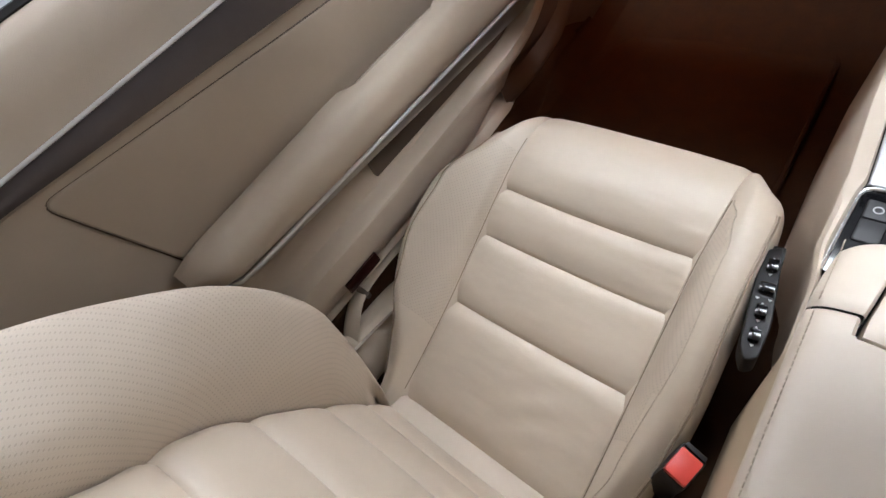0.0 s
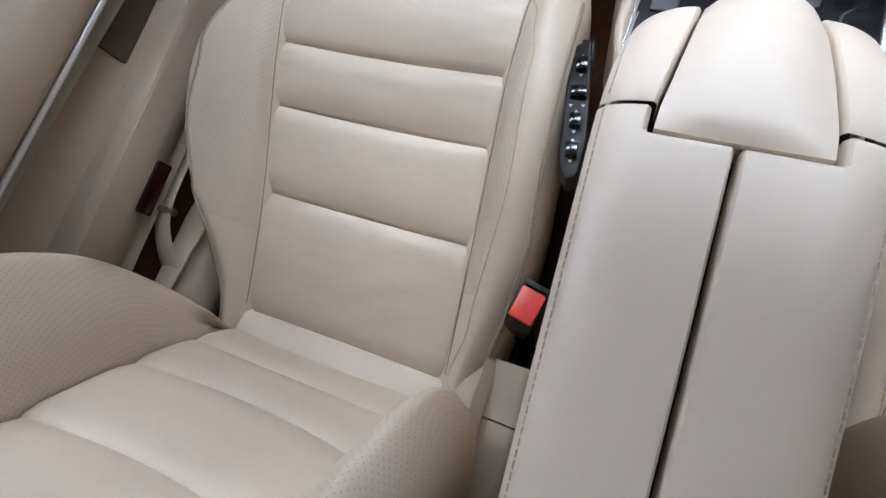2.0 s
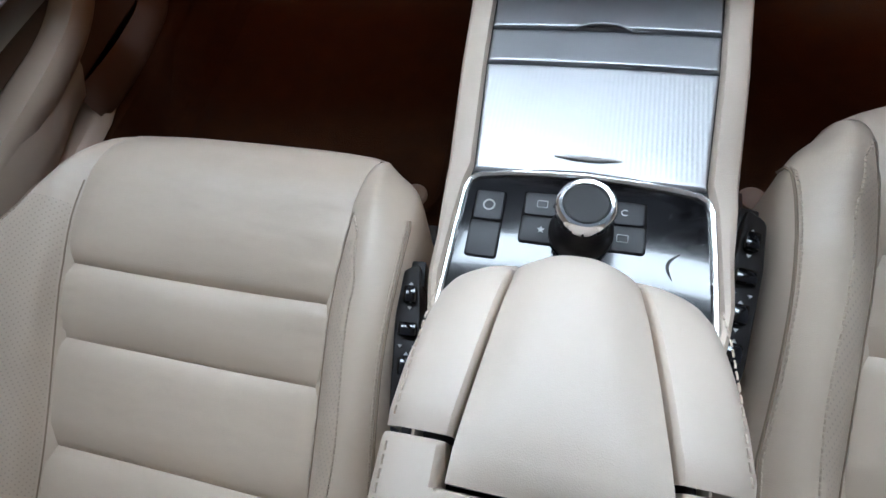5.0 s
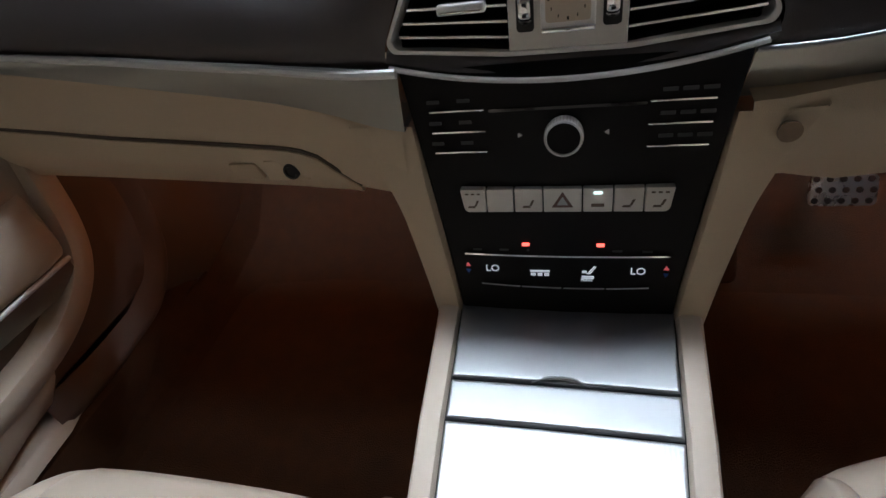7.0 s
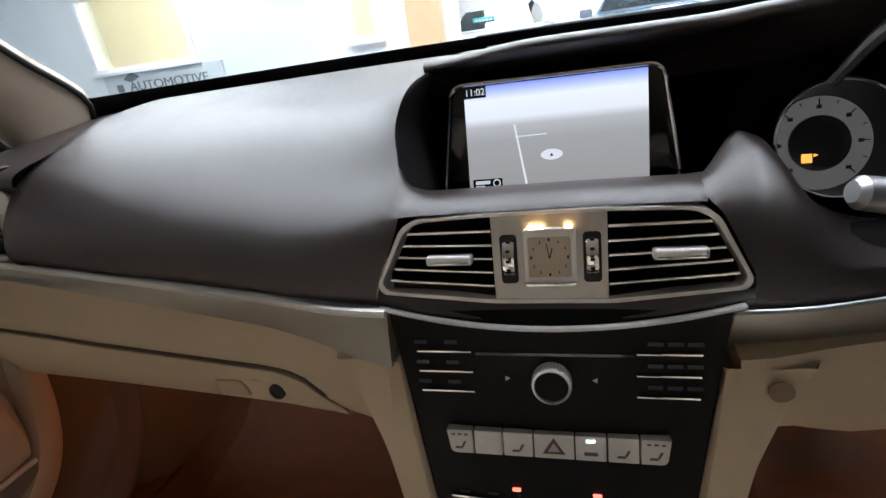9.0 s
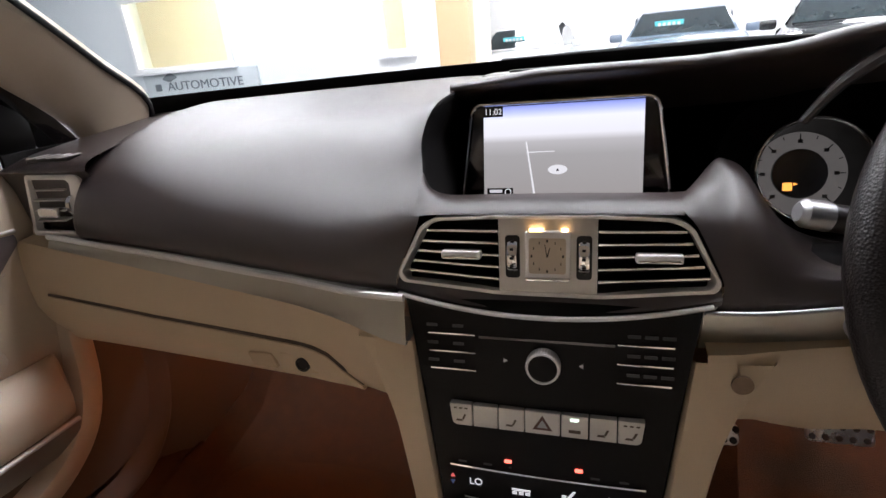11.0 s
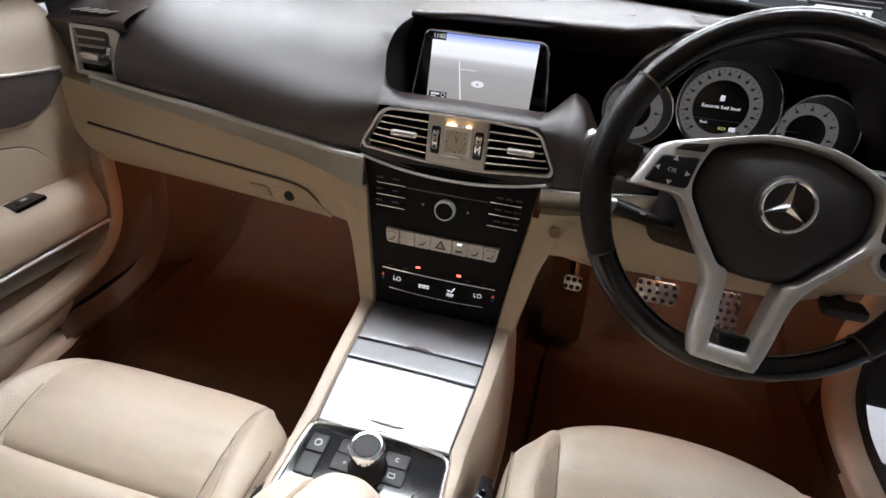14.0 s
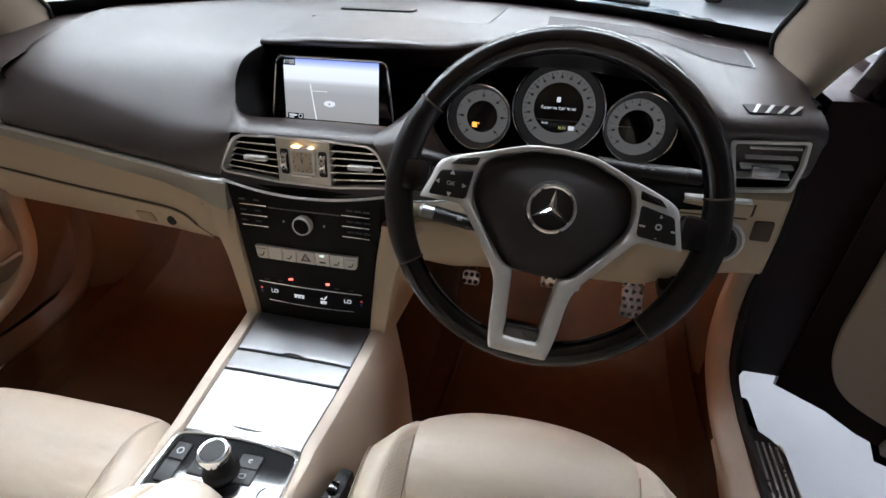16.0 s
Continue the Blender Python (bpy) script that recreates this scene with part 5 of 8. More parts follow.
# lower half, beige
def low_pt(x, t, s=-1, out=0.0):
    """A point of the lower dash, t from its top edge (0) to its bottom lip (1)."""
    zt = trim_low(x) - 0.001 if s < 0 else 0.625
    zb = table(abs(x), [(0.12, 0.552), (0.16, 0.549), (0.25, 0.541), (0.66, 0.541), (0.70, 0.552)]) if s < 0 else 0.53
    z = lerp(zt, zb, t)
    y = low_y(x) - 0.003 - 0.006 * math.sin(math.pi * t) + 0.012 * max(0, t - 0.75) / 0.25
    return (s * abs(x), y - out, z - (0.002 if out and t > 0.95 else 0))


rings = []
for k in range(25):
    x = 0.128 + (0.70 - 0.128) * k / 24
    col = [low_pt(x, t) for t in (0, 0.12, 0.3, 0.5, 0.7, 0.85, 0.95, 1.0)]
    x_, y_, z_ = col[-1]
    rings.append([(x_, y_ + 0.03, col[0][2] + 0.004)] + col + [(x_, y_ + 0.02, z_ - 0.004), (x_, y_ + 0.10, z_ + 0.004), (x_, y_ + 0.30, z_ + 0.02)])
part("lower_dash", loft(B(), rings), M_BEIGE, dash, "beige lower dashboard")
rings = []
for k in range(29):
    x = 0.190 + (0.662 - 0.190) * k / 28
    z_seam = table(x, [(0.190, 0.551), (0.20, 0.566), (0.211, 0.579), (0.225, 0.587), (0.245, 0.591), (0.32, 0.594), (0.476, 0.600), (0.662, 0.612)])
    zt, zb = low_pt(x, 0)[2], low_pt(x, 1)[2]
    t0 = (zt - z_seam) / (zt - zb)
    col = [low_pt(x, lerp(t0, 1.0, q), out=0.004) for q in (0, 0.03, 0.2, 0.4, 0.6, 0.8, 0.93, 1.0)]
    a = col[0]
    rings.append([(a[0], a[1] + 0.006, a[2])] + col + [(col[-1][0], col[-1][1] + 0.03, col[-1][2] - 0.001)])
gb = part("glovebox_lid", loft(B(), rings), M_BEIGE, dash, "beige glovebox lid")
part("glovebox_gap", tube(B(), [(r[1][0], r[1][1] + 0.0035, r[1][2] + 0.0012) for r in rings], 0.0022, 6), M_SEAMSHADE, dash)
LK = frame_on((-0.263, low_y(0.263) - 0.0135, 0.569), (1, 0, 0), (0, 0.05, 1))
part("lock_plate", prism(B(), rounded(-0.026, -0.011, 0.020, 0.011, 0.002), -0.006, -0.0015, LK, 0.0008), M_BEIGE, gb)
# nearly flat grip recess; its shade comes from a darker beige
part("handle_recess", prism(B(), round_poly([(-0.062, -0.008), (-0.030, -0.009), (-0.037, 0.008), (-0.068, 0.008)], 0.003), -0.006, -0.0022, LK, 0.0008), mat("recess_beige_shaded", (0.46, 0.36, 0.24), 0.5, var=0.05), gb, "shallow grip recess in the glovebox lid, its shade in the colour")
part("lock", lathe(B(), [(0.0085, 0.0), (0.0085, 0.004), (0.006, 0.0045), (0.0055, 0.003), (0.0, 0.003)], LK @ Matrix.Translation((0.003, 0, -0.003)), 20), M_BLACK, gb, "dark round glovebox lock")

# driver's knee panel
rings = []
for k in range(25):
    x = 0.128 + (0.655 - 0.128) * k / 24
    zb = table(x, [(0.12, 0.556), (0.17, 0.55), (0.21, 0.535), (0.50, 0.520), (0.56, 0.545), (0.66, 0.560)])
    y = low_y(x) - 0.002 + 0.003 * (1 - smooth(x, [(0.150, 0.0), (0.20, 1.0)]))
    e = smooth(x, [(0.50, 0.0), (0.55, 1.0)])
    rings.append([(x, y + 0.03, 0.632 + 0.060 * e), (x, y, 0.630 + 0.060 * e), (x, y - 0.006, 0.61 + 0.02 * e), (x, y - 0.004, 0.575), (x, y + 0.006, zb + 0.012), (x, y + 0.022, zb), (x, y + 0.12, zb + 0.002), (x, y + 0.3, zb + 0.03)])
r = rings[-1]
rings += [[(a + 0.004, b + 0.004, c) for a, b, c in r], [(a + 0.012, b + 0.02, c) for a, b, c in r], [(a + 0.048, b + 0.11, c) for a, b, c in r]]
part("knee_panel", loft(B(), rings), M_BEIGE, dash, "beige knee panel under the steering column")
DM = frame_on((0.153, low_y(0.153) - 0.0085, 0.609), (1, 0, 0), (0, 0, 1))
part("sensor", lathe(B(), [(0.0080, 0.0), (0.0080, 0.002), (0.0, 0.0028)], DM, 24), mat("sensor_tan", (0.20, 0.13, 0.075), 0.5, var=0.1, vscale=200), dash, "round tan sensor cap")
# right end: silver strip, light switch, blank
ey = low_y(0.6) - 0.009
part("end_strip", box(B(), (0.566, ey - 0.003, 0.6915), (0.082, 0.010, 0.0048), 0.0015), M_SILVER, dash, "thin silver strip under the vent")
part("end_panel", box(B(), (0.5675, ey - 0.001, 0.6775), (0.086, 0.010, 0.0185), 0.002), M_BEIGE, dash)
part("end_seam", tube(B(), [(0.525, ey - 0.0035, 0.6668), (0.607, ey - 0.0035, 0.6668), (0.6125, ey - 0.0035, 0.672), (0.6125, ey - 0.0035, 0.688)], 0.0014, 6), M_SEAMSHADE, dash)
LS = frame_on((0.583, low_y(0.583) - 0.010, 0.628), (1, 0, 0), (0, 0.12, 1))
ls = part("light_switch", lathe(B(), [(0.033, -0.006), (0.033, 0.004), (0.029, 0.006), (0.026, 0.002), (0.0, 0.002)], LS, 32), M_SILVER, dash, "round headlight switch with silver ring")
part("dial", lathe(B(), [(0.024, 0.002), (0.021, 0.012), (0.012, 0.014), (0.0, 0.014)], LS, 28), M_BLACK, ls)
part("pointer", box(B(), (0, 0.008, 0.0145), (0.004, 0.02, 0.003), 0.001, LS), M_SILVER, ls)
part("blank_cover", prism(B(), rounded(-0.0125, -0.0145, 0.0125, 0.0145, 0.003), -0.004, 0.0025, frame_on((0.6350, low_y(0.627) - 0.006, 0.646), (1, 0, 0), (0, 0.1, 1)), 0.001), M_SEAMSHADE, dash, "dark blank switch cover")
hb = thing("brake_release_handle", (0.52, 0.05, 0.53), "black parking brake release handle under the dash", "handle")
part("grip", box(B(), (0.548, 0.060, 0.545), (0.055, 0.030, 0.016), 0.006), M_BLACK, hb)
part("stem", tube(B(), [(0.548, 0.07, 0.545), (0.548, 0.14, 0.552)], 0.008, 8), M_BLACK, hb)

# footwell lamps under the dash
for s, x, ly in ((-1, -0.47, 0.33), (1, 0.46, 0.38)):
    fl = thing("footwell_lamp", (x, ly, 0.555), "small warm footwell lamp under the dashboard", "lamp", group="footwell lamps")
    z = 0.545 if s < 0 else 0.528
    part("housing", box(B(), (x, ly, z + 0.006), (0.05, 0.03, 0.012), 0.003), M_BLACK, fl)
    part("lens", box(B(), (x, ly, z - 0.002), (0.04, 0.022, 0.006), 0.002), mat("footwell_lens", (1, 0.6, 0.3), 0.4, var=0.0, emit=(1.0, 0.30, 0.08), estr=120.0), fl)

# ---- centre stack ----
stack = thing("centre_stack", (0, 0, 0.43), "black centre stack of radio, switches and climate controls", "control panel")
K = frame_on((0, -0.001, 0.5615), (1, 0, 0), (0, 0.145, 1))


def stack_half(v):
    return table(v, [(-0.145, 0.094), (-0.09, 0.0985), (0.0, 0.109), (0.06, 0.1165), (0.108, 0.123)])


rings = []
for k in range(24):
    v = -0.140 + 0.247 * k / 23
    h = stack_half(v)
    top = max(0.0, (v - 0.085) / 0.022)
    rings.append([K @ Vector((u * h, v - (0.010 * (1 - u * u) * top), w)) for u, w in ((-1, -0.03), (-1, -0.0055), (-0.985, -0.004), (-0.6, -0.0015 + 0.000), (0, 0.0), (0.6, -0.0015), (0.985, -0.004), (1, -0.0055), (1, -0.03))])
part("panel", loft(B(), rings, cap=True), M_PANEL, stack, "satin black control panel")
part("slot", prism(B(), rounded(-0.055, 0.0738, 0.0585, 0.0762, 0.001), 0.0, 0.0012, K), M_GLOSS, stack, "disc slot")
for s in (-1, 1):
    for k in range(3):
        v = 0.0758 - 0.0169 * k
        a, b = (-0.0584, -0.1018 + 0.0003 * k) if s < 0 else (0.0603, 0.1034 - 0.0004 * k)
        part("silver_line", box(B(), ((a + b) / 2, v, -0.0008), (abs(b - a), 0.0017, 0.0022), 0.0006, K), M_CHROME, stack, "thin silver key divider")
        for j in range(3 if s > 0 else 2):
            part("key_mark", prism(B(), rounded(-0.005, -0.0014, 0.005, 0.0014, 0.0005), 0.0, 0.0004, K @ Matrix.Translation((s * (0.073 + 0.013 * j) if s > 0 else -0.098 + 0.024 * j, v + 0.0075, -0.001))), M_DIM, stack)
kn = part("volume_knob", lathe(B(), [(0.0172, -0.002), (0.0172, 0.010), (0.0167, 0.0122), (0.0152, 0.0126), (0.0148, 0.011)], K @ Matrix.Translation((0.001, 0.0545, 0)) @ Matrix.Diagonal((0.82, 0.82, 1, 1)), 40), M_SILVER, stack, "round silver ring volume knob")
part("knob_cap", lathe(B(), [(0.0149, 0.0105), (0.0140, 0.0112), (0.0, 0.0114)], K @ Matrix.Translation((0.001, 0.0545, 0)) @ Matrix.Diagonal((0.82, 0.82, 1, 1)), 32), M_PANEL, kn)
for k in range(36):
    a = 2 * math.pi * k / 36
    part("notch", box(B(), (0.001 + 0.0141 * math.cos(a), 0.0545 + 0.0141 * math.sin(a), 0.006), (0.0009, 0.0009, 0.008), 0.0, K), M_KEY, kn)
for s in (-1, 1):
    part("skip_mark", prism(B(), [(s * 0.030, 0.0545), (s * 0.0335, 0.0525), (s * 0.0335, 0.0565)], 0.0, 0.0004, K), M_MARK, stack)
# row of seven silver switches
xs = [-0.0840, -0.0620, -0.0390, -0.0155, 0.0155, 0.0390, 0.0620, 0.0840]
for k in range(7):
    a, b = xs[k] + 0.0006, xs[k + 1] - 0.0006
    o = round_poly([(a + (0.0025 if k == 0 else 0), -0.0105), (b - (0.0025 if k == 6 else 0), -0.0105), (b, 0.0105), (a, 0.0105)], [0.005 if k == 0 else 0.0008, 0.005 if k == 6 else 0.0008, 0.0012, 0.0012], 4)
    sw = part("switch", prism(B(), o, -0.004, 0.0048, K, 0.0006), M_KEY, stack, "satin silver push switch")
    c = (a + b) / 2
    if k == 3:
        T = [(c - 0.0085, -0.0062), (c + 0.0085, -0.0062), (c, 0.0078)]
        part("hazard_triangle", prism(B(), T, 0.0046, 0.0052, K), mat("hazard_mark", (0.10, 0.045, 0.035), 0.5, var=0.0), sw, "dark hazard triangle")
        part("hazard_core", prism(B(), [(c - 0.0045, -0.0040), (c + 0.0045, -0.0040), (c, 0.0036)], 0.0050, 0.0054, K), M_ALUD, sw)
    elif k == 4:
        part("led", prism(B(), rounded(c - 0.0035, 0.0055, c + 0.0035, 0.0078, 0.0008), 0.0046, 0.0053, K), M_LEDG, sw, "lit pale green lamp")
        part("key_mark", prism(B(), rounded(c - 0.005, -0.006, c + 0.005, -0.003, 0.0005), 0.0046, 0.0050, K), M_SEAMSHADE, sw)
    elif k != 1:
        bm = B()
        prism(bm, [(c - 0.005, -0.0065), (c + 0.002, -0.0065), (c + 0.0005, -0.0045), (c - 0.004, -0.0045)], 0.0046, 0.0050, K)
        prism(bm, [(c + 0.0005, -0.005), (c + 0.0025, -0.005), (c + 0.005, 0.0005), (c + 0.003, 0.0005)], 0.0046, 0.0050, K)
        part("key_mark", bm, M_SEAMSHADE, sw)
        if k in (0, 6):
            for j in range(3):
                part("led", prism(B(), rounded(c - 0.0065 + 0.005 * j, 0.0058, c - 0.0035 + 0.005 * j, 0.0072, 0.0004), 0.0046, 0.0051, K), M_SEAMSHADE, sw)
# climate row
for x in (-0.0315, 0.0310):
    part("led", prism(B(), rounded(x - 0.0032, -0.0465, x + 0.0032, -0.0438, 0.0006), 0.0, 0.0012, K), M_LEDR, stack, "lit red lamp")
for k in range(7):
    part("key_mark", prism(B(), rounded(-0.079 + 0.024 * k, -0.0530, -0.071 + 0.024 * k, -0.0510, 0.0004), 0.0, 0.0003, K @ Matrix.Translation((0, 0, -0.001))), M_DIM, stack)
part("silver_line", loft(B(), [[K @ Vector((u * 0.0865, -0.0545 - 0.0018 * (1 - u * u), w)) for w in (-0.003, 0.0012)] + [K @ Vector((u * 0.0865, -0.0562 - 0.0018 * (1 - u * u), w)) for w in (0.0012, -0.003)] for u in [-1 + k / 8 for k in range(17)]]), M_CHROME, stack, "thin curved silver line")
for s in (-1, 1):
    words("temperature_readout", "LO", 0.0098, K @ Matrix.Translation((s * 0.0625, -0.0715, 0.0006)), M_WHITE, stack)
    bm = B()
    prism(bm, [(s * 0.0850 - 0.0022, -0.0695), (s * 0.0850 + 0.0022, -0.0695), (s * 0.0850, -0.0652)], 0, 0.0006, K)
    part("temperature_arrow", bm, M_ARROW, stack)
    bm = B()
    prism(bm, [(s * 0.0850 - 0.0022, -0.0730), (s * 0.0850, -0.0773), (s * 0.0850 + 0.0022, -0.0730)], 0, 0.0006, K)
    part("temperature_arrow", bm, M_CARU, stack)
bm = B()
box(bm, (-0.0200, -0.0735, 0.0004), (0.0170, 0.0020, 0.0006), 0, K)
for j in (-1, 0, 1):
    box(bm, (-0.0200 + 0.0060 * j, -0.0770, 0.0004), (0.0042, 0.0026, 0.0006), 0, K)
part("fan_mark", bm, M_WHITE, stack)
words("mode_mark", "MODE", 0.0036, K @ Matrix.Translation((0.0205, -0.0820, 0.0006)), M_WHITE, stack)
bm = B()
prism(bm, [(0.0205, -0.0755), (0.0235, -0.0755), (0.0285, -0.0675), (0.0262, -0.0675)], 0, 0.0006, K)
prism(bm, [(0.0165, -0.0745), (0.0205, -0.0745), (0.0205, -0.0722), (0.0165, -0.0722)], 0, 0.0006, K)
box(bm, (0.0215, -0.0790, 0.0004), (0.0105, 0.0028, 0.0006), 0, K)
part("mode_mark", bm, M_WHITE, stack)
for k in range(4):
    a, b = -0.0735 + 0.0370 * k, -0.0735 + 0.0370 * k + 0.0352
    rr = [[K @ Vector((lerp(a, b, q), -0.0872 - 0.0030 * (1 - (lerp(a, b, q) / 0.0735) ** 2), w)) for w in (-0.002, 0.0016)] + [K @ Vector((lerp(a, b, q), -0.0888 - 0.0030 * (1 - (lerp(a, b, q) / 0.0735) ** 2), w)) for w in (0.0016, -0.002)] for q in (0, 0.25, 0.5, 0.75, 1)]
    part("rocker_edge", loft(B(), rr, cap=True), M_CHROME, stack, "silver edge of a climate rocker")
# beige cheeks down both sides of the stack
for s in (-1, 1):
    rings = []
    for k in range(15):
        v = -0.140 + 0.203 * k / 14
        dip = 0.007 * smooth(v, [(0.0, 0.0), (0.063, 1.0)])
        h = stack_half(v) + 0.0012
        flare = 0.026 * max(0.0, (v + 0.03) / 0.1) ** 2
        wide = lerp(0.027, 0.038, max(0, v + 0.14) / 0.2)
        p = [(h, -0.03), (h, -0.003), (h + 0.002, 0.001), (h + wide * 0.6, 0.0005), (h + wide - 0.003 + flare, -0.002), (h + wide + flare, -0.008), (h + wide + 0.002 + flare, -0.05), (h + wide + 0.004 + flare, -0.20)]
        rings.append([K @ Vector((s * a, v, w - dip)) for a, w in p])
    part("cheek", loft(B(), rings, cap=False), M_BEIGE, stack, "beige side cheek of the centre stack")


# ---- centre console ----
con = thing("centre_console", (0, -0.25, FLOOR), "beige centre console with satin metal lids and gloss black control panel", "console")
CZ = 0.440


def con_half(y):
    return table(-y, [(-0.05, 0.099), (0.0, 0.099), (0.096, 0.0945), (0.136, 0.0925), (0.24, 0.0840), (0.258, 0.0875), (0.30, 0.0893), (0.335, 0.0905), (0.38, 0.082), (0.48, 0.078)])


def con_z(y):
    return table(-y, [(-0.05, 0.450), (0.0, 0.4435), (0.05, 0.4405), (0.10, 0.4395), (0.25, 0.4395), (0.36, 0.4395)])


ys = [0.03 - 0.51 * k / 34 for k in range(35)]
rings = []
for y in ys:
    h, z = con_half(y), con_z(y)
    w = table(-y, [(0.0, 0.0225), (0.24, 0.0195), (0.258, 0.0155), (0.30, 0.0105), (0.36, 0.0080), (0.48, 0.0060)])
    k = smooth(-y, [(0.20, 0.0), (0.33, 1.0)])
    half = [(h - 0.001, z - 0.014), (h, z - 0.002), (h + 0.002, z + 0.0025), (h + w * 0.55, z + 0.0035), (h + max(0.0024, w * 0.87), z + 0.001), (h + w, z - 0.004), (h + w + lerp(0.006, -0.006, k), z - 0.05), (h + w + lerp(0.018, -0.008, k), z - 0.16), (h + w + lerp(0.024, -0.006, k), 0.14)]
    rings.append([(-a, y, b) for a, b in reversed(half)] + [(a, y, b) for a, b in half])
part("body", loft(B(), rings), M_CREAM, con, "beige console body with padded rails")


def lid(name, y0, y1, material, label, crown=0.0015):
    rings = []
    L = abs(y1 - y0)
    ds = [0.0, 0.0004, 0.001, 0.002, 0.004] + [L * k / 8 for k in range(1, 8)] + [L - 0.004, L - 0.002, L - 0.001, L - 0.0004, L]
    us = [0.0, 0.15, 0.3, 0.45, 0.6, 0.75, 0.88, 0.955, 0.975, 0.988, 0.995, 1.0]
    us = [-u for u in us[:0:-1]] + us
    for d in ds:
        y = y0 - d
        h = con_half(y) - 0.0016
        row = []
        for u in us:
            e = min(d, L - d, (1 - abs(u)) * h)
            row.append((h * u, y, con_z(y) - 0.001 + crown * (1 - u * u) - 0.0016 * max(0.0, 1 - e / 0.0018) ** 2))
        rings.append(row)
    rings = [[(p[0], p[1], p[2] - 0.008) for p in rings[0]]] + rings + [[(p[0], p[1], p[2] - 0.008) for p in rings[-1]]]
    return part(name, loft(B(), rings), material, con, label)


lid("tray_lid", 0.012, -0.0945, M_ALUD, "satin dark metal tray lid")
lid("tray_front", -0.0975, -0.1345, M_ALUD, "satin metal tray front")
lid("cup_lid", -0.1375, -0.2425, M_ALU, "combed aluminium cup holder lid")
part("lid_gap", loft(B(), [[((con_half(y) - 0.0005) * u, y, con_z(y) - 0.005) for u in (-1, 0, 1)] for y in ys]), M_BLACK, con)


def crescent(y, w, d, z):
    bm = B()
    pts = spline([(-w, y, z), (-w * 0.5, y + d * 0.8, z + 0.0025), (0, y + d, z + 0.003), (w * 0.5, y + d * 0.8, z + 0.0025), (w, y, z)], 17)
    return tube(bm, pts, [0.0006 + 0.0011 * math.sin(math.pi * k / 16) for k in range(17)], 8)


part("lid_grip", crescent(-0.0965, 0.024, 0.005, con_z(-0.095) - 0.0005), M_ALUD, con, "slim chrome lid grip")
part("lid_grip", crescent(-0.226, 0.027, -0.002, con_z(-0.226) - 0.0006), M_SILVER, con, "slim metal lid grip")

# gloss black control panel with its chrome surround
PANEL_O = [(-0.0862, -0.36), (-0.0850, -0.300), (-0.0838, -0.262), (-0.0815, -0.2545), (-0.0765, -0.2510), (-0.057, -0.2476), (-0.030, -0.2454), (0.0, -0.2446), (0.030, -0.2456), (0.057, -0.2482), (0.0765, -0.2512), (0.0815, -0.2547), (0.0838, -0.262), (0.0852, -0.300), (0.0866, -0.36)]
cp = part("control_panel", prism(B(), PANEL_O, CZ - 0.012, CZ - 0.0012, Matrix.Identity(4), 0.0008), M_GLOSS, con, "gloss black control panel")
rings = []
for k, (a, b) in enumerate(PANEL_O):
    o = Vector((a, b, 0)) - Vector((0, -0.31, 0))
    p0, p1 = PANEL_O[max(0, k - 1)], PANEL_O[min(len(PANEL_O) - 1, k + 1)]
    t = Vector((p1[0] - p0[0], p1[1] - p0[1], 0)).normalized()
    n = Vector((-t.y, t.x, 0))
    n = n if n.dot(o) > 0 else -n
    wd = 0.0042 + 0.0022 * max(0.0, 1 - abs(a) / 0.078)
    rings.append([Vector((a, b, CZ)) + n * d + Vector((0, 0, h)) for d, h in ((-0.0003, -0.004), (0.0, 0.0006), (0.0010, 0.0016), (wd * 0.6, 0.0020), (wd - 0.0006, 0.0012), (wd, -0.0004), (wd, -0.006))])
part("chrome_surround", loft(B(), rings), M_BRIGHT, con, "bright satin surround of the control panel")


def console_key(x0, x1, y0, y1, mark=None):
    k = part("key", prism(B(), rounded(x0, y0, x1, y1, 0.0025), CZ - 0.004, CZ + 0.0004, Matrix.Identity(4), 0.0008), M_KEYB, cp, "black push key")
    c = ((x0 + x1) / 2, (y0 + y1) / 2)
    if mark == "star":
        pts = []
        for j in range(10):
            r = 0.0030 if j % 2 == 0 else 0.0013
            a = radians(90 + 36 * j)
            pts.append((c[0] + r * math.cos(a), c[1] + r * math.sin(a)))
        part("key_mark", prism(B(), pts, CZ + 0.0002, CZ + 0.0008, Matrix.Identity(4)), M_MARK, k)
    elif mark == "c":
        words("key_mark", "C", 0.0070, Matrix.Translation((c[0], c[1], CZ + 0.0007)), M_MARK, k)
    elif mark == "bars":
        part("key_mark", ring_frame(B(), rounded(c[0] - 0.004, c[1] - 0.003, c[0] + 0.004, c[1] + 0.003, 0.0008), rounded(c[0] - 0.0033, c[1] - 0.0023, c[0] + 0.0033, c[1] + 0.0023, 0.0006), CZ + 0.0002, CZ + 0.0008, Matrix.Identity(4)), M_MARK, k)
    elif mark == "ring":
        part("key_mark", lathe(B(), [(0.0046, 0.0), (0.0046, 0.0006), (0.0034, 0.0006), (0.0034, 0.0)], Matrix.Translation((*c, CZ + 0.0003)), 20), M_MARK, k)


console_key(-0.0760, -0.0552, -0.2862, -0.2625, "ring")
console_key(-0.0764, -0.0548, -0.3155, -0.2875)
console_key(-0.0402, -0.0150, -0.2785, -0.2600, "bars")
console_key(-0.0406, -0.0120, -0.3000, -0.2795, "star")
console_key(0.0150, 0.0424, -0.2785, -0.2605, "c")
console_key(0.0140, 0.0434, -0.2990, -0.2795, "bars")
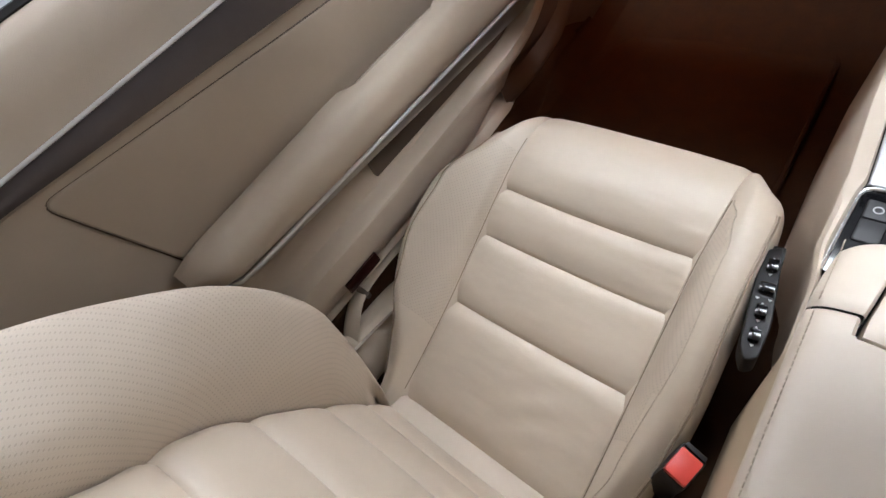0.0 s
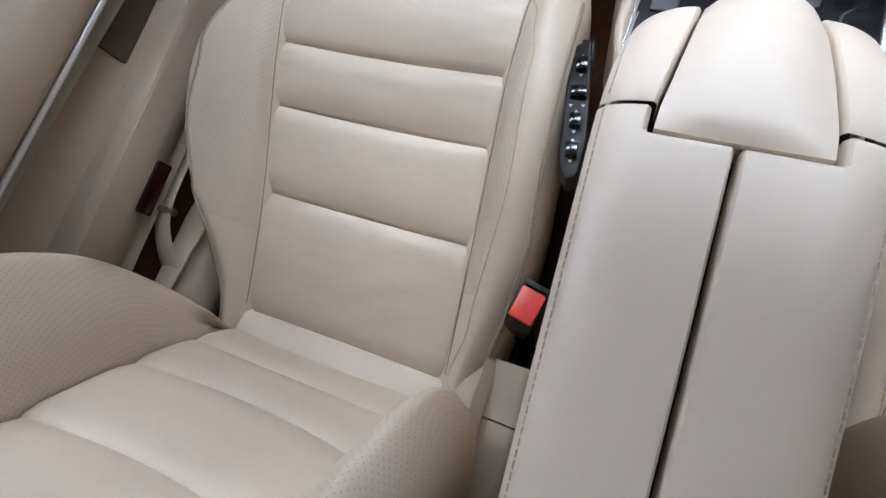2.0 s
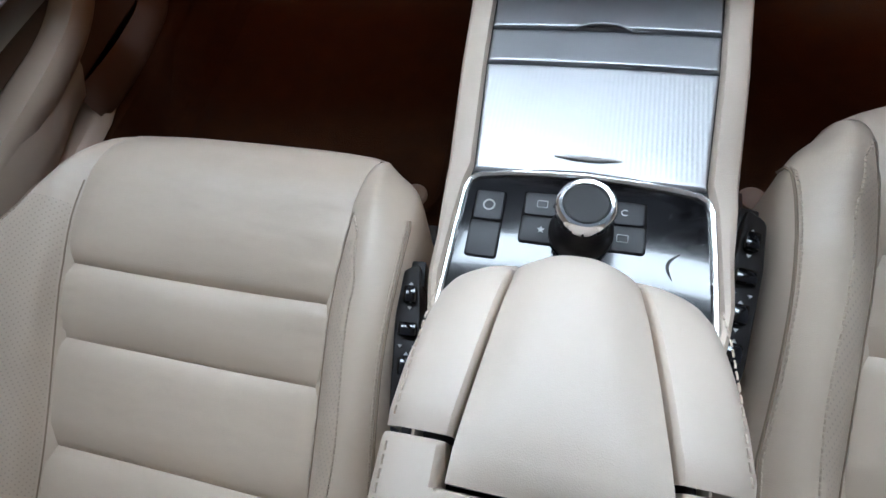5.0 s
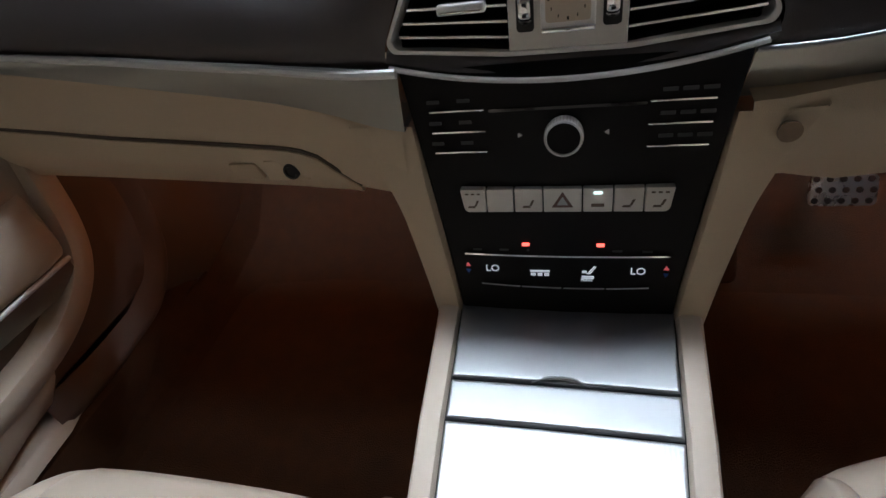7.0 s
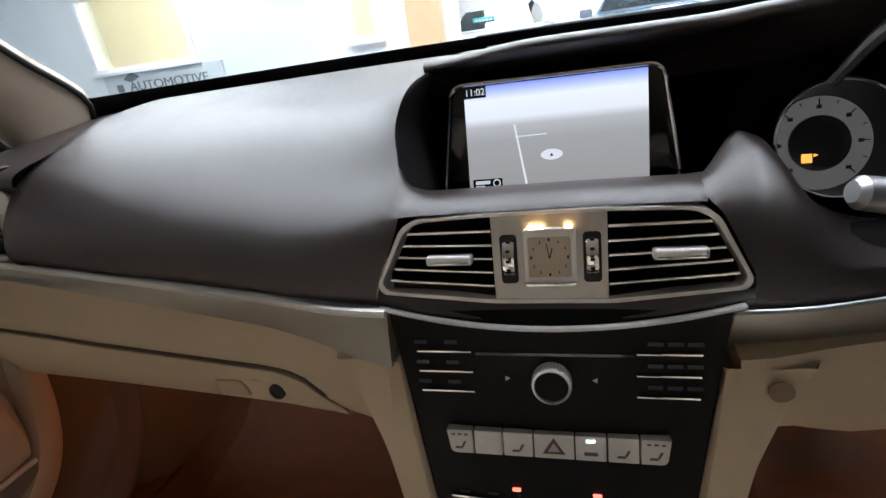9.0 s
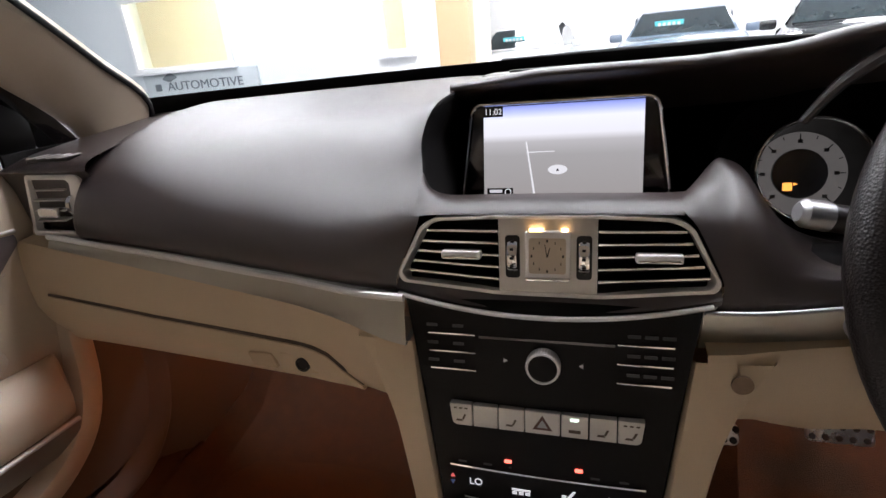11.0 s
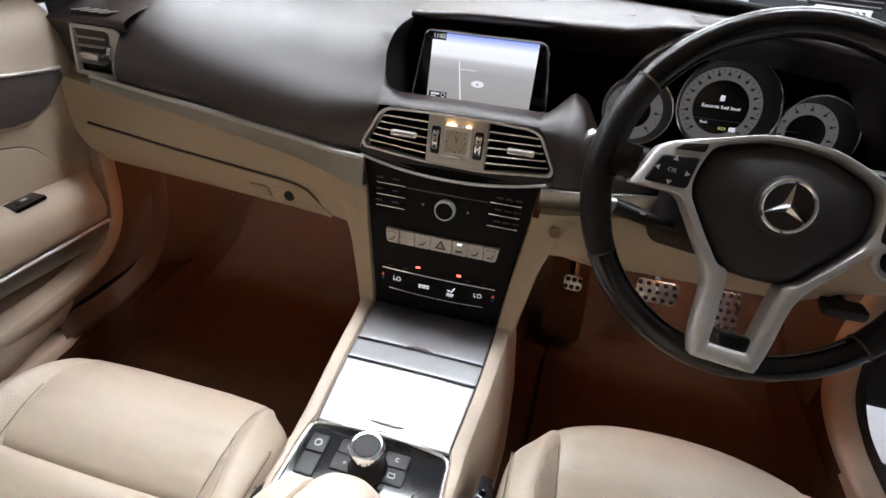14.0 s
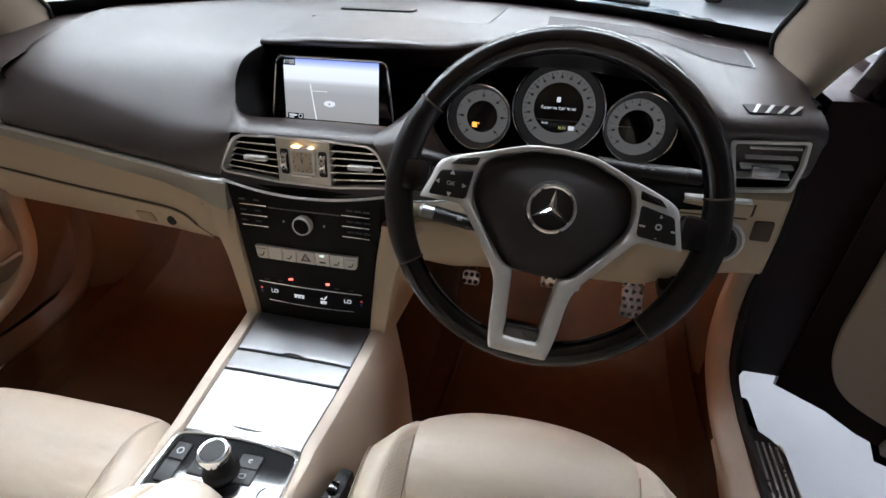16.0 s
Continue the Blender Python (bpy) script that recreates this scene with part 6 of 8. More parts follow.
# gap lines round the keys
for x0, x1, y0, y1 in ((-0.0770, -0.0540, -0.3162, -0.2618), (-0.0413, -0.0110, -0.3008, -0.2592), (0.0130, 0.0441, -0.2998, -0.2597)):
    part("key_gap", prism(B(), rounded(x0, y0, x1, y1, 0.003), CZ - 0.003, CZ - 0.0008, Matrix.Identity(4)), M_DASHB, cp)
part("finger_mark", tube(B(), spline([(0.0663, -0.2949, CZ - 0.0010), (0.0597, -0.3010, CZ - 0.0010), (0.0585, -0.3075, CZ - 0.0010), (0.0615, -0.3150, CZ - 0.0010)], 12), [0.0002 + 0.0009 * math.sin(math.pi * k / 11) for k in range(12)], 6, flat=0.3), M_DIM, cp, "faint crescent mark on the gloss panel")
KN = Matrix.Translation((0.0008, -0.2888, CZ)) @ Matrix.Diagonal((1.02, 1.02, 0.95, 1))
kb = part("controller_knob", lathe(B(), [(0.0215, 0.0), (0.0215, 0.004), (0.0190, 0.007), (0.0172, 0.012), (0.0166, 0.026), (0.0170, 0.034)], KN, 48), M_BLACK, con, "black rotary controller with a knurled chrome ring")
part("knob_ring", lathe(B(), [(0.0170, 0.032), (0.0184, 0.0335), (0.0190, 0.0390), (0.0182, 0.0430), (0.0165, 0.0448), (0.0146, 0.0446), (0.0138, 0.0434)], KN, 48), M_CHROME, kb, "knurled chrome ring")
for k in range(16):
    a = 2 * math.pi * k / 16
    part("knurl", box(B(), (0.0188 * math.cos(a), 0.0188 * math.sin(a), 0.0362), (0.0014, 0.0014, 0.004), 0.0004, KN), M_BLACK, kb)
part("knob_top", lathe(B(), [(0.0139, 0.0430), (0.0130, 0.0441), (0.0, 0.0446)], KN, 40), M_BLACK, kb)

# ---- armrest ----
arm = thing("armrest", (0, -0.6, 0.44), "stitched beige leather armrest with two split lids and a front saddle", "armrest")


def arm_w(y):
    """Taper of the armrest towards its rear."""
    return 1.0 - 0.50 * max(0.0, min(0.30, -y - 0.45))


def arm_c(x):
    return 0.010 * max(0.0, (abs(x) - 0.045) / 0.036) ** 2


def arm_z(y):
    return table(-y, [(0.322, 0.446), (0.328, 0.466), (0.340, 0.481), (0.365, 0.497), (0.40, 0.511), (0.435, 0.521), (0.47, 0.526), (0.60, 0.529), (0.9, 0.529)])


for s in (-1, 1):
    # lid, notched at its inner front corner where the saddle comes in
    cols = []
    for x in (0.0022, 0.0022, 0.0026, 0.0032, 0.0042, 0.0065, 0.010, 0.020, 0.032, 0.043, 0.0485, 0.0505, 0.0512, 0.0524, 0.0528, 0.0535, 0.0550, 0.0575, 0.060, 0.065, 0.070, 0.075, 0.079, 0.082, 0.0842, 0.0855, 0.0855):
        front = -0.4640 if x < 0.052 else -0.4440
        col = []
        for k, ya in enumerate((-0.444, -0.444, -0.4445, -0.4455, -0.447, -0.450, -0.457, -0.4635, -0.4640, -0.4645, -0.4655, -0.467, -0.470, -0.479, -0.489, -0.514, -0.55, -0.60, -0.66, -0.72, -0.78, -0.84, -0.90)):
            y = min(ya, front)
            d = front - y
            z = arm_z(y) - 0.0045 * max(0, 1 - d / 0.0035) ** 2 - 0.0045 * max(0, 1 - (x - 0.0022) / 0.0028) ** 2 - 0.0055 * max(0, 1 - (0.0855 - x) / 0.012) ** 2.2 - arm_c(x)
            if x > 0.052 and y > -0.4642:
                z -= 0.0045 * max(0, 1 - (x - 0.0524) / 0.0032) ** 2
            if ya > front + 0.0001 or k == 0:
                z -= 0.025
            col.append((s * x * (arm_w(y) if x > 0.02 else 1.0), y, z))
        cols.append(col)
    cols[0] = [(p[0], p[1], p[2] - 0.022) for p in cols[0]]
    cols[-1] = [(p[0], p[1], p[2] - 0.022) for p in cols[-1]]
    part("lid", loft(B(), cols), M_ARM, arm, "beige leather armrest lid")
    # side cheek of the front part
    rings = []
    for k in range(14):
        q = k / 13
        y = lerp(-0.326, -0.4412, q)
        z = arm_z(y) - (0.012 * max(0, 1 - q / 0.12) ** 2) - 0.004 * max(0, 1 - (1 - q) / 0.06) ** 2
        xi = lerp(0.0370, 0.0500, q)
        xo = lerp(0.0790, 0.0855, min(1, q * 1.5))
        yy = y
        ring = [(s * xi, y, z - 0.03)]
        for u in (0.0, 0.012, 0.03, 0.06, 0.12, 0.25, 0.40, 0.55, 0.66, 0.76, 0.84, 0.91, 0.96, 1.0):
            x = lerp(xi, xo, u)
            fall = 0.010 * max(0.0, (x * 0.0855 / xo - 0.045) / 0.036) ** 2 + 0.0045 * max(0, 1 - (x - xi) / 0.0028) ** 2 + 0.0055 * max(0, 1 - (xo - x) / 0.012) ** 2.2
            ring.append((s * x, y - 0.012 * (1 - q) * u ** 2, z - fall))
        rings.append(ring + [(s * xo, y - 0.012 * (1 - q), z - 0.05)])
    rings = [[(p[0], p[1] + 0.004, min(p[2], 0.445)) for p in rings[0]]] + rings
    part("front_pad", loft(B(), rings), M_ARM, arm, "beige leather front pad")
    part("side_panel", loft(B(), [[(s * 0.0835 * arm_w(y), y, 0.507), (s * 0.0845 * arm_w(y), y, 0.47), (s * 0.092 * arm_w(y), y, 0.30), (s * 0.098 * arm_w(y), y, 0.14)] for y in (-0.46, -0.52, -0.60, -0.70, -0.80, -0.90)]), M_BEIGE, arm)
    # stitched seam
    for y0, y1 in ((-0.345, -0.439), (-0.449, -0.895)):
        n = int((y0 - y1) / 0.0062)
        bm = B()
        for k in range(n):
            y = y0 - 0.0062 * k
            p = Vector((s * 0.0808 * arm_w(y), y, arm_z(y) - 0.0110))
            d = (Vector((s * 0.0808 * arm_w(y - 0.0043), y - 0.0043, arm_z(y - 0.0043) - 0.0110)) - p)
            tube(bm, [p, p + d * 0.5 + Vector((0, 0, 0.0006)), p + d], 0.0006, 5)
        st = part("stitching", bm, M_STITCH, arm, "pale thread stitching")
        tagged(st, kind="stuff")
# saddle
rings = []
for k in range(20):
    q = k / 19
    y = lerp(-0.3185, -0.4612, q)
    w = lerp(0.034, 0.0480, min(1, q * 1.1)) * (1 - 0.55 * max(0, 1 - q / 0.10) ** 2)
    zc = arm_z(y) + lerp(0.026, 0.002, min(1, q / 0.95) ** 0.8) - 0.020 * max(0, 1 - q / 0.06) ** 2 - 0.006 * max(0, 1 - (1 - q) / 0.035) ** 2
    zs = arm_z(y) - 0.003
    row = []
    for j in range(17):
        u = -1 + 2 * j / 16
        z = zs + (zc - zs) * (1 - abs(u) ** 2.6)
        row.append((w * u, y, z))
    row = [(-w, y, zs - 0.03)] + row + [(w, y, zs - 0.03)]
    rings.append(row)
rings = [[(p[0] * 0.9, p[1] + 0.002, min(p[2], 0.442)) for p in rings[0]]] + rings + [[(p[0], p[1] - 0.001, p[2] - 0.025) for p in rings[-1]]]
part("saddle", loft(B(), rings), M_ARM, arm, "beige leather saddle between the front pads")
part("inner_box", box(B(), (0, -0.685, 0.455), (0.150, 0.41, 0.06)), M_BLACK, arm)
part("inner_floor", box(B(), (0, -0.40, 0.437), (0.150, 0.12, 0.02)), M_BLACK, arm)

# ---- seats ----


def seat(s, dy, dz, pod_dy, pod_dz, bow):
    """A front seat; s: side of the cabin. The console side is at the smaller distance from the middle."""
    X = lambda a: s * a                       # distance from the cabin's middle to the world
    CX = 0.346 + (0.013 if bow else 0.0)
    st = thing("front_seat", (X(CX), -0.45 + dy, FLOOR), "cream leather front seat with pleated panels and side bolsters", "seat", group="front seats")
    P = lambda a, y, z: (X(a), y + dy, z + dz)

    def nosed(a, y):                          # how far the front edge falls back towards its corners
        return bow * (a / 0.19) ** 2 * max(0.0, 1 - (-y - 0.17) / 0.16)

    def mid_z(y):
        return table(-y, [(0.175, 0.322), (0.181, 0.338), (0.190, 0.351), (0.205, 0.364), (0.225, 0.372), (0.25, 0.3755), (0.30, 0.368), (0.347, 0.353), (0.416, 0.320), (0.513, 0.272), (0.62, 0.229), (0.665, 0.214), (0.74, 0.195)])

    def ins(y):                               # half width of the pleated middle
        return table(-y, [(0.19, 0.150), (0.30, 0.147), (0.347, 0.1445), (0.52, 0.1445), (0.67, 0.1465)])

    def corner(a, y):
        return (0.034 if bow else 0.012) * (max(0.0, abs(a) - 0.06) / 0.12) ** 2 * max(0.0, 1 - (-y - 0.178) / 0.09) ** 2

    # body of the cushion, with both bolsters
    rings = []
    ysq = [-0.178, -0.183, -0.193, -0.212, -0.24, -0.27, -0.31, -0.36, -0.42, -0.48, -0.54, -0.60, -0.655, -0.70, -0.73]
    for y in ysq:
        m, h = mid_z(y), ins(y)
        g = smooth(-y, [(0.19, 0.0), (0.27, 0.35), (0.42, 1.0), (0.56, 0.95), (0.68, 0.35), (0.73, 0.1)])
        ow = smooth(-y, [(0.178, 0.150), (0.195, 0.176), (0.22, 0.192), (0.27, 0.212), (0.30, 0.222), (0.38, 0.262), (0.46, 0.272), (0.54, 0.25), (0.60, 0.215), (0.66, 0.196), (0.73, 0.19)])
        cw = table(-y, [(0.178, 0.150), (0.19, 0.172), (0.205, 0.188), (0.23, 0.202), (0.27, 0.211), (0.36, 0.216), (0.50, 0.222), (0.58, 0.214), (0.66, 0.196), (0.73, 0.19)])
        top = m + 0.006 + 0.036 * g
        base = m - 0.012
        ring = []
        for sgn, w in ((1, ow), (-1, cw)):
            if bow and sgn < 0:
                w -= 0.009 * smooth(-y, [(0.19, 1.0), (0.34, 0.0)])
            w = max(w, h + 0.003)
            e = min(1.0, (w - h) / 0.062)
            nose = smooth(-y, [(0.19, 1.0), (0.34, 0.0)])
            k = [(w - 0.012 * e, 0.17), (w - 0.004 * e, m - 0.10), (w, m - 0.045 + 0.02 * g), (w - 0.003 * e, m - 0.012 + 0.026 * g - 0.004 * (1 - e) - 0.014 * nose), (w - 0.016 * e, top - 0.007 - 0.004 * (1 - e) - 0.016 * nose), (w - 0.034 * e, top - 0.006 * (1 - e) - 0.006 * nose), (h + 0.018 * e, m + 0.006 * e + 0.022 * g), (h + 0.005 * e, m + 0.003 * e + 0.004 * g), (h - 0.004, m - 0.003), (h - 0.016, m - 0.011)]
            pts = spline([(CX + sgn * a, y, b) for a, b in k], 26)
            ring.append(pts if sgn < 0 else pts[::-1])
        full = ring[1] + ring[0]
        cr = 0.009 * max(0.0, 1 - (-y - 0.178) / 0.12)
        rings.append([P(p[0], p[1] - nosed(p[0] - CX, y) + cr * max(0.0, 1 - ((p[0] - CX) / 0.19) ** 2), p[2] - (corner(p[0] - CX, y) if p[2] > m - 0.06 else 0.0)) for p in full])
    cols = [spline([r[i] for r in rings], 44) for i in range(len(rings[0]))]
    rings = [[c[k] for c in cols] for k in range(44)]
    r0 = rings[0]
    rings = [[(p[0], p[1] - 0.004, min(p[2], 0.26 + dz)) for p in r0]] + rings
    cu = part("cushion", loft(B(), rings), M_LEATHER, st, "cream leather seat cushion with raised bolsters")
    cu.data.materials.append(M_PERF)
    for f in cu.data.polygons:
        c = f.center
        a, y = abs(abs(c.x) - CX), c.y - dy
        lim = smooth(-y, [(0.262, 0.004), (0.29, 0.016), (0.34, 0.028), (0.45, 0.034), (0.60, 0.022), (0.66, 0.006)]) if abs(c.x) < CX else smooth(-y, [(0.27, 0.050), (0.30, 0.058), (0.38, 0.097), (0.46, 0.107), (0.54, 0.085), (0.60, 0.050), (0.66, 0.03)])
        if ins(y) + 0.004 < a < ins(y) + lim - 0.003 and -0.56 < y < -0.285 and c.z - dz > mid_z(y) - 0.004:
            f.material_index = 1

    # pleated panels of the cushion
    seams = [-0.181, -0.3438, -0.4125, -0.513, -0.668]
    for a, b in zip(seams, seams[1:]):
        rows = []
        n = 16
        for k in range(n + 1):
            q = k / n
            y = lerp(a, b, q)
            row = []
            for j in range(29):
                u = -1 + 2 * j / 28
                h = ins(y) - 0.001
                dl = abs(b - a)
                e = min(q, 1 - q) * dl
                if a > -0.21:
                    e = (1 - q) * dl
                pil = 0.0075 * (1 - max(0, 1 - e / 0.030) ** 2.4) + 0.004 * math.sin(math.pi * q) * (1 - u * u)
                side = 0.0035 * max(0, 1 - (1 - abs(u)) * h / 0.010) ** 2
                dish = -0.006 * (1 - u * u)
                wr = 0.0
                if a > -0.21:
                    # pulled folds at the console-side corner
                    cv = (u * -1 - 0.9) / 0.16
                    wr = 0.0024 * math.sin(y * 420) * math.exp(-cv * cv) * math.exp(-((y + 0.30) / 0.035) ** 2)
                if a < -0.21:
                    wr = 0.0010 * math.sin(y * 640 + 3 * math.sin(y * 90)) * max(0.0, 1 - (1 - abs(u)) / 0.22) ** 1.5
                if b < -0.66:
                    wr += 0.0019 * math.sin((y * 0.9 + u * 0.09 + 0.05 * u * u) * 170) * math.exp(-((u + 0.35) / 0.35) ** 2) * math.exp(-((y + 0.585) / 0.05) ** 2)
                cr = 0.009 * max(0.0, 1 - (-y - 0.178) / 0.12) * (1 - (u * h / 0.19) ** 2)
                row.append(P(CX + u * h, y + cr - nosed(u * h, y), mid_z(y) + pil - side + dish - 0.0035 + wr - corner(u * h, y)))
            rows.append(row)
        lowr = lambda r, d: [(p[0], p[1], p[2] - d) for p in r]
        rows = [lowr(rows[0], 0.016)] + rows + ([lowr(rows[-1], 0.012)] if b > -0.6 else [[(p[0], p[1] - 0.03, p[2] - 0.03) for p in rows[-1]]])
        part("cushion_panel", loft(B(), rows), M_LEATHER, st, "cream leather pleat", angle=60)
    rows = [[P(CX + (-1 + 2 * j / 20) * 0.1470, y, z - 0.005 * (1 - (-1 + 2 * j / 20) ** 2)) for j in range(21)] for y, z in ((-0.655, 0.199), (-0.660, 0.2055), (-0.666, 0.2105), (-0.674, 0.2135), (-0.690, 0.2190), (-0.702, 0.2245), (-0.710, 0.2255), (-0.715, 0.216))]
    part("cushion_rear", loft(B(), rows), M_LEATHER, st, "cream leather strip behind the cushion", angle=60)

    # backrest; its own axis leans back
    BY, BZ, LEAN = -0.676, 0.205, radians(28)
    BH = [(0.02, 0.146), (0.1, 0.1400), (0.33, 0.139), (0.38, 0.131), (0.44, 0.108), (0.50, 0.092), (0.655, 0.080)]      # half width of the pleats
    LUM = [(0.0, -0.022), (0.03, -0.014), (0.10, 0.003), (0.18, 0.010), (0.29, 0.010), (0.34, 0.007), (0.44, -0.006)]     # bow of the back
    ay, az = -math.sin(LEAN), math.cos(LEAN)
    fy, fz = math.cos(LEAN), math.sin(LEAN)

    def BP(a, l, f):
        """a: across, l: up the backrest, f: forward of its middle surface."""
        return P(CX + a, BY + ay * l + fy * f, BZ + az * l + fz * f)

    rings = []
    for l in (0.045, 0.06, 0.08, 0.10, 0.15, 0.20, 0.27, 0.35, 0.43, 0.50, 0.56, 0.61, 0.64, 0.655):
        g = smooth(l, [(0.045, 0.10), (0.09, 0.35), (0.14, 0.80), (0.30, 1.0), (0.42, 0.9), (0.54, 0.45), (0.655, 0.05)])
        w = table(l, [(0.045, 0.172), (0.06, 0.190), (0.08, 0.206), (0.10, 0.218), (0.14, 0.230), (0.30, 0.235), (0.45, 0.232), (0.56, 0.215), (0.62, 0.19), (0.655, 0.15)])
        h = table(l, BH)
        th = 0.115 * smooth(l, [(0.0, 0.9), (0.3, 1.0), (0.60, 0.6), (0.655, 0.15)])
        f = table(l, [(0.045, 0.0), (0.06, 0.022), (0.08, 0.042), (0.10, 0.060), (0.14, 0.088), (0.18, 0.113), (0.23, 0.130), (0.30, 0.140), (0.36, 0.134), (0.42, 0.118), (0.50, 0.093), (0.60, 0.045), (0.655, 0.0)])
        lum = table(l, LUM)
        k = [(-0.004, -th), (w * 0.55, -th), (w - 0.03, -th * 0.9), (w - 0.004, -th * 0.45), (w, 0.0 + f * 0.25), (w - 0.006, f * 0.72), (w - 0.024, f * 0.98), (w - 0.045, f), (h + 0.014, lerp(lum, f, 0.5)), (h + 0.002, lum + 0.004), (h - 0.006, lum - 0.014), (-0.004, lum - 0.014)]
        pts = spline([(a, b, 0) for a, b in k], 46)
        right = [BP(p[0], l, p[1]) for p in pts]
        left = [BP(-p[0], l, p[1]) for p in pts]
        rings.append(right + left[::-1])
    cols = [spline([r[i] for r in rings], 40) for i in range(len(rings[0]))]
    rings = [[c[k] for c in cols] for k in range(40)]
    part("backrest", loft(B(), rings, cyclic=True, cap=True), M_PERF, st, "perforated cream leather backrest bolsters", angle=70)
    bs = [0.025, 0.100, 0.181, 0.291, 0.40, 0.51, 0.64]
    for a, b in zip(bs, bs[1:]):
        rows = []
        for k in range(13):
            q = k / 12
            l = lerp(a, b, q)
            row = []
            for j in range(25):
                u = -1 + 2 * j / 24
                h = table(l, BH) + 0.0005
                bow = -0.020 * u * u * smooth(l, [(0.0, 0.2), (0.15, 1.0), (0.6, 0.5)])
                e = min(q, 1 - q) * (b - a)
                pil = 0.0085 * (1 - max(0, 1 - e / 0.028) ** 2.4)
                side = 0.007 * max(0, 1 - (1 - abs(u)) * h / 0.012) ** 2
                lum = table(l, LUM)
                row.append(BP(u * h, l - 0.018 * (1 - u * u) * smooth(l, [(0.05, 0.0), (0.2, 1.0)]), 0.002 + pil - side + lum + 0.004 * u * u))
            rows.append(row)
        rows = [[(p[0], p[1] - 0.014, p[2]) for p in rows[0]]] + rows + [[(p[0], p[1] - 0.014, p[2]) for p in rows[-1]]]
        part("backrest_panel", loft(B(), rows), M_LEATHER, st, "cream leather pleat", angle=60)
    part("headrest", loft(B(), [[BP(a * (1 - 0.25 * max(0, (abs(t) - 0.7) / 0.3)), 0.73 + 0.085 * c * (1 - 0.1 * abs(t)), -0.055 + 0.05 * sn) for a, c, sn in [(t * 0.135, math.cos(q), math.sin(q)) for q in [2 * math.pi * j / 18 for j in range(18)]]] for t in (-1, -0.85, -0.5, 0, 0.5, 0.85, 1)], cyclic=True, cap=True), M_LEATHER, st)
    for a in (-0.055, 0.055):
        part("headrest_post", tube(B(), [BP(a, 0.60, -0.06), BP(a, 0.70, -0.055)], 0.007, 10), M_CHROME, st)

    # stitched seams along the bolsters: one on the crown, one along the outer edge, with piping under it
    tree = BVHTree.FromPolygons([v.co for v in cu.data.vertices], [list(p.vertices) for p in cu.data.polygons])
    for sgn in (-1, 1):
        for lane in ((0, 1, 2) if sgn < 0 else (1, 2)):
            line = []
            for k in range(90):
                y = lerp(-0.262, -0.66, k / 89)
                cwid = table(-y, [(0.19, 0.172), (0.23, 0.202), (0.27, 0.211), (0.36, 0.216), (0.50, 0.222), (0.58, 0.214), (0.66, 0.196)]) if sgn < 0 else smooth(-y, [(0.195, 0.176), (0.22, 0.192), (0.27, 0.212), (0.30, 0.222), (0.38, 0.262), (0.46, 0.272), (0.54, 0.25), (0.60, 0.215), (0.66, 0.196)])
                a = ins(y) + smooth(-y, [(0.262, 0.004), (0.29, 0.016), (0.34, 0.028), (0.45, 0.034), (0.60, 0.022), (0.66, 0.006)]) if lane == 0 else cwid - smooth(-y, [(0.26, 0.010), (0.4, 0.014 if sgn < 0 else 0.033), (0.66, 0.010)])
                if lane == 2:
                    a = ins(y) + 0.0015
                top = Vector(P(CX + sgn * a, y, 0.60))
                hp, hn, _, _ = tree.ray_cast(top, Vector((0, 0, -1)))
                if hp:
                    line.append(hp + hn * 0.0004)
            if lane == 2:
                part("seam", tube(B(), [p + Vector((0, 0, -0.0002)) for p in line], 0.0008, 5), M_SEAMB, st)
                continue
            bm = B()
            for p, q in zip(line, line[1:]):
                if (q - p).length < 0.012:
                    tube(bm, [p, lerp(p, q, 0.36) + Vector((0, 0, 0.0005)), lerp(p, q, 0.72)], 0.0009, 5)
            tagged(part("stitching", bm, M_STITCH, st, "pale thread stitching"), kind="stuff")
            if len(line) > 4:
                part("seam", tube(B(), [p + Vector((sgn * s * 0.0030, 0, -0.0008)) for p in line], 0.0013, 5), M_SEAMB, st)

    # base, runners and plastic shields
    part("base", box(B(), P(CX, -0.45, 0.165), (0.37, 0.40, 0.05), 0.015), M_BLACK, st)
    for a in (-0.17, 0.17):
        part("runner", box(B(), P(CX + a, -0.44, 0.148 - dz), (0.03, 0.56, 0.03), 0.004), M_BLACK, st)
    part("side_shield", loft(B(), [[P(CX + 0.235, y, 0.155), P(CX + 0.250, y, 0.185), P(CX + 0.252, y, z), P(CX + 0.238, y, z + 0.012)] for y, z in ((-0.26, 0.215), (-0.40, 0.235), (-0.55, 0.225), (-0.68, 0.245), (-0.76, 0.26))]), M_DOOR, st, "beige plastic side shield")
    part("side_shield", loft(B(), [[P(CX - 0.195, y, 0.15), P(CX - 0.205, y, 0.175), P(CX - 0.208, y, z), P(CX - 0.195, y, z + 0.012)] for y, z in ((-0.56, 0.21), (-0.62, 0.235), (-0.70, 0.25), (-0.80, 0.26))]), M_DOOR, st, "beige plastic side shield")

    if s < 0:
        def shield(y0, y1):
            rows = []
            for k in range(9):
                y = lerp(y0, y1, k / 8)
                o = 0.010 * math.sin(math.pi * min(1.0, max(0.0, (-y - 0.56) / 0.30)))
                rows.append([(-0.190, y, 0.222), (-0.170, y, 0.236), (-0.150, y, 0.240), (-0.128 + o, y, 0.238), (-0.117 + o, y, 0.243), (-0.111 + o, y, 0.244), (-0.106 + o, y, 0.238), (-0.103 + o, y, 0.20), (-0.103 + o, y, 0.15)])
            return loft(B(), rows)
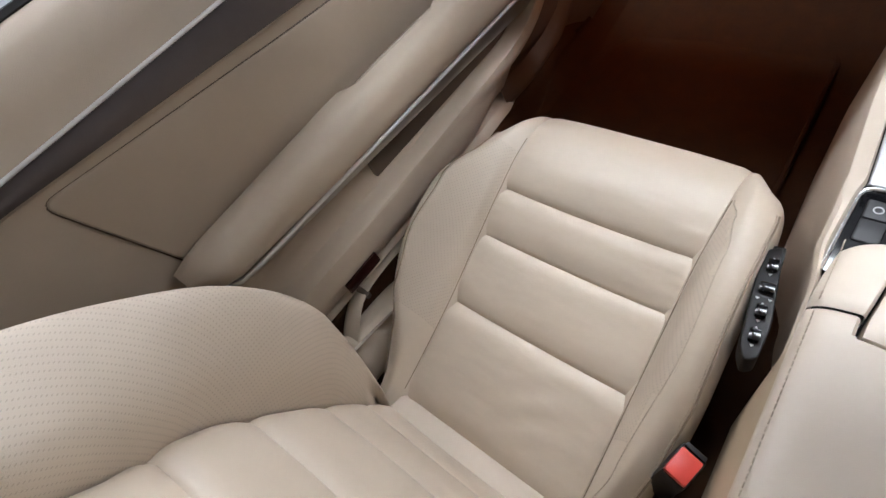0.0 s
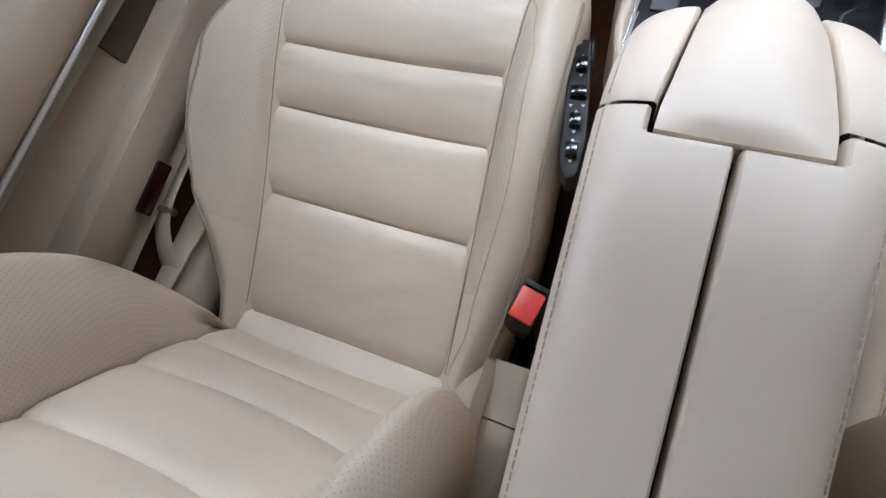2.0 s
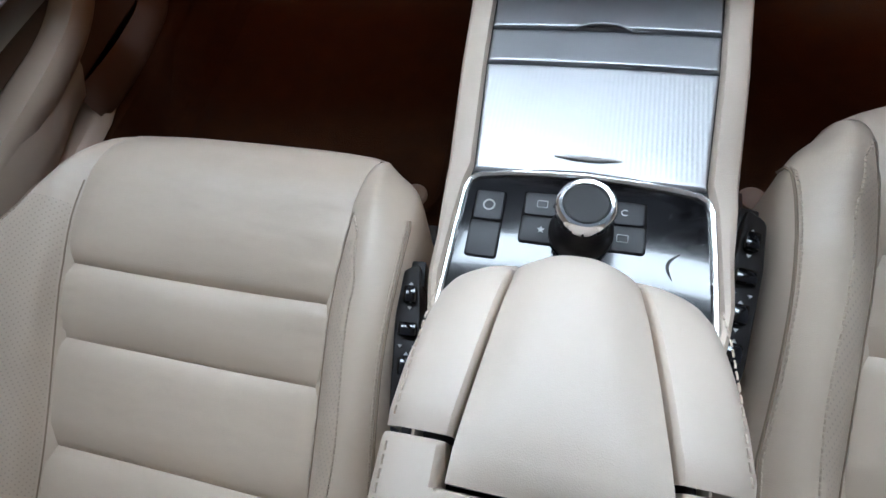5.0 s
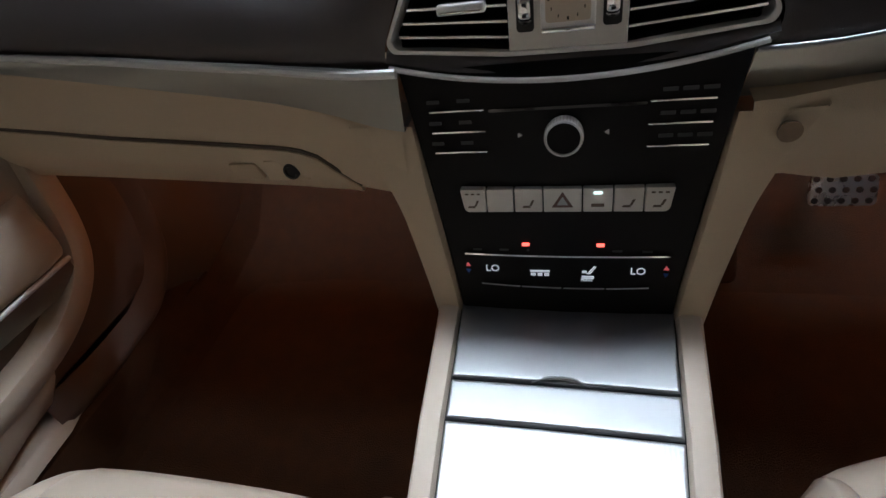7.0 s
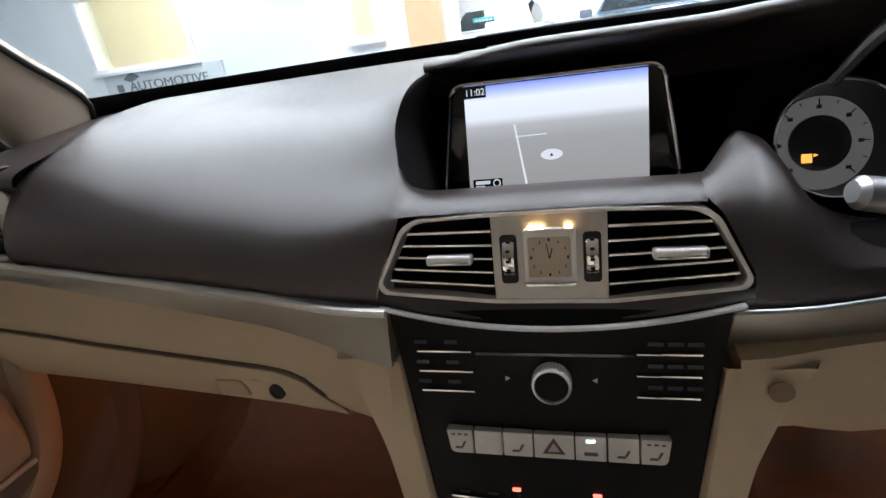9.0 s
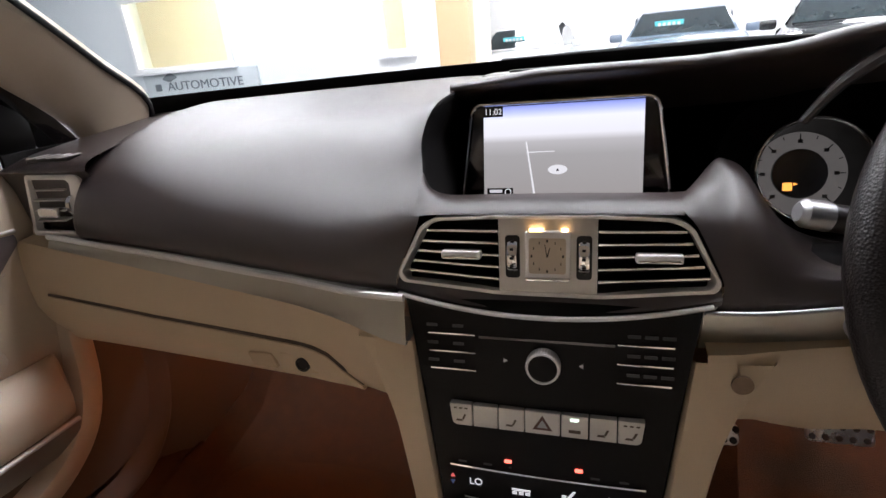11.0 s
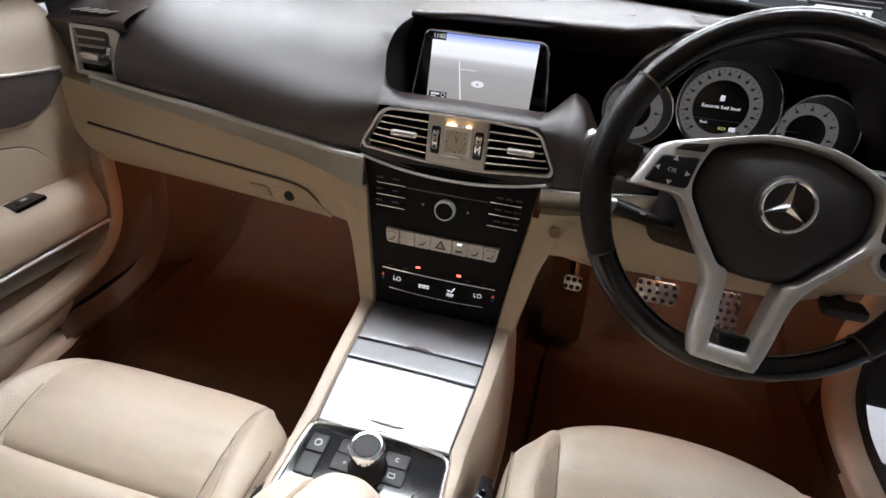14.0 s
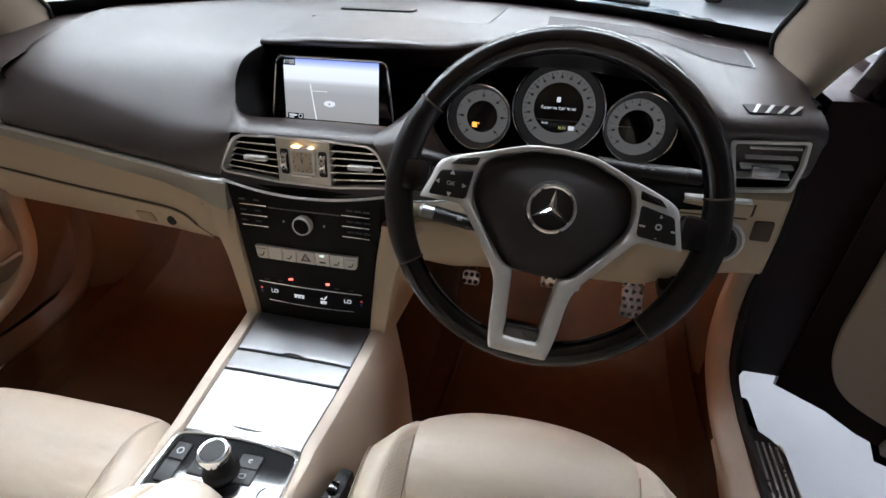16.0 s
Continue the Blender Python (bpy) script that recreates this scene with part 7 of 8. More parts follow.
        part("buckle_shield", shield(-0.622, -0.686), M_DOOR, st, "beige plastic shield under the buckle", angle=60)
        part("buckle_shield", shield(-0.688, -0.86), M_DOOR, st, "beige plastic shield under the buckle", angle=60)

    # switch pod on the console side, its face turned up
    pts2 = round_poly([(-0.308, -0.010), (-0.300, 0.007), (-0.40, 0.013), (-0.442, 0.008), (-0.448, -0.004), (-0.43, -0.011), (-0.35, -0.013)], 0.006, 4)
    PM = Matrix(((s * 0.163, -s, 0, s * (0.1262 + 0.163 * 0.335)), (1, 0, 0, pod_dy), (0, 0.25, 1, 0.366 + pod_dz), (0, 0, 0, 1)))
    pod = part("switch_pod", prism(B(), pts2, -0.03, 0.004, PM, 0.002), M_BLACK, st, "black seat adjustment switch panel")
    part("pod_bracket", box(B(), (-0.306, 0.002, -0.016), (0.024, 0.016, 0.022), 0.003, PM), M_BLACK, st)
    for k in range(4):
        y = -0.330 - 0.0295 * k
        flatk = k == 1
        part("switch", box(B(), (y, 0.0, 0.007), ((0.012, 0.016, 0.008) if flatk else (0.015, 0.0115, 0.009)), 0.003, PM), M_GLOSS, pod)
        for sg in ((-1, 1)):
            if flatk:
                tri = [(y - 0.012, sg * 0.006 - 0.002), (y - 0.012, sg * 0.006 + 0.002), (y - 0.0145, sg * 0.006)]
            else:
                tri = [(y + sg * 0.0095, -0.002), (y + sg * 0.0095, 0.002), (y + sg * 0.0122, 0.0)]
            part("arrow_mark", prism(B(), tri, 0.004, 0.0048, PM), M_MARK, pod)
    return st


seat(-1, 0.0, 0.0, 0.0, 0.0, 0.0)
seat(1, 0.098, 0.03, 0.075, 0.02, 0.045)


def buckle(s, dy):
    b = thing("seat_belt_buckle", (s * 0.122, -0.56 + dy, 0.25), "black seat belt buckle with a red release button", "buckle", group="seat belt buckles")
    M = pose(s * 0.124, -0.565 + dy, 0.27, -8, s * -8, s * 12)
    part("housing", box(B(), (0, 0, 0.0), (0.030, 0.044, 0.085), 0.006, M), M_BLACK, b)
    part("release_button", box(B(), (0.0, -0.003, 0.043), (0.026, 0.034, 0.008), 0.003, M), M_RED, b, "red release button")
    part("slot", box(B(), (-s * 0.0, 0.019, 0.0425), (0.024, 0.006, 0.006), 0.001, M), M_BLACK, b)
    part("strap", tube(B(), [M @ Vector((0, 0, -0.04)), (s * 0.12, -0.60 + dy, 0.18), (s * 0.125, -0.63 + dy, 0.14)], 0.012, 8), M_BLACK, b)




def seat_belt(s):
    """Lower end of the belt beside the sill."""
    b = thing("seat_belt", (s * 0.64, -0.58, 0.215), "beige seat belt strap lying beside the door sill", "seat belt")
    path = spline([(s * 0.672, -0.44, 0.232), (s * 0.664, -0.52, 0.246), (s * 0.650, -0.59, 0.252), (s * 0.622, -0.645, 0.238), (s * 0.602, -0.68, 0.205)], 18)
    part("strap", tube(B(), path, 0.019, 12, flat=0.16, up=(s * 0.35, 0, 1)), M_DOOR, b)
    part("strap_guide", box(B(), (s * 0.655, -0.575, 0.254), (0.046, 0.010, 0.010), 0.003, None), M_SEAMSHADE, b, "dark belt guide")
    part("anchor_cover", loft(B(), [[(s * (0.612 + 0.046 * math.cos(q)), y, 0.188 + w * math.sin(q)) for q in [math.pi * k / 12 for k in range(13)]] for y, w in ((-0.50, 0.012), (-0.53, 0.036), (-0.57, 0.047), (-0.65, 0.054), (-0.76, 0.058))]), M_DOOR, b, "beige plastic anchor cover")


seat_belt(-1)
buckle(-1, 0)
buckle(1, 0.095)

# ---- doors ----


def door_card(name, s, label, M=None):
    d = thing(name, (s * 0.72, -0.3, 0.2), label, "car door", group="car doors")
    X = lambda a: s * a
    y0, y1 = 0.115, -1.02

    def belt(y):
        return 0.716 - 0.016 * smooth(y, [(-0.1, 0.0), (0.09, 1.0)])

    def band_low(y):
        return table(-y, [(-0.09, 0.690), (-0.06, 0.655), (0.0, 0.630), (0.06, 0.640), (0.37, 0.657), (0.78, 0.692), (0.95, 0.702)])
    ys = [y0 + (y1 - y0) * k / 40 for k in range(41)]
    # main skin from sill to shoulder
    rings = []
    for k, y in enumerate(ys):
        fr = smooth(y, [(-0.1, 0.0), (0.115, 1.0)])
        prof = ([(0.700, 0.262), (0.674, 0.266), (0.657, 0.278), (0.647, 0.31)] if s < 0 else [(0.700, 0.215), (0.664, 0.225), (0.648, 0.26), (0.645, 0.31)]) + [(0.655, 0.345), (0.690, 0.355), (0.704, 0.38), (0.705, 0.50), (0.706, 0.60), (0.703, band_low(y) - 0.006), (0.697, band_low(y)), (0.695, belt(y)), (0.697, belt(y) + 0.004), (0.704, 0.745), (0.722, 0.782), (0.742, 0.796), (0.765, 0.797)]
        yf = lambda z: table(z, [(0.26, -0.095), (0.32, -0.052), (0.365, -0.015), (0.41, 0.023), (0.475, 0.07), (0.51, 0.10), (0.56, 0.115)])
        rings.append([(X(a + (0.030 if z < 0.36 else -0.004) * fr), lerp(yf(z) if s < 0 else y0, y1, k / 40), z) for a, z in prof])
        if k == 0:
            rings = [[(x + X(0.03), y, z) for x, y, z in rings[0]]] + rings
    part("panel", loft(B(), rings), M_DOOR, d, "beige door panel")
    # lower front of the door, with its rounded corner; passenger side has shade in its brown
    fp = round_poly([(-0.16, 0.272), (0.126, 0.268), (0.186, 0.288), (0.217, 0.314), (0.240, 0.362), (0.248, 0.42), (0.250, 0.70), (-0.16, 0.70)], [0.0, 0.05, 0.02, 0.02, 0.04, 0.05, 0.0, 0.0], 5)
    part("front_panel", prism(B(), fp, -0.012, 0.004, Matrix(((0, 0, -s, s * 0.717), (1, 0, 0, 0), (0, 1, 0, 0), (0, 0, 0, 1))), 0.004), M_DOOR if s > 0 else M_KICK, d, "panel at the foot of the door, shaded brown on the passenger side")
    # outer skin and window sill
    part("outer_skin", loft(B(), [[(X(0.765), y, 0.797), (X(0.80), y, 0.79), (X(0.845), y, 0.66), (X(0.865), y, 0.45), (X(0.845), y, 0.20), (X(0.78), y, 0.175), (X(0.70), y, 0.20)] for y in ys], cap=False), M_PAINT, d, "dark brown painted door skin")
    if s > 0:
        part("front_edge", loft(B(), [[(X(a), y, z) for a, z in ((i, 0.215), (0.80, 0.19), (0.845, 0.20), (0.865, 0.45), (0.845, 0.66), (0.80, 0.785), (i + 0.01, 0.78), (i, 0.60), (i, 0.40))] for y, i in ((0.113, 0.722), (0.15, 0.730), (0.20, 0.755), (0.285, 0.77))], cyclic=True, cap=True), M_JAMB, d, "dark painted door edge")
    part("door_mirror", box(B(), (X(0.98), 0.10, 0.86), (0.20, 0.10, 0.14), 0.04), M_PAINT, d)
    part("mirror_foot", box(B(), (X(0.83), 0.14, 0.82), (0.14, 0.14, 0.08), 0.02), M_BLACK, d)
    part("window_seal", tube(B(), [(X(0.767), y, 0.799) for y in ys], 0.006, 6), M_RUBBER, d)
    # dark band with its chrome line
    rings = []
    for k in range(31):
        y = lerp(0.082, -0.98, k / 30)
        zt, zl = belt(y) - 0.001, band_low(y) + 0.001
        zl = min(zl, zt - 0.002)
        rings.append([(X(0.706), y, zt), (X(0.692), y, zt - 0.001), (X(0.6885), y, lerp(zt, zl, 0.3)), (X(0.6885), y, lerp(zt, zl, 0.7)), (X(0.693), y, zl), (X(0.706), y, zl - 0.001)])
    part("trim_band", loft(B(), rings), mat("door_band_grey_brown", (0.10, 0.085, 0.085), 0.35, metal=0.3, grain=0.2, gscale=900, var=0.12, vscale=14), d, "grey-brown satin door trim band")
    part("trim_line", tube(B(), [(X(0.6905), y, belt(y) + 0.002) for y in [0.085 - 1.06 * k / 30 for k in range(31)]], 0.0024, 6), M_SILVER, d)
    # quilted insert with a seam round it
    so = [(-0.76, 0.676), (-0.71, 0.50), (-0.45, 0.50), (-0.02, 0.512), (0.035, 0.535), (0.0, 0.592), (-0.05, 0.606), (-0.4, 0.636)]
    o = round_poly(so, [0.02, 0.01, 0.05, 0.05, 0.04, 0.05, 0.05, 0.05], 6)
    DM = Matrix(((0, 0, -X(1), X(0.706)), (1, 0, 0, 0), (0, 1, 0, 0), (0, 0, 0, 1)))
    part("insert", prism(B(), o, -0.004, 0.0045, DM, 0.004), M_DOOR, d, "beige padded door insert")
    part("insert_seam", tube(B(), [DM @ Vector((a, b, 0.0012)) for a, b in o], 0.0017, 6, closed=True), M_SEAMSHADE, d)
    # armrest, a thick rolled bar with a pull recess
    rings = []
    for k in range(33):
        q = k / 32
        y = lerp(0.075, -0.735, q)
        end = max(0, 1 - (1 - q) / 0.06) ** 2
        fr = max(0, 1 - q / 0.05) ** 2
        inner = lerp(0.645, 0.640, q) + 0.03 * end + 0.045 * fr
        zt = table(q, [(0, 0.520), (0.2, 0.530), (0.6, 0.532), (1, 0.520)]) - 0.01 * end
        zb = table(q, [(0, 0.432), (0.3, 0.440), (0.7, 0.448), (1, 0.462)]) + 0.012 * end
        pull = smooth(y, [(-0.41, 0.0), (-0.385, 1.0), (-0.20, 1.0), (-0.17, 0.0)])
        back = 0.702 - 0.022 * pull
        e = min(1.0, max(0.0, (0.702 - inner) / 0.057))
        prof = [(0.706, zb - 0.004), (inner + 0.03 * e, zb - 0.002), (inner + 0.006 * e, zb + 0.012), (inner, lerp(zb, zt, 0.40)), (inner + 0.003 * e, lerp(zb, zt, 0.68)), (inner + 0.016 * e, zt - 0.008), (inner + 0.034 * e, zt), (back - 0.004 * e, zt - 0.002), (back, zt - 0.012 - 0.035 * pull), (0.706, zt - 0.014 - 0.04 * pull)]
        rings.append(spline([(X(a), y, z) for a, z in prof], 26))
    ar = part("armrest", loft(B(), rings, cap=True), M_DOOR, d, "beige rolled door armrest")
    part("armrest_strip", tube(B(), [(X(0.655 + 0.03 * max(0, 1 - (1 - k / 24) / 0.06) ** 2), lerp(0.05, -0.72, k / 24), lerp(0.434, 0.456, k / 24)) for k in range(25)], 0.0030, 10, flat=1.2), M_SILVER, d, "thin silver strip under the armrest")
    rings = []
    for k in range(25):
        q = k / 24
        y, z, h = lerp(0.05, -0.715, q), lerp(0.431, 0.453, q), lerp(0.040, 0.014, q)
        e = 0.03 * max(0, 1 - (1 - q) / 0.06) ** 2
        rings.append([(X(0.662 + e), y, z + 0.004), (X(0.659 + e), y, z), (X(0.661 + e), y, z - h * 0.5), (X(0.669 + e), y, z - h), (X(0.690 + e), y, z - h - 0.003)])
    part("armrest_underside", loft(B(), rings), M_TRIM, d, "satin grey strip under the armrest")
    part("end_cap", box(B(), (X(0.672), -0.722, 0.462), (0.034, 0.034, 0.028), 0.010), M_BLACK, ar, "black rounded armrest end")
    # dark block painted in for the shade inside the pull recess
    part("pull_recess_shade", box(B(), (X(0.698), -0.29, 0.508), (0.02, 0.16, 0.02), 0.004), M_SEAMSHADE, d)
    swp = part("switch_plate", box(B(), (X(0.674), -0.068, 0.5265), (0.030, 0.054, 0.008), 0.003), M_GLOSS, d, "black window switch plate")
    part("switch", box(B(), (X(0.674), -0.070, 0.5310), (0.015, 0.022, 0.005), 0.002), M_KEYB, swp)
    part("switch_mark", box(B(), (X(0.671), -0.070, 0.5336), (0.006, 0.010, 0.0008)), M_MARK, swp)
    # pocket as a dark sheet that stands for its shade, ledge and marker lamp
    part("pocket_shade", box(B(), (X(0.697), -0.20, 0.395), (0.012, 0.44, 0.062), 0.004), M_SEAMSHADE, d)
    rings = []
    path = spline([(0.0, 0.106, 0.70), (0.0, 0.103, 0.62), (0.0, 0.094, 0.54), (0.0, 0.074, 0.465), (0.0, 0.040, 0.412), (0.0, -0.02, 0.378), (0.0, -0.10, 0.364), (0.0, -0.25, 0.358), (0.0, -0.40, 0.353), (0.0, -0.62, 0.349), (0.0, -0.85, 0.345)], 60)
    for k, p in enumerate(path):
        t = (path[min(59, k + 1)] - path[max(0, k - 1)]).normalized()
        n = Vector((0.0, -t.z, t.y))
        n = n if n.z < 0 else -n
        if p.z > 0.42:
            n = n if n.y > 0 else -n
        xo = 0.030 * smooth(p.z, [(0.38, 0.0), (0.56, 1.0)])
        rings.append([(X(0.712), p.y, p.z), (X(0.668 + xo), p.y, p.z), (X(0.657 + xo), p.y + n.y * 0.004, p.z + n.z * 0.004), (X(0.653 + xo), p.y + n.y * 0.013, p.z + n.z * 0.013), (X(0.656 + xo), p.y + n.y * 0.030, p.z + n.z * 0.030), (X(0.668 + xo), p.y + n.y * 0.044, p.z + n.z * 0.044), (X(0.712), p.y + n.y * 0.052, p.z + n.z * 0.052)])
    part("pocket_ledge", loft(B(), rings), M_DOOR, d)
    part("marker_lamp", box(B(), (X(0.6445), -0.555, 0.292), (0.006, 0.075, 0.024), 0.0028), M_REFL, d, "dark red door marker lamp")
    if M is not None:
        d.matrix_basis = M @ Matrix.Translation(d.location)
    return d


door_card("passenger_door", -1, "closed beige passenger door with padded insert and armrest")
hinge = Vector((0.845, 0.31, 0.0))
door_card("driver_door", 1, "open driver's door with beige panel and dark painted edge", Matrix.Translation(hinge) @ Matrix.Rotation(radians(66), 4, "Z") @ Matrix.Translation(-hinge))

# ---- steering wheel ----
wh = thing("steering_wheel", (0.352, -0.09, 0.70), "black leather three-spoke steering wheel with silver spokes", "steering wheel")
W = frame_on((0.353, -0.098, 0.7485), (0.218, 0.001, -0.0268), (0.016, 0.0715, 0.148))
RR, RW = 0.172, -0.024


def rim_pt(a, r=RR):
    x, y = r * math.cos(a), r * math.sin(a)
    return (x + 0.002, y + 0.001, RW)


def rim(name, a0, a1, material, fat, label):
    n = max(8, int(abs(a1 - a0) / 4))
    pts, rr = [], []
    for k in range(n + 1):
        a = radians(lerp(a0, a1, k / n))
        pts.append(W @ Vector(rim_pt(a)))
        rr.append(0.0145 + fat * math.sin(math.pi * k / n))
    return part(name, tube(B(), pts, rr, 16, up=tuple(W.to_3x3() @ Vector((0, 0, 1)))), material, wh, label)


rim("rim_top", 14, 152, M_WHEEL, 0.0, "smooth black leather rim")
rim("rim_grip", 152, 214, M_WPERF, 0.0022, "perforated black leather grip")
rim("rim_bottom", 214, 318, M_WHEEL, 0.0, "smooth black leather rim")
rim("rim_grip", 318, 374, M_WPERF, 0.0022, "perforated black leather grip")
for a in (14, 152, 214, 318):
    p, q = (W @ Vector(rim_pt(radians(a - 0.35)))), (W @ Vector(rim_pt(radians(a + 0.35))))
    part("rim_seam", tube(B(), [p, q], 0.0156, 16, up=tuple(W.to_3x3() @ Vector((0, 0, 1)))), M_SEAMSHADE, wh)
for a0, a1 in ((222, 252), (288, 314)):
    bm = B()
    for k in range(26):
        a = radians(lerp(a0, a1, k / 25))
        for d in (-0.0013, 0.0013):
            p = Vector(rim_pt(a, RR - 0.0143))
            q = Vector(rim_pt(a + radians(0.7), RR - 0.0143))
            tube(bm, [W @ (p + Vector((0, 0, 0.004 + d))), W @ (q + Vector((0, 0, 0.004 - d)))], 0.0005, 4)
    tagged(part("stitching", bm, mat("thread_grey", (0.25, 0.23, 0.22), 0.7, var=0.1), wh, "grey thread cross stitching"), kind="stuff")

# airbag cover
hub_o = [(a * 0.992, b * 0.992) for a, b in [(p.x, p.y) for p in spline([(0.0, 0.0552, 0), (0.029, 0.0528, 0), (0.050, 0.0462, 0), (0.068, 0.0395, 0), (0.0785, 0.030, 0), (0.083, 0.016, 0), (0.0848, 0.002, 0), (0.0820, -0.0135, 0), (0.068, -0.035, 0), (0.052, -0.055, 0), (0.038, -0.0705, 0), (0.026, -0.0770, 0), (0.0, -0.079, 0)], 48)]]
hub_o += [(-a, b) for a, b in hub_o[-2:0:-1]]
rings = []
for q in range(9):
    t = q / 8
    k = 1 - (1 - math.cos(t * math.pi / 2)) * 0.98
    h = -0.016 + 0.026 * math.sin(t * math.pi / 2) ** 0.6
    rings.append([W @ Vector((a * k, b * k - 0.004 * (1 - k), h)) for a, b in hub_o])
part("airbag_cover", loft(B(), [[W @ Vector((a, b, -0.05)) for a, b in hub_o]] + rings, cyclic=True, cap=True), M_HUB, wh, "dark brown grained airbag cover", angle=60)
WE = W @ Matrix.Translation((0, -0.002, 0)) @ Matrix.Diagonal((0.80, 0.80, 1, 1)) @ Matrix.Translation((0, 0.002, 0))
part("emblem_ring", tube(B(), [WE @ Vector((0.0295 * math.cos(a), -0.002 + 0.0295 * math.sin(a), 0.0125)) for a in [2 * math.pi * k / 48 for k in range(48)]], 0.0024, 8, closed=True, up=tuple(WE.to_3x3() @ Vector((0, 0, 1)))), M_CHROME, wh, "plain chrome emblem ring")
part("emblem_plate", lathe(B(), [(0.037, 0.002), (0.036, 0.0100), (0.032, 0.0112), (0.0, 0.0112)], WE @ Matrix.Translation((0, -0.002, 0)), 48), M_HUB, wh)
bm = B()
for k in range(3):
    a = radians(90 + 120 * k)
    tip = Vector((0.0285 * math.cos(a), -0.002 + 0.0285 * math.sin(a), 0.0118))
    for sg in (-1, 1):
        b = a + sg * radians(60)
        foot = Vector((0.0065 * math.cos(b), -0.002 + 0.0065 * math.sin(b), 0.0118))
        c = Vector((0, -0.002, 0.0172))
        vs = [bm.verts.new(WE @ p) for p in ((tip, foot, c) if sg > 0 else (tip, c, foot))]
        bm.faces.new(vs)
part("emblem", bm, M_CHROME, wh, "plain chrome three-armed emblem", angle=10)

# silver spokes
def raised(o, w0, w1, bevel):
    """An outline in the wheel's plane, its outer ends falling back to the rim."""
    bm = prism(B(), o, w0, w1, Matrix.Identity(4), bevel)
    for v in bm.verts:
        v.co.z -= 0.006 * max(0.0, (abs(v.co.x) - 0.10) / 0.04) ** 1.5
        v.co = W @ v.co
    return bm


HALF = [((0.0, 0.0605), (0.0, 0.0552)), ((0.030, 0.0585), (0.029, 0.0528)), ((0.053, 0.0520), (0.050, 0.0462)), ((0.072, 0.0450), (0.068, 0.0395)), ((0.098, 0.0365), (0.0785, 0.030)), ((0.119, 0.0280), (0.0830, 0.016)), ((0.1275, 0.0200), (0.0843, 0.008)), ((0.1335, 0.0030), (0.0848, 0.002)), ((0.1400, -0.0150), (0.0845, -0.005)), ((0.1382, -0.0185), (0.0835, -0.009)),
        ((0.115, -0.0178), (0.0820, -0.0135)), ((0.0945, -0.0192), (0.0790, -0.0200)), ((0.080, -0.0345), (0.0680, -0.0350)), ((0.065, -0.0545), (0.0520, -0.0550)), ((0.051, -0.0735), (0.0380, -0.0705)), ((0.0435, -0.0880), (0.0265, -0.0755)), ((0.0400, -0.105), (0.0235, -0.0900)), ((0.0378, -0.132), (0.0208, -0.120)), ((0.0350, -0.152), (0.0195, -0.1335)), ((0.0325, -0.1635), (0.0185, -0.1475)), ((0.0280, -0.1668), (0.0130, -0.1492)), ((0.0, -0.1672), (0.0, -0.1495))]
half = spline([(*a, 0) for a, b in HALF], 120), spline([(*b, 0) for a, b in HALF], 120)
loop = [[(p.x, p.y) for p in h] + [(-p.x, p.y) for p in h[-2:0:-1]] for h in half]
rings = []
for f, w in ((0.0, -0.016), (0.0, 0.0020), (0.04, 0.0046), (0.14, 0.0060), (0.5, 0.0066), (0.86, 0.0060), (0.96, 0.0046), (1.0, 0.0020), (1.0, -0.016)):
    ring = []
    for (a, b), (c, d) in zip(*loop):
        x, y = lerp(a, c, f), lerp(b, d, f)
        ring.append(W @ Vector((x, y, w - 0.006 * max(0.0, (abs(x) - 0.10) / 0.04) ** 1.5)))
    rings.append(ring)
part("spoke_frame", loft(B(), rings, cyclic=True), M_SPOKE, wh, "silver three-spoke frame round the airbag cover")
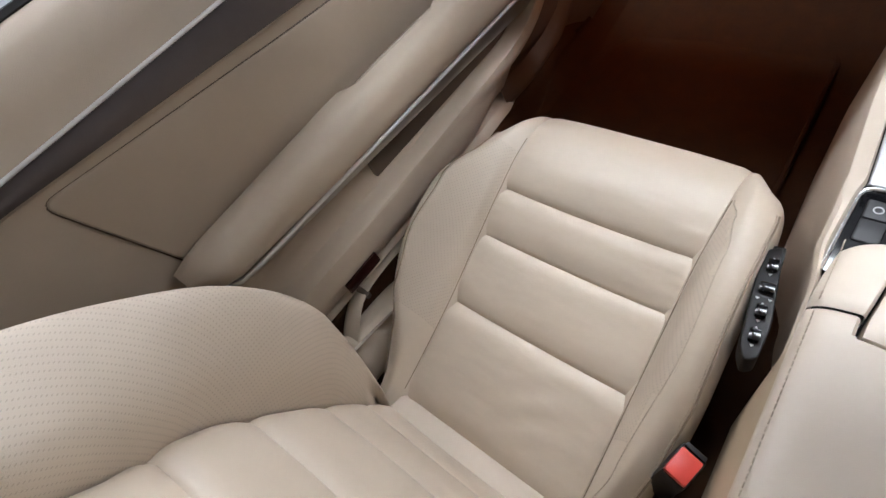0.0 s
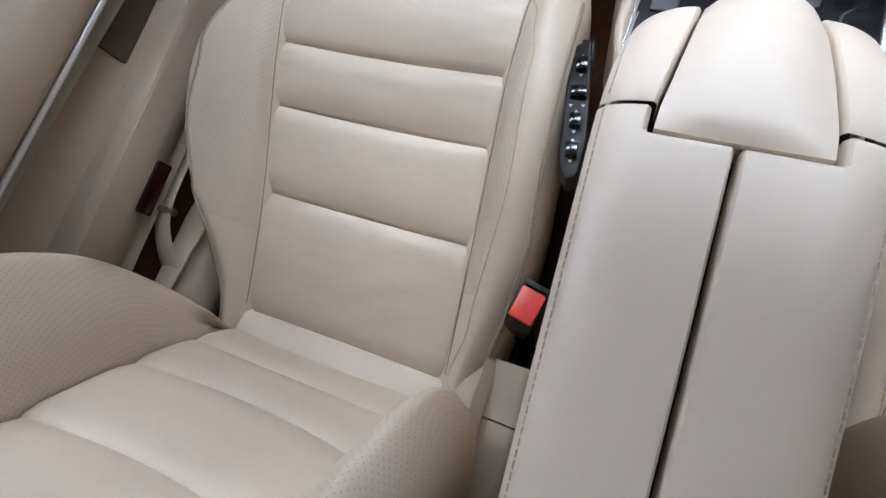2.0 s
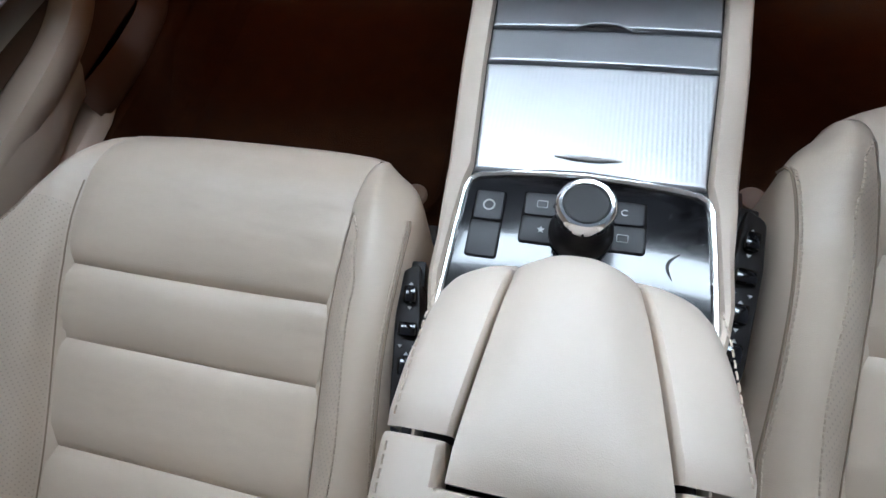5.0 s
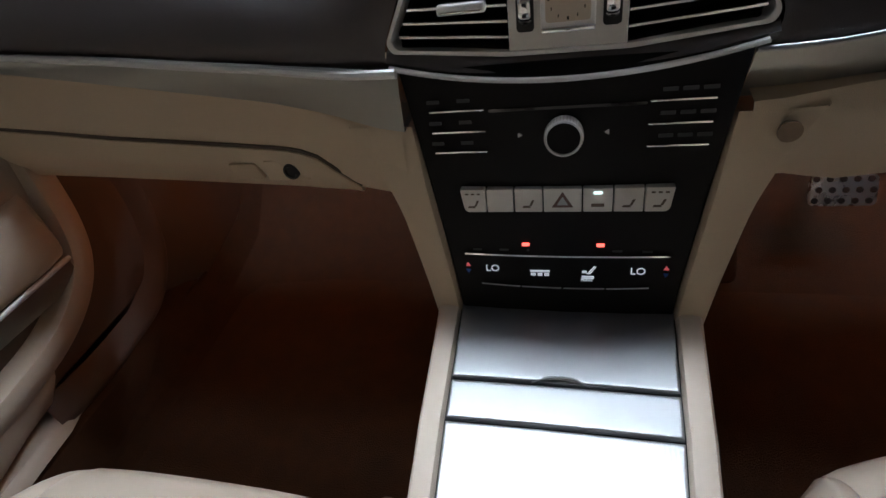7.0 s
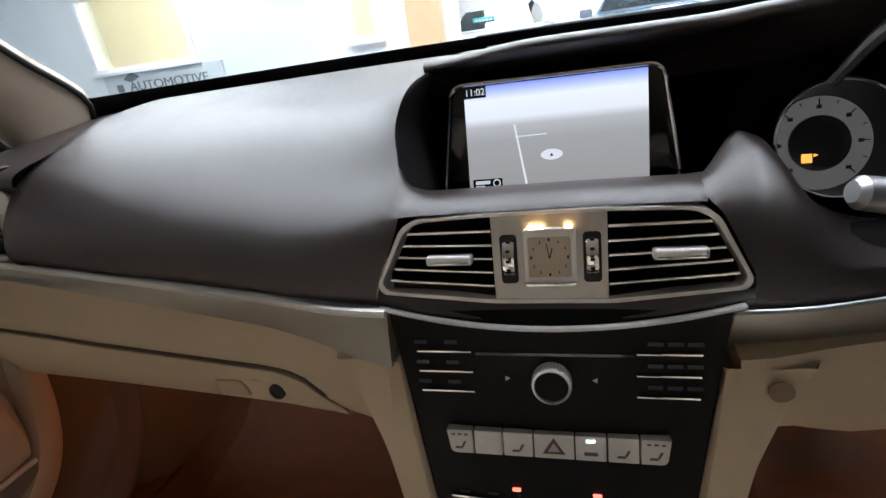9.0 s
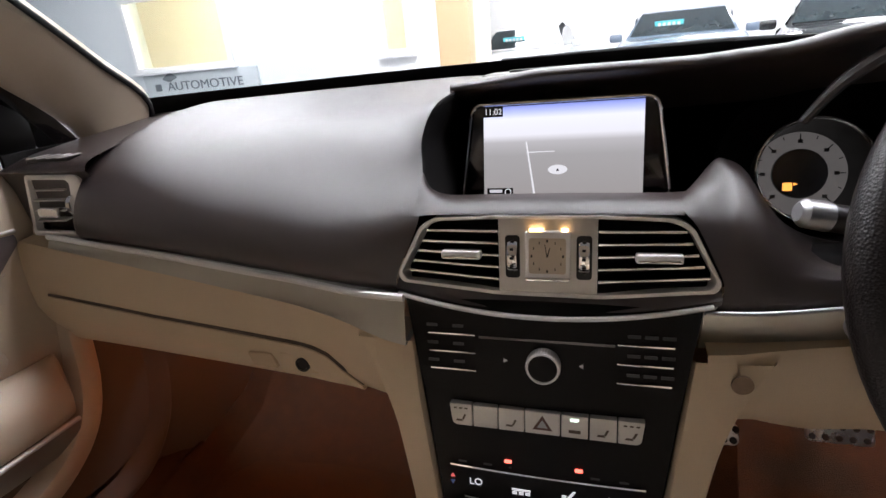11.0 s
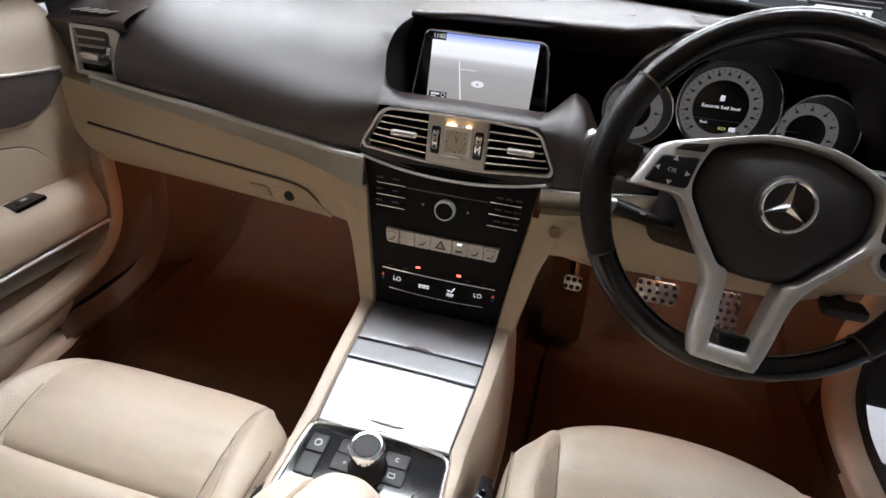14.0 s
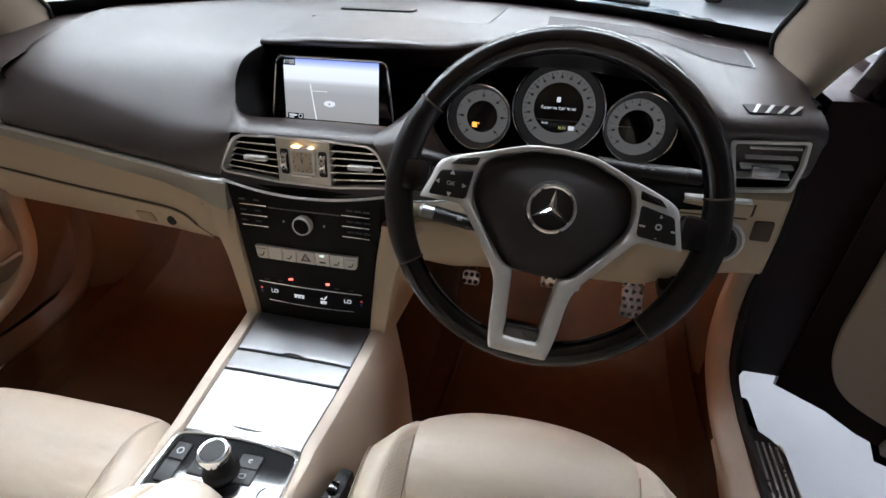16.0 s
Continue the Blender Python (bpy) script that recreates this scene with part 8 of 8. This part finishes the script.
for s in (-1, 1):
    part("spoke_root", box(B(), (s * 0.150, 0.002, -0.016), (0.030, 0.036, 0.022), 0.008, W), M_WHEEL, wh)
    kp = part("key_pad", prism(B(), round_poly([(s * 0.087, 0.021), (s * 0.122, 0.015), (s * 0.131, -0.013), (s * 0.090, -0.011)], 0.004), 0.004, 0.0085, W, 0.0015), M_BLACK, wh, "black four-way key pad")
    part("key", prism(B(), round_poly([(s * 0.0835, 0.0352), (s * 0.1050, 0.0300), (s * 0.1125, 0.0228), (s * 0.0850, 0.0262)], 0.002), 0.004, 0.008, W, 0.001), M_BLACK, wh)
    c = (s * 0.1085, 0.0025)
    if s < 0:
        words("key_mark", "OK", 0.0062, W @ Matrix.Translation((*c, 0.0090)), M_MARK, kp)
        for k in range(4):
            a = radians(90 * k)
            p = Vector((c[0] + 0.0140 * math.cos(a), c[1] + 0.0112 * math.sin(a)))
            tri = [(p.x + 0.0030 * math.cos(a + t), p.y + 0.0030 * math.sin(a + t)) for t in (0, radians(120), radians(240))]
            part("arrow_mark", prism(B(), tri, 0.0084, 0.0092, W), M_MARK, kp)
    else:
        words("key_mark", "+", 0.0085, W @ Matrix.Translation((c[0], c[1] + 0.010, 0.0090)), M_MARK, kp)
        words("key_mark", "-", 0.0095, W @ Matrix.Translation((c[0], c[1] - 0.011, 0.0090)), M_MARK, kp)
        part("key_mark", lathe(B(), [(0.0035, 0.0090), (0.0025, 0.0092), (0.0018, 0.009)], W @ Matrix.Translation((c[0], c[1], 0)), 14), M_MARK, kp)
        part("key_mark", box(B(), (c[0] - 0.016, c[1] - 0.002, 0.0089), (0.006, 0.002, 0.0006), 0, W @ pose(0, 0, 0)), M_MARK, kp)
        part("key_mark", box(B(), (c[0] + 0.016, c[1] - 0.002, 0.0089), (0.006, 0.002, 0.0006), 0, W), M_MARK, kp)
part("spoke_slot", raised(rounded(-0.0205, -0.151, 0.0205, -0.134, 0.004), -0.014, 0.0012, 0.002), M_GLOSS, wh)
part("column_hub", lathe(B(), [(0.05, -0.05), (0.055, -0.09), (0.06, -0.14)], W, 28), M_BLACK, wh)
# column shroud and stalks
col = thing("steering_column", (0.35, 0.0, 0.62), "black steering column shroud with stalks", "steering column")
part("shroud", loft(B(), [[W @ Vector((a * k, b * k - d, w)) for a, b in round_poly([(-0.062, -0.055), (0.062, -0.055), (0.07, 0.02), (0.04, 0.045), (-0.04, 0.045), (-0.07, 0.02)], 0.02)] for k, d, w in ((0.9, 0.0, -0.075), (1.0, 0.0, -0.085), (1.05, 0.01, -0.16), (1.05, 0.03, -0.25))], cyclic=True, cap=True), M_BLACK, col)
for s, vv, ln, nm in ((-1, 0.019, 0.170, "wiper_stalk"), (1, 0.058, 0.150, "gear_stalk"), (-1, -0.048, 0.134, "cruise_stalk")):
    pts = [W @ Vector((s * 0.05, vv, -0.105)), W @ Vector((s * 0.09, vv, -0.098)), W @ Vector((s * ln, vv + 0.004, -0.088))]
    stalk = part(nm, tube(B(), pts, [0.009, 0.0105, 0.0115], 12, flat=0.8), M_BLACK, col, "black control stalk")
    e0, e1 = pts[-1], W @ Vector((s * (ln + 0.018), vv + 0.005, -0.086))
    part("tip", tube(B(), [e0, lerp(e0, e1, 0.8), e1], [0.0112, 0.0108, 0.007], 14, flat=0.85), M_ALUD if s < 0 else M_BLACK, stalk, "silver stalk tip" if s < 0 else "black stalk tip")
    for k in range(3):
        part("stalk_mark", box(B(), (s * (0.100 + 0.012 * k), vv + 0.004, -0.0855), (0.006, 0.003, 0.001), 0, W), M_MARK, stalk)

# ---- instruments ----
ins_t = thing("instrument_cluster", (0.353, 0.22, 0.67), "black instrument cluster with three chrome ringed dials", "instruments")
IM = frame_on((0.3487, 0.1975, 0.7437), (1, 0, 0), (0, 0.33, 1))
part("backing", prism(B(), round_poly([(-0.185, -0.075), (0.185, -0.075), (0.19, 0.03), (0.12, 0.09), (0.04, 0.11), (-0.04, 0.11), (-0.12, 0.09), (-0.19, 0.03)], 0.03), -0.03, -0.012, IM), M_DASHB, ins_t)


def gauge(cx, cy, r, r_face, r_core, nticks, a0, a1, needle, name):
    g = part(name, lathe(B(), [(r_face * 1.04, -0.014), (r, 0.028), (r * 0.965, 0.029), (r_face * 1.01, -0.0125)], IM @ Matrix.Translation((cx, cy, 0)), 56), M_BLACK, ins_t, "black round dial bowl")
    part("chrome_ring", tube(B(), [IM @ Vector((cx + r * math.cos(a), cy + r * math.sin(a), 0.029)) for a in [2 * math.pi * k / 56 for k in range(56)]], 0.0016, 8, closed=True, up=tuple(IM.to_3x3() @ Vector((0, 0, 1)))), M_CHROME, g)
    part("dial_face", lathe(B(), [(r_face, -0.0125), (r_face, -0.0105), (r_core, -0.0105)], IM @ Matrix.Translation((cx, cy, 0)), 56), M_DIAL, g, "silver grey dial ring")
    part("dial_core", lathe(B(), [(r_core, -0.0104), (r_core * 0.98, -0.0085), (0.0, -0.0085)], IM @ Matrix.Translation((cx, cy, 0)), 40), M_GLOSS, g)
    bm = B()
    for k in range(nticks):
        a = radians(lerp(a0, a1, k / (nticks - 1)))
        long = k % 2 == 0
        rr = r_face * 0.95
        box(bm, (rr - (0.003 if long else 0.0015), 0, -0.0102), (0.006 if long else 0.003, 0.0009, 0.0005), 0, IM @ Matrix.Translation((cx, cy, 0)) @ Matrix.Rotation(a, 4, "Z"))
    tagged(part("tick_marks", bm, M_BLACK, g), kind="stuff")
    bm = B()
    for k in range(0, nticks, 2):
        a = radians(lerp(a0, a1, k / (nticks - 1)))
        rr = (r_face + r_core) / 2 - 0.001
        box(bm, (cx + rr * math.cos(a), cy + rr * math.sin(a), -0.0102), (0.0042, 0.0034, 0.0004), 0.0, IM)
    tagged(part("numeral_bars", bm, M_DASH, g), kind="stuff")
    if needle is not None:
        part("needle", box(B(), (r_core * 0.55 + r_face * 0.2, 0, -0.0075), (r_core * 0.9 + r_face * 0.15, 0.0007, 0.001), 0, IM @ Matrix.Translation((cx, cy, 0)) @ Matrix.Rotation(radians(needle), 4, "Z")), M_MARK, g)
    return g


g1 = gauge(-0.1165, -0.0133, 0.0477, 0.041, 0.0245, 13, 225, -45, None, "fuel_gauge")
g2 = gauge(0.0, 0.008, 0.0663, 0.055, 0.0376, 33, 225, -45, None, "speedometer")
gauge(0.1172, -0.0115, 0.0500, 0.0415, 0.0255, 17, 225, -45, 182, "rev_counter")
part("fuel_lamp", prism(B(), round_poly([(-0.134, -0.026), (-0.126, -0.026), (-0.126, -0.018), (-0.134, -0.018)], 0.001), -0.0084, -0.0070, IM @ Matrix.Translation((0.003, -0.0042, 0))), M_FUEL, g1, "lit amber fuel lamp")
part("fuel_lamp", prism(B(), [(-0.1245, -0.021), (-0.121, -0.0195), (-0.1245, -0.018)], -0.0084, -0.0070, IM @ Matrix.Translation((0.003, -0.0042, 0))), M_FUEL, g1)
MS = IM @ Matrix.Translation((0, 0.008, 0)) @ Matrix.Diagonal((0.86, 0.86, 1, 1)) @ Matrix.Translation((0, -0.008, 0))
words("message", "Reserve fuel level", 0.0086, MS @ Matrix.Translation((0, 0.008, -0.0078)), M_WHITE, g2)
part("message_icon", prism(B(), round_poly([(-0.0045, 0.018), (0.0025, 0.018), (0.0025, 0.027), (-0.0045, 0.027)], 0.001), -0.0084, -0.0076, MS), M_WHITE, g2)
words("eco_readout", "ECO", 0.0062, MS @ Matrix.Translation((0.010, -0.026, -0.0078)), mat("readout_yellow", (0.8, 0.75, 0.3), 0.5, var=0.0, emit=(0.8, 0.75, 0.25), estr=0.6), g2)
part("readout_strip", prism(B(), rounded(-0.036, -0.0135, 0.036, -0.0125, 0.0004), -0.0084, -0.0078, MS), M_MARK, g2)
words("menu_readout", "Back", 0.0062, MS @ Matrix.Translation((-0.021, -0.0185, -0.0078)), M_WHITE, g2)
part("readout_bar", prism(B(), rounded(0.021, -0.029, 0.031, -0.022, 0.0008), -0.0084, -0.0078, MS), M_WHITE, g2)

# ---- pedals ----
ped = thing("pedals", (0.4, 0.40, 0.13), "drilled steel pedals with black rubber studs", "pedal set")


def pedal(c, w, h, tilt, name, nx, ny, arm_to):
    M = pose(*c) @ pose(0, 0, 0, 90 - tilt)
    p = part(name, prism(B(), rounded(-w / 2, -h / 2, w / 2, h / 2, 0.008), -0.005, 0.003, M, 0.002), M_STEEL, ped, "drilled steel pedal plate")
    for i in range(nx):
        for j in range(ny):
            part("stud", lathe(B(), [(0.0048, 0.002), (0.0048, 0.0048), (0.0, 0.0055)], M @ Matrix.Translation((-w / 2 + w * (i + 0.5 + 0.25 * (j % 2) - 0.12) / nx, -h / 2 + h * (j + 0.5) / ny, 0)), 10), M_RUBBER, p)
    part("pedal_arm", tube(B(), [M @ Vector((0, 0, -0.006)), M @ Vector((0, 0.05, -0.05)), arm_to], 0.010, 8), M_BLACK, p)


pedal((0.405, 0.400, 0.280), 0.090, 0.050, 28, "brake_pedal", 5, 3, (0.41, 0.50, 0.50))
pedal((0.580, 0.450, 0.220), 0.050, 0.11, 38, "accelerator_pedal", 3, 6, (0.57, 0.54, 0.40))
pedal((0.214, 0.270, 0.350), 0.036, 0.030, 28, "parking_brake_pedal", 3, 2, (0.2, 0.42, 0.50))
part("footrest", prism(B(), rounded(-0.045, -0.10, 0.045, 0.10, 0.015), -0.02, 0.0, pose(0.215, 0.36, 0.25) @ pose(0, 0, 0, 52), 0.006), M_CARPET, ped)

# ---- unseen roof and rear window, added to close the cabin and shape its light ----
rings = []
for k in range(9):
    y = -0.16 - 1.45 * k / 8
    zt = 1.225 + 0.05 * math.sin(math.pi * min(1, k / 6)) - 0.12 * max(0, (k - 5) / 3) ** 2
    rings.append([(x, y, zt - 0.16 * (abs(x) / 0.60) ** 4 * 0.5 - (0.02 if abs(x) > 0.55 else 0)) for x in [-0.60 + 1.2 * j / 14 for j in range(15)]])
part("unseen_roof_lining", loft(B(), rings), mat("headliner", (0.52, 0.45, 0.36), 0.9, grain=0.3, gscale=600, var=0.04), bodyshell, "beige roof lining, unseen, added to shield the cabin")
rings = [[(p[0] * 1.04, p[1] - 0.01, p[2] + 0.03) for p in r] for r in rings]
part("unseen_roof_skin", loft(B(), rings), M_PAINT, bodyshell, "dark brown painted roof, unseen, added to shield the cabin")
rings = []
for t in (0.0, 0.5, 1.0):
    rings.append([(x * lerp(0.60, 0.66, t), lerp(-1.60, -1.98, t) + 0.05 * x * x, lerp(1.10, 0.865, t)) for x in [-1 + k / 6 for k in range(13)]])
rw = part("rear_window", loft(B(), rings), M_PANE, bodyshell, "sloping rear window")
rw.visible_shadow = False
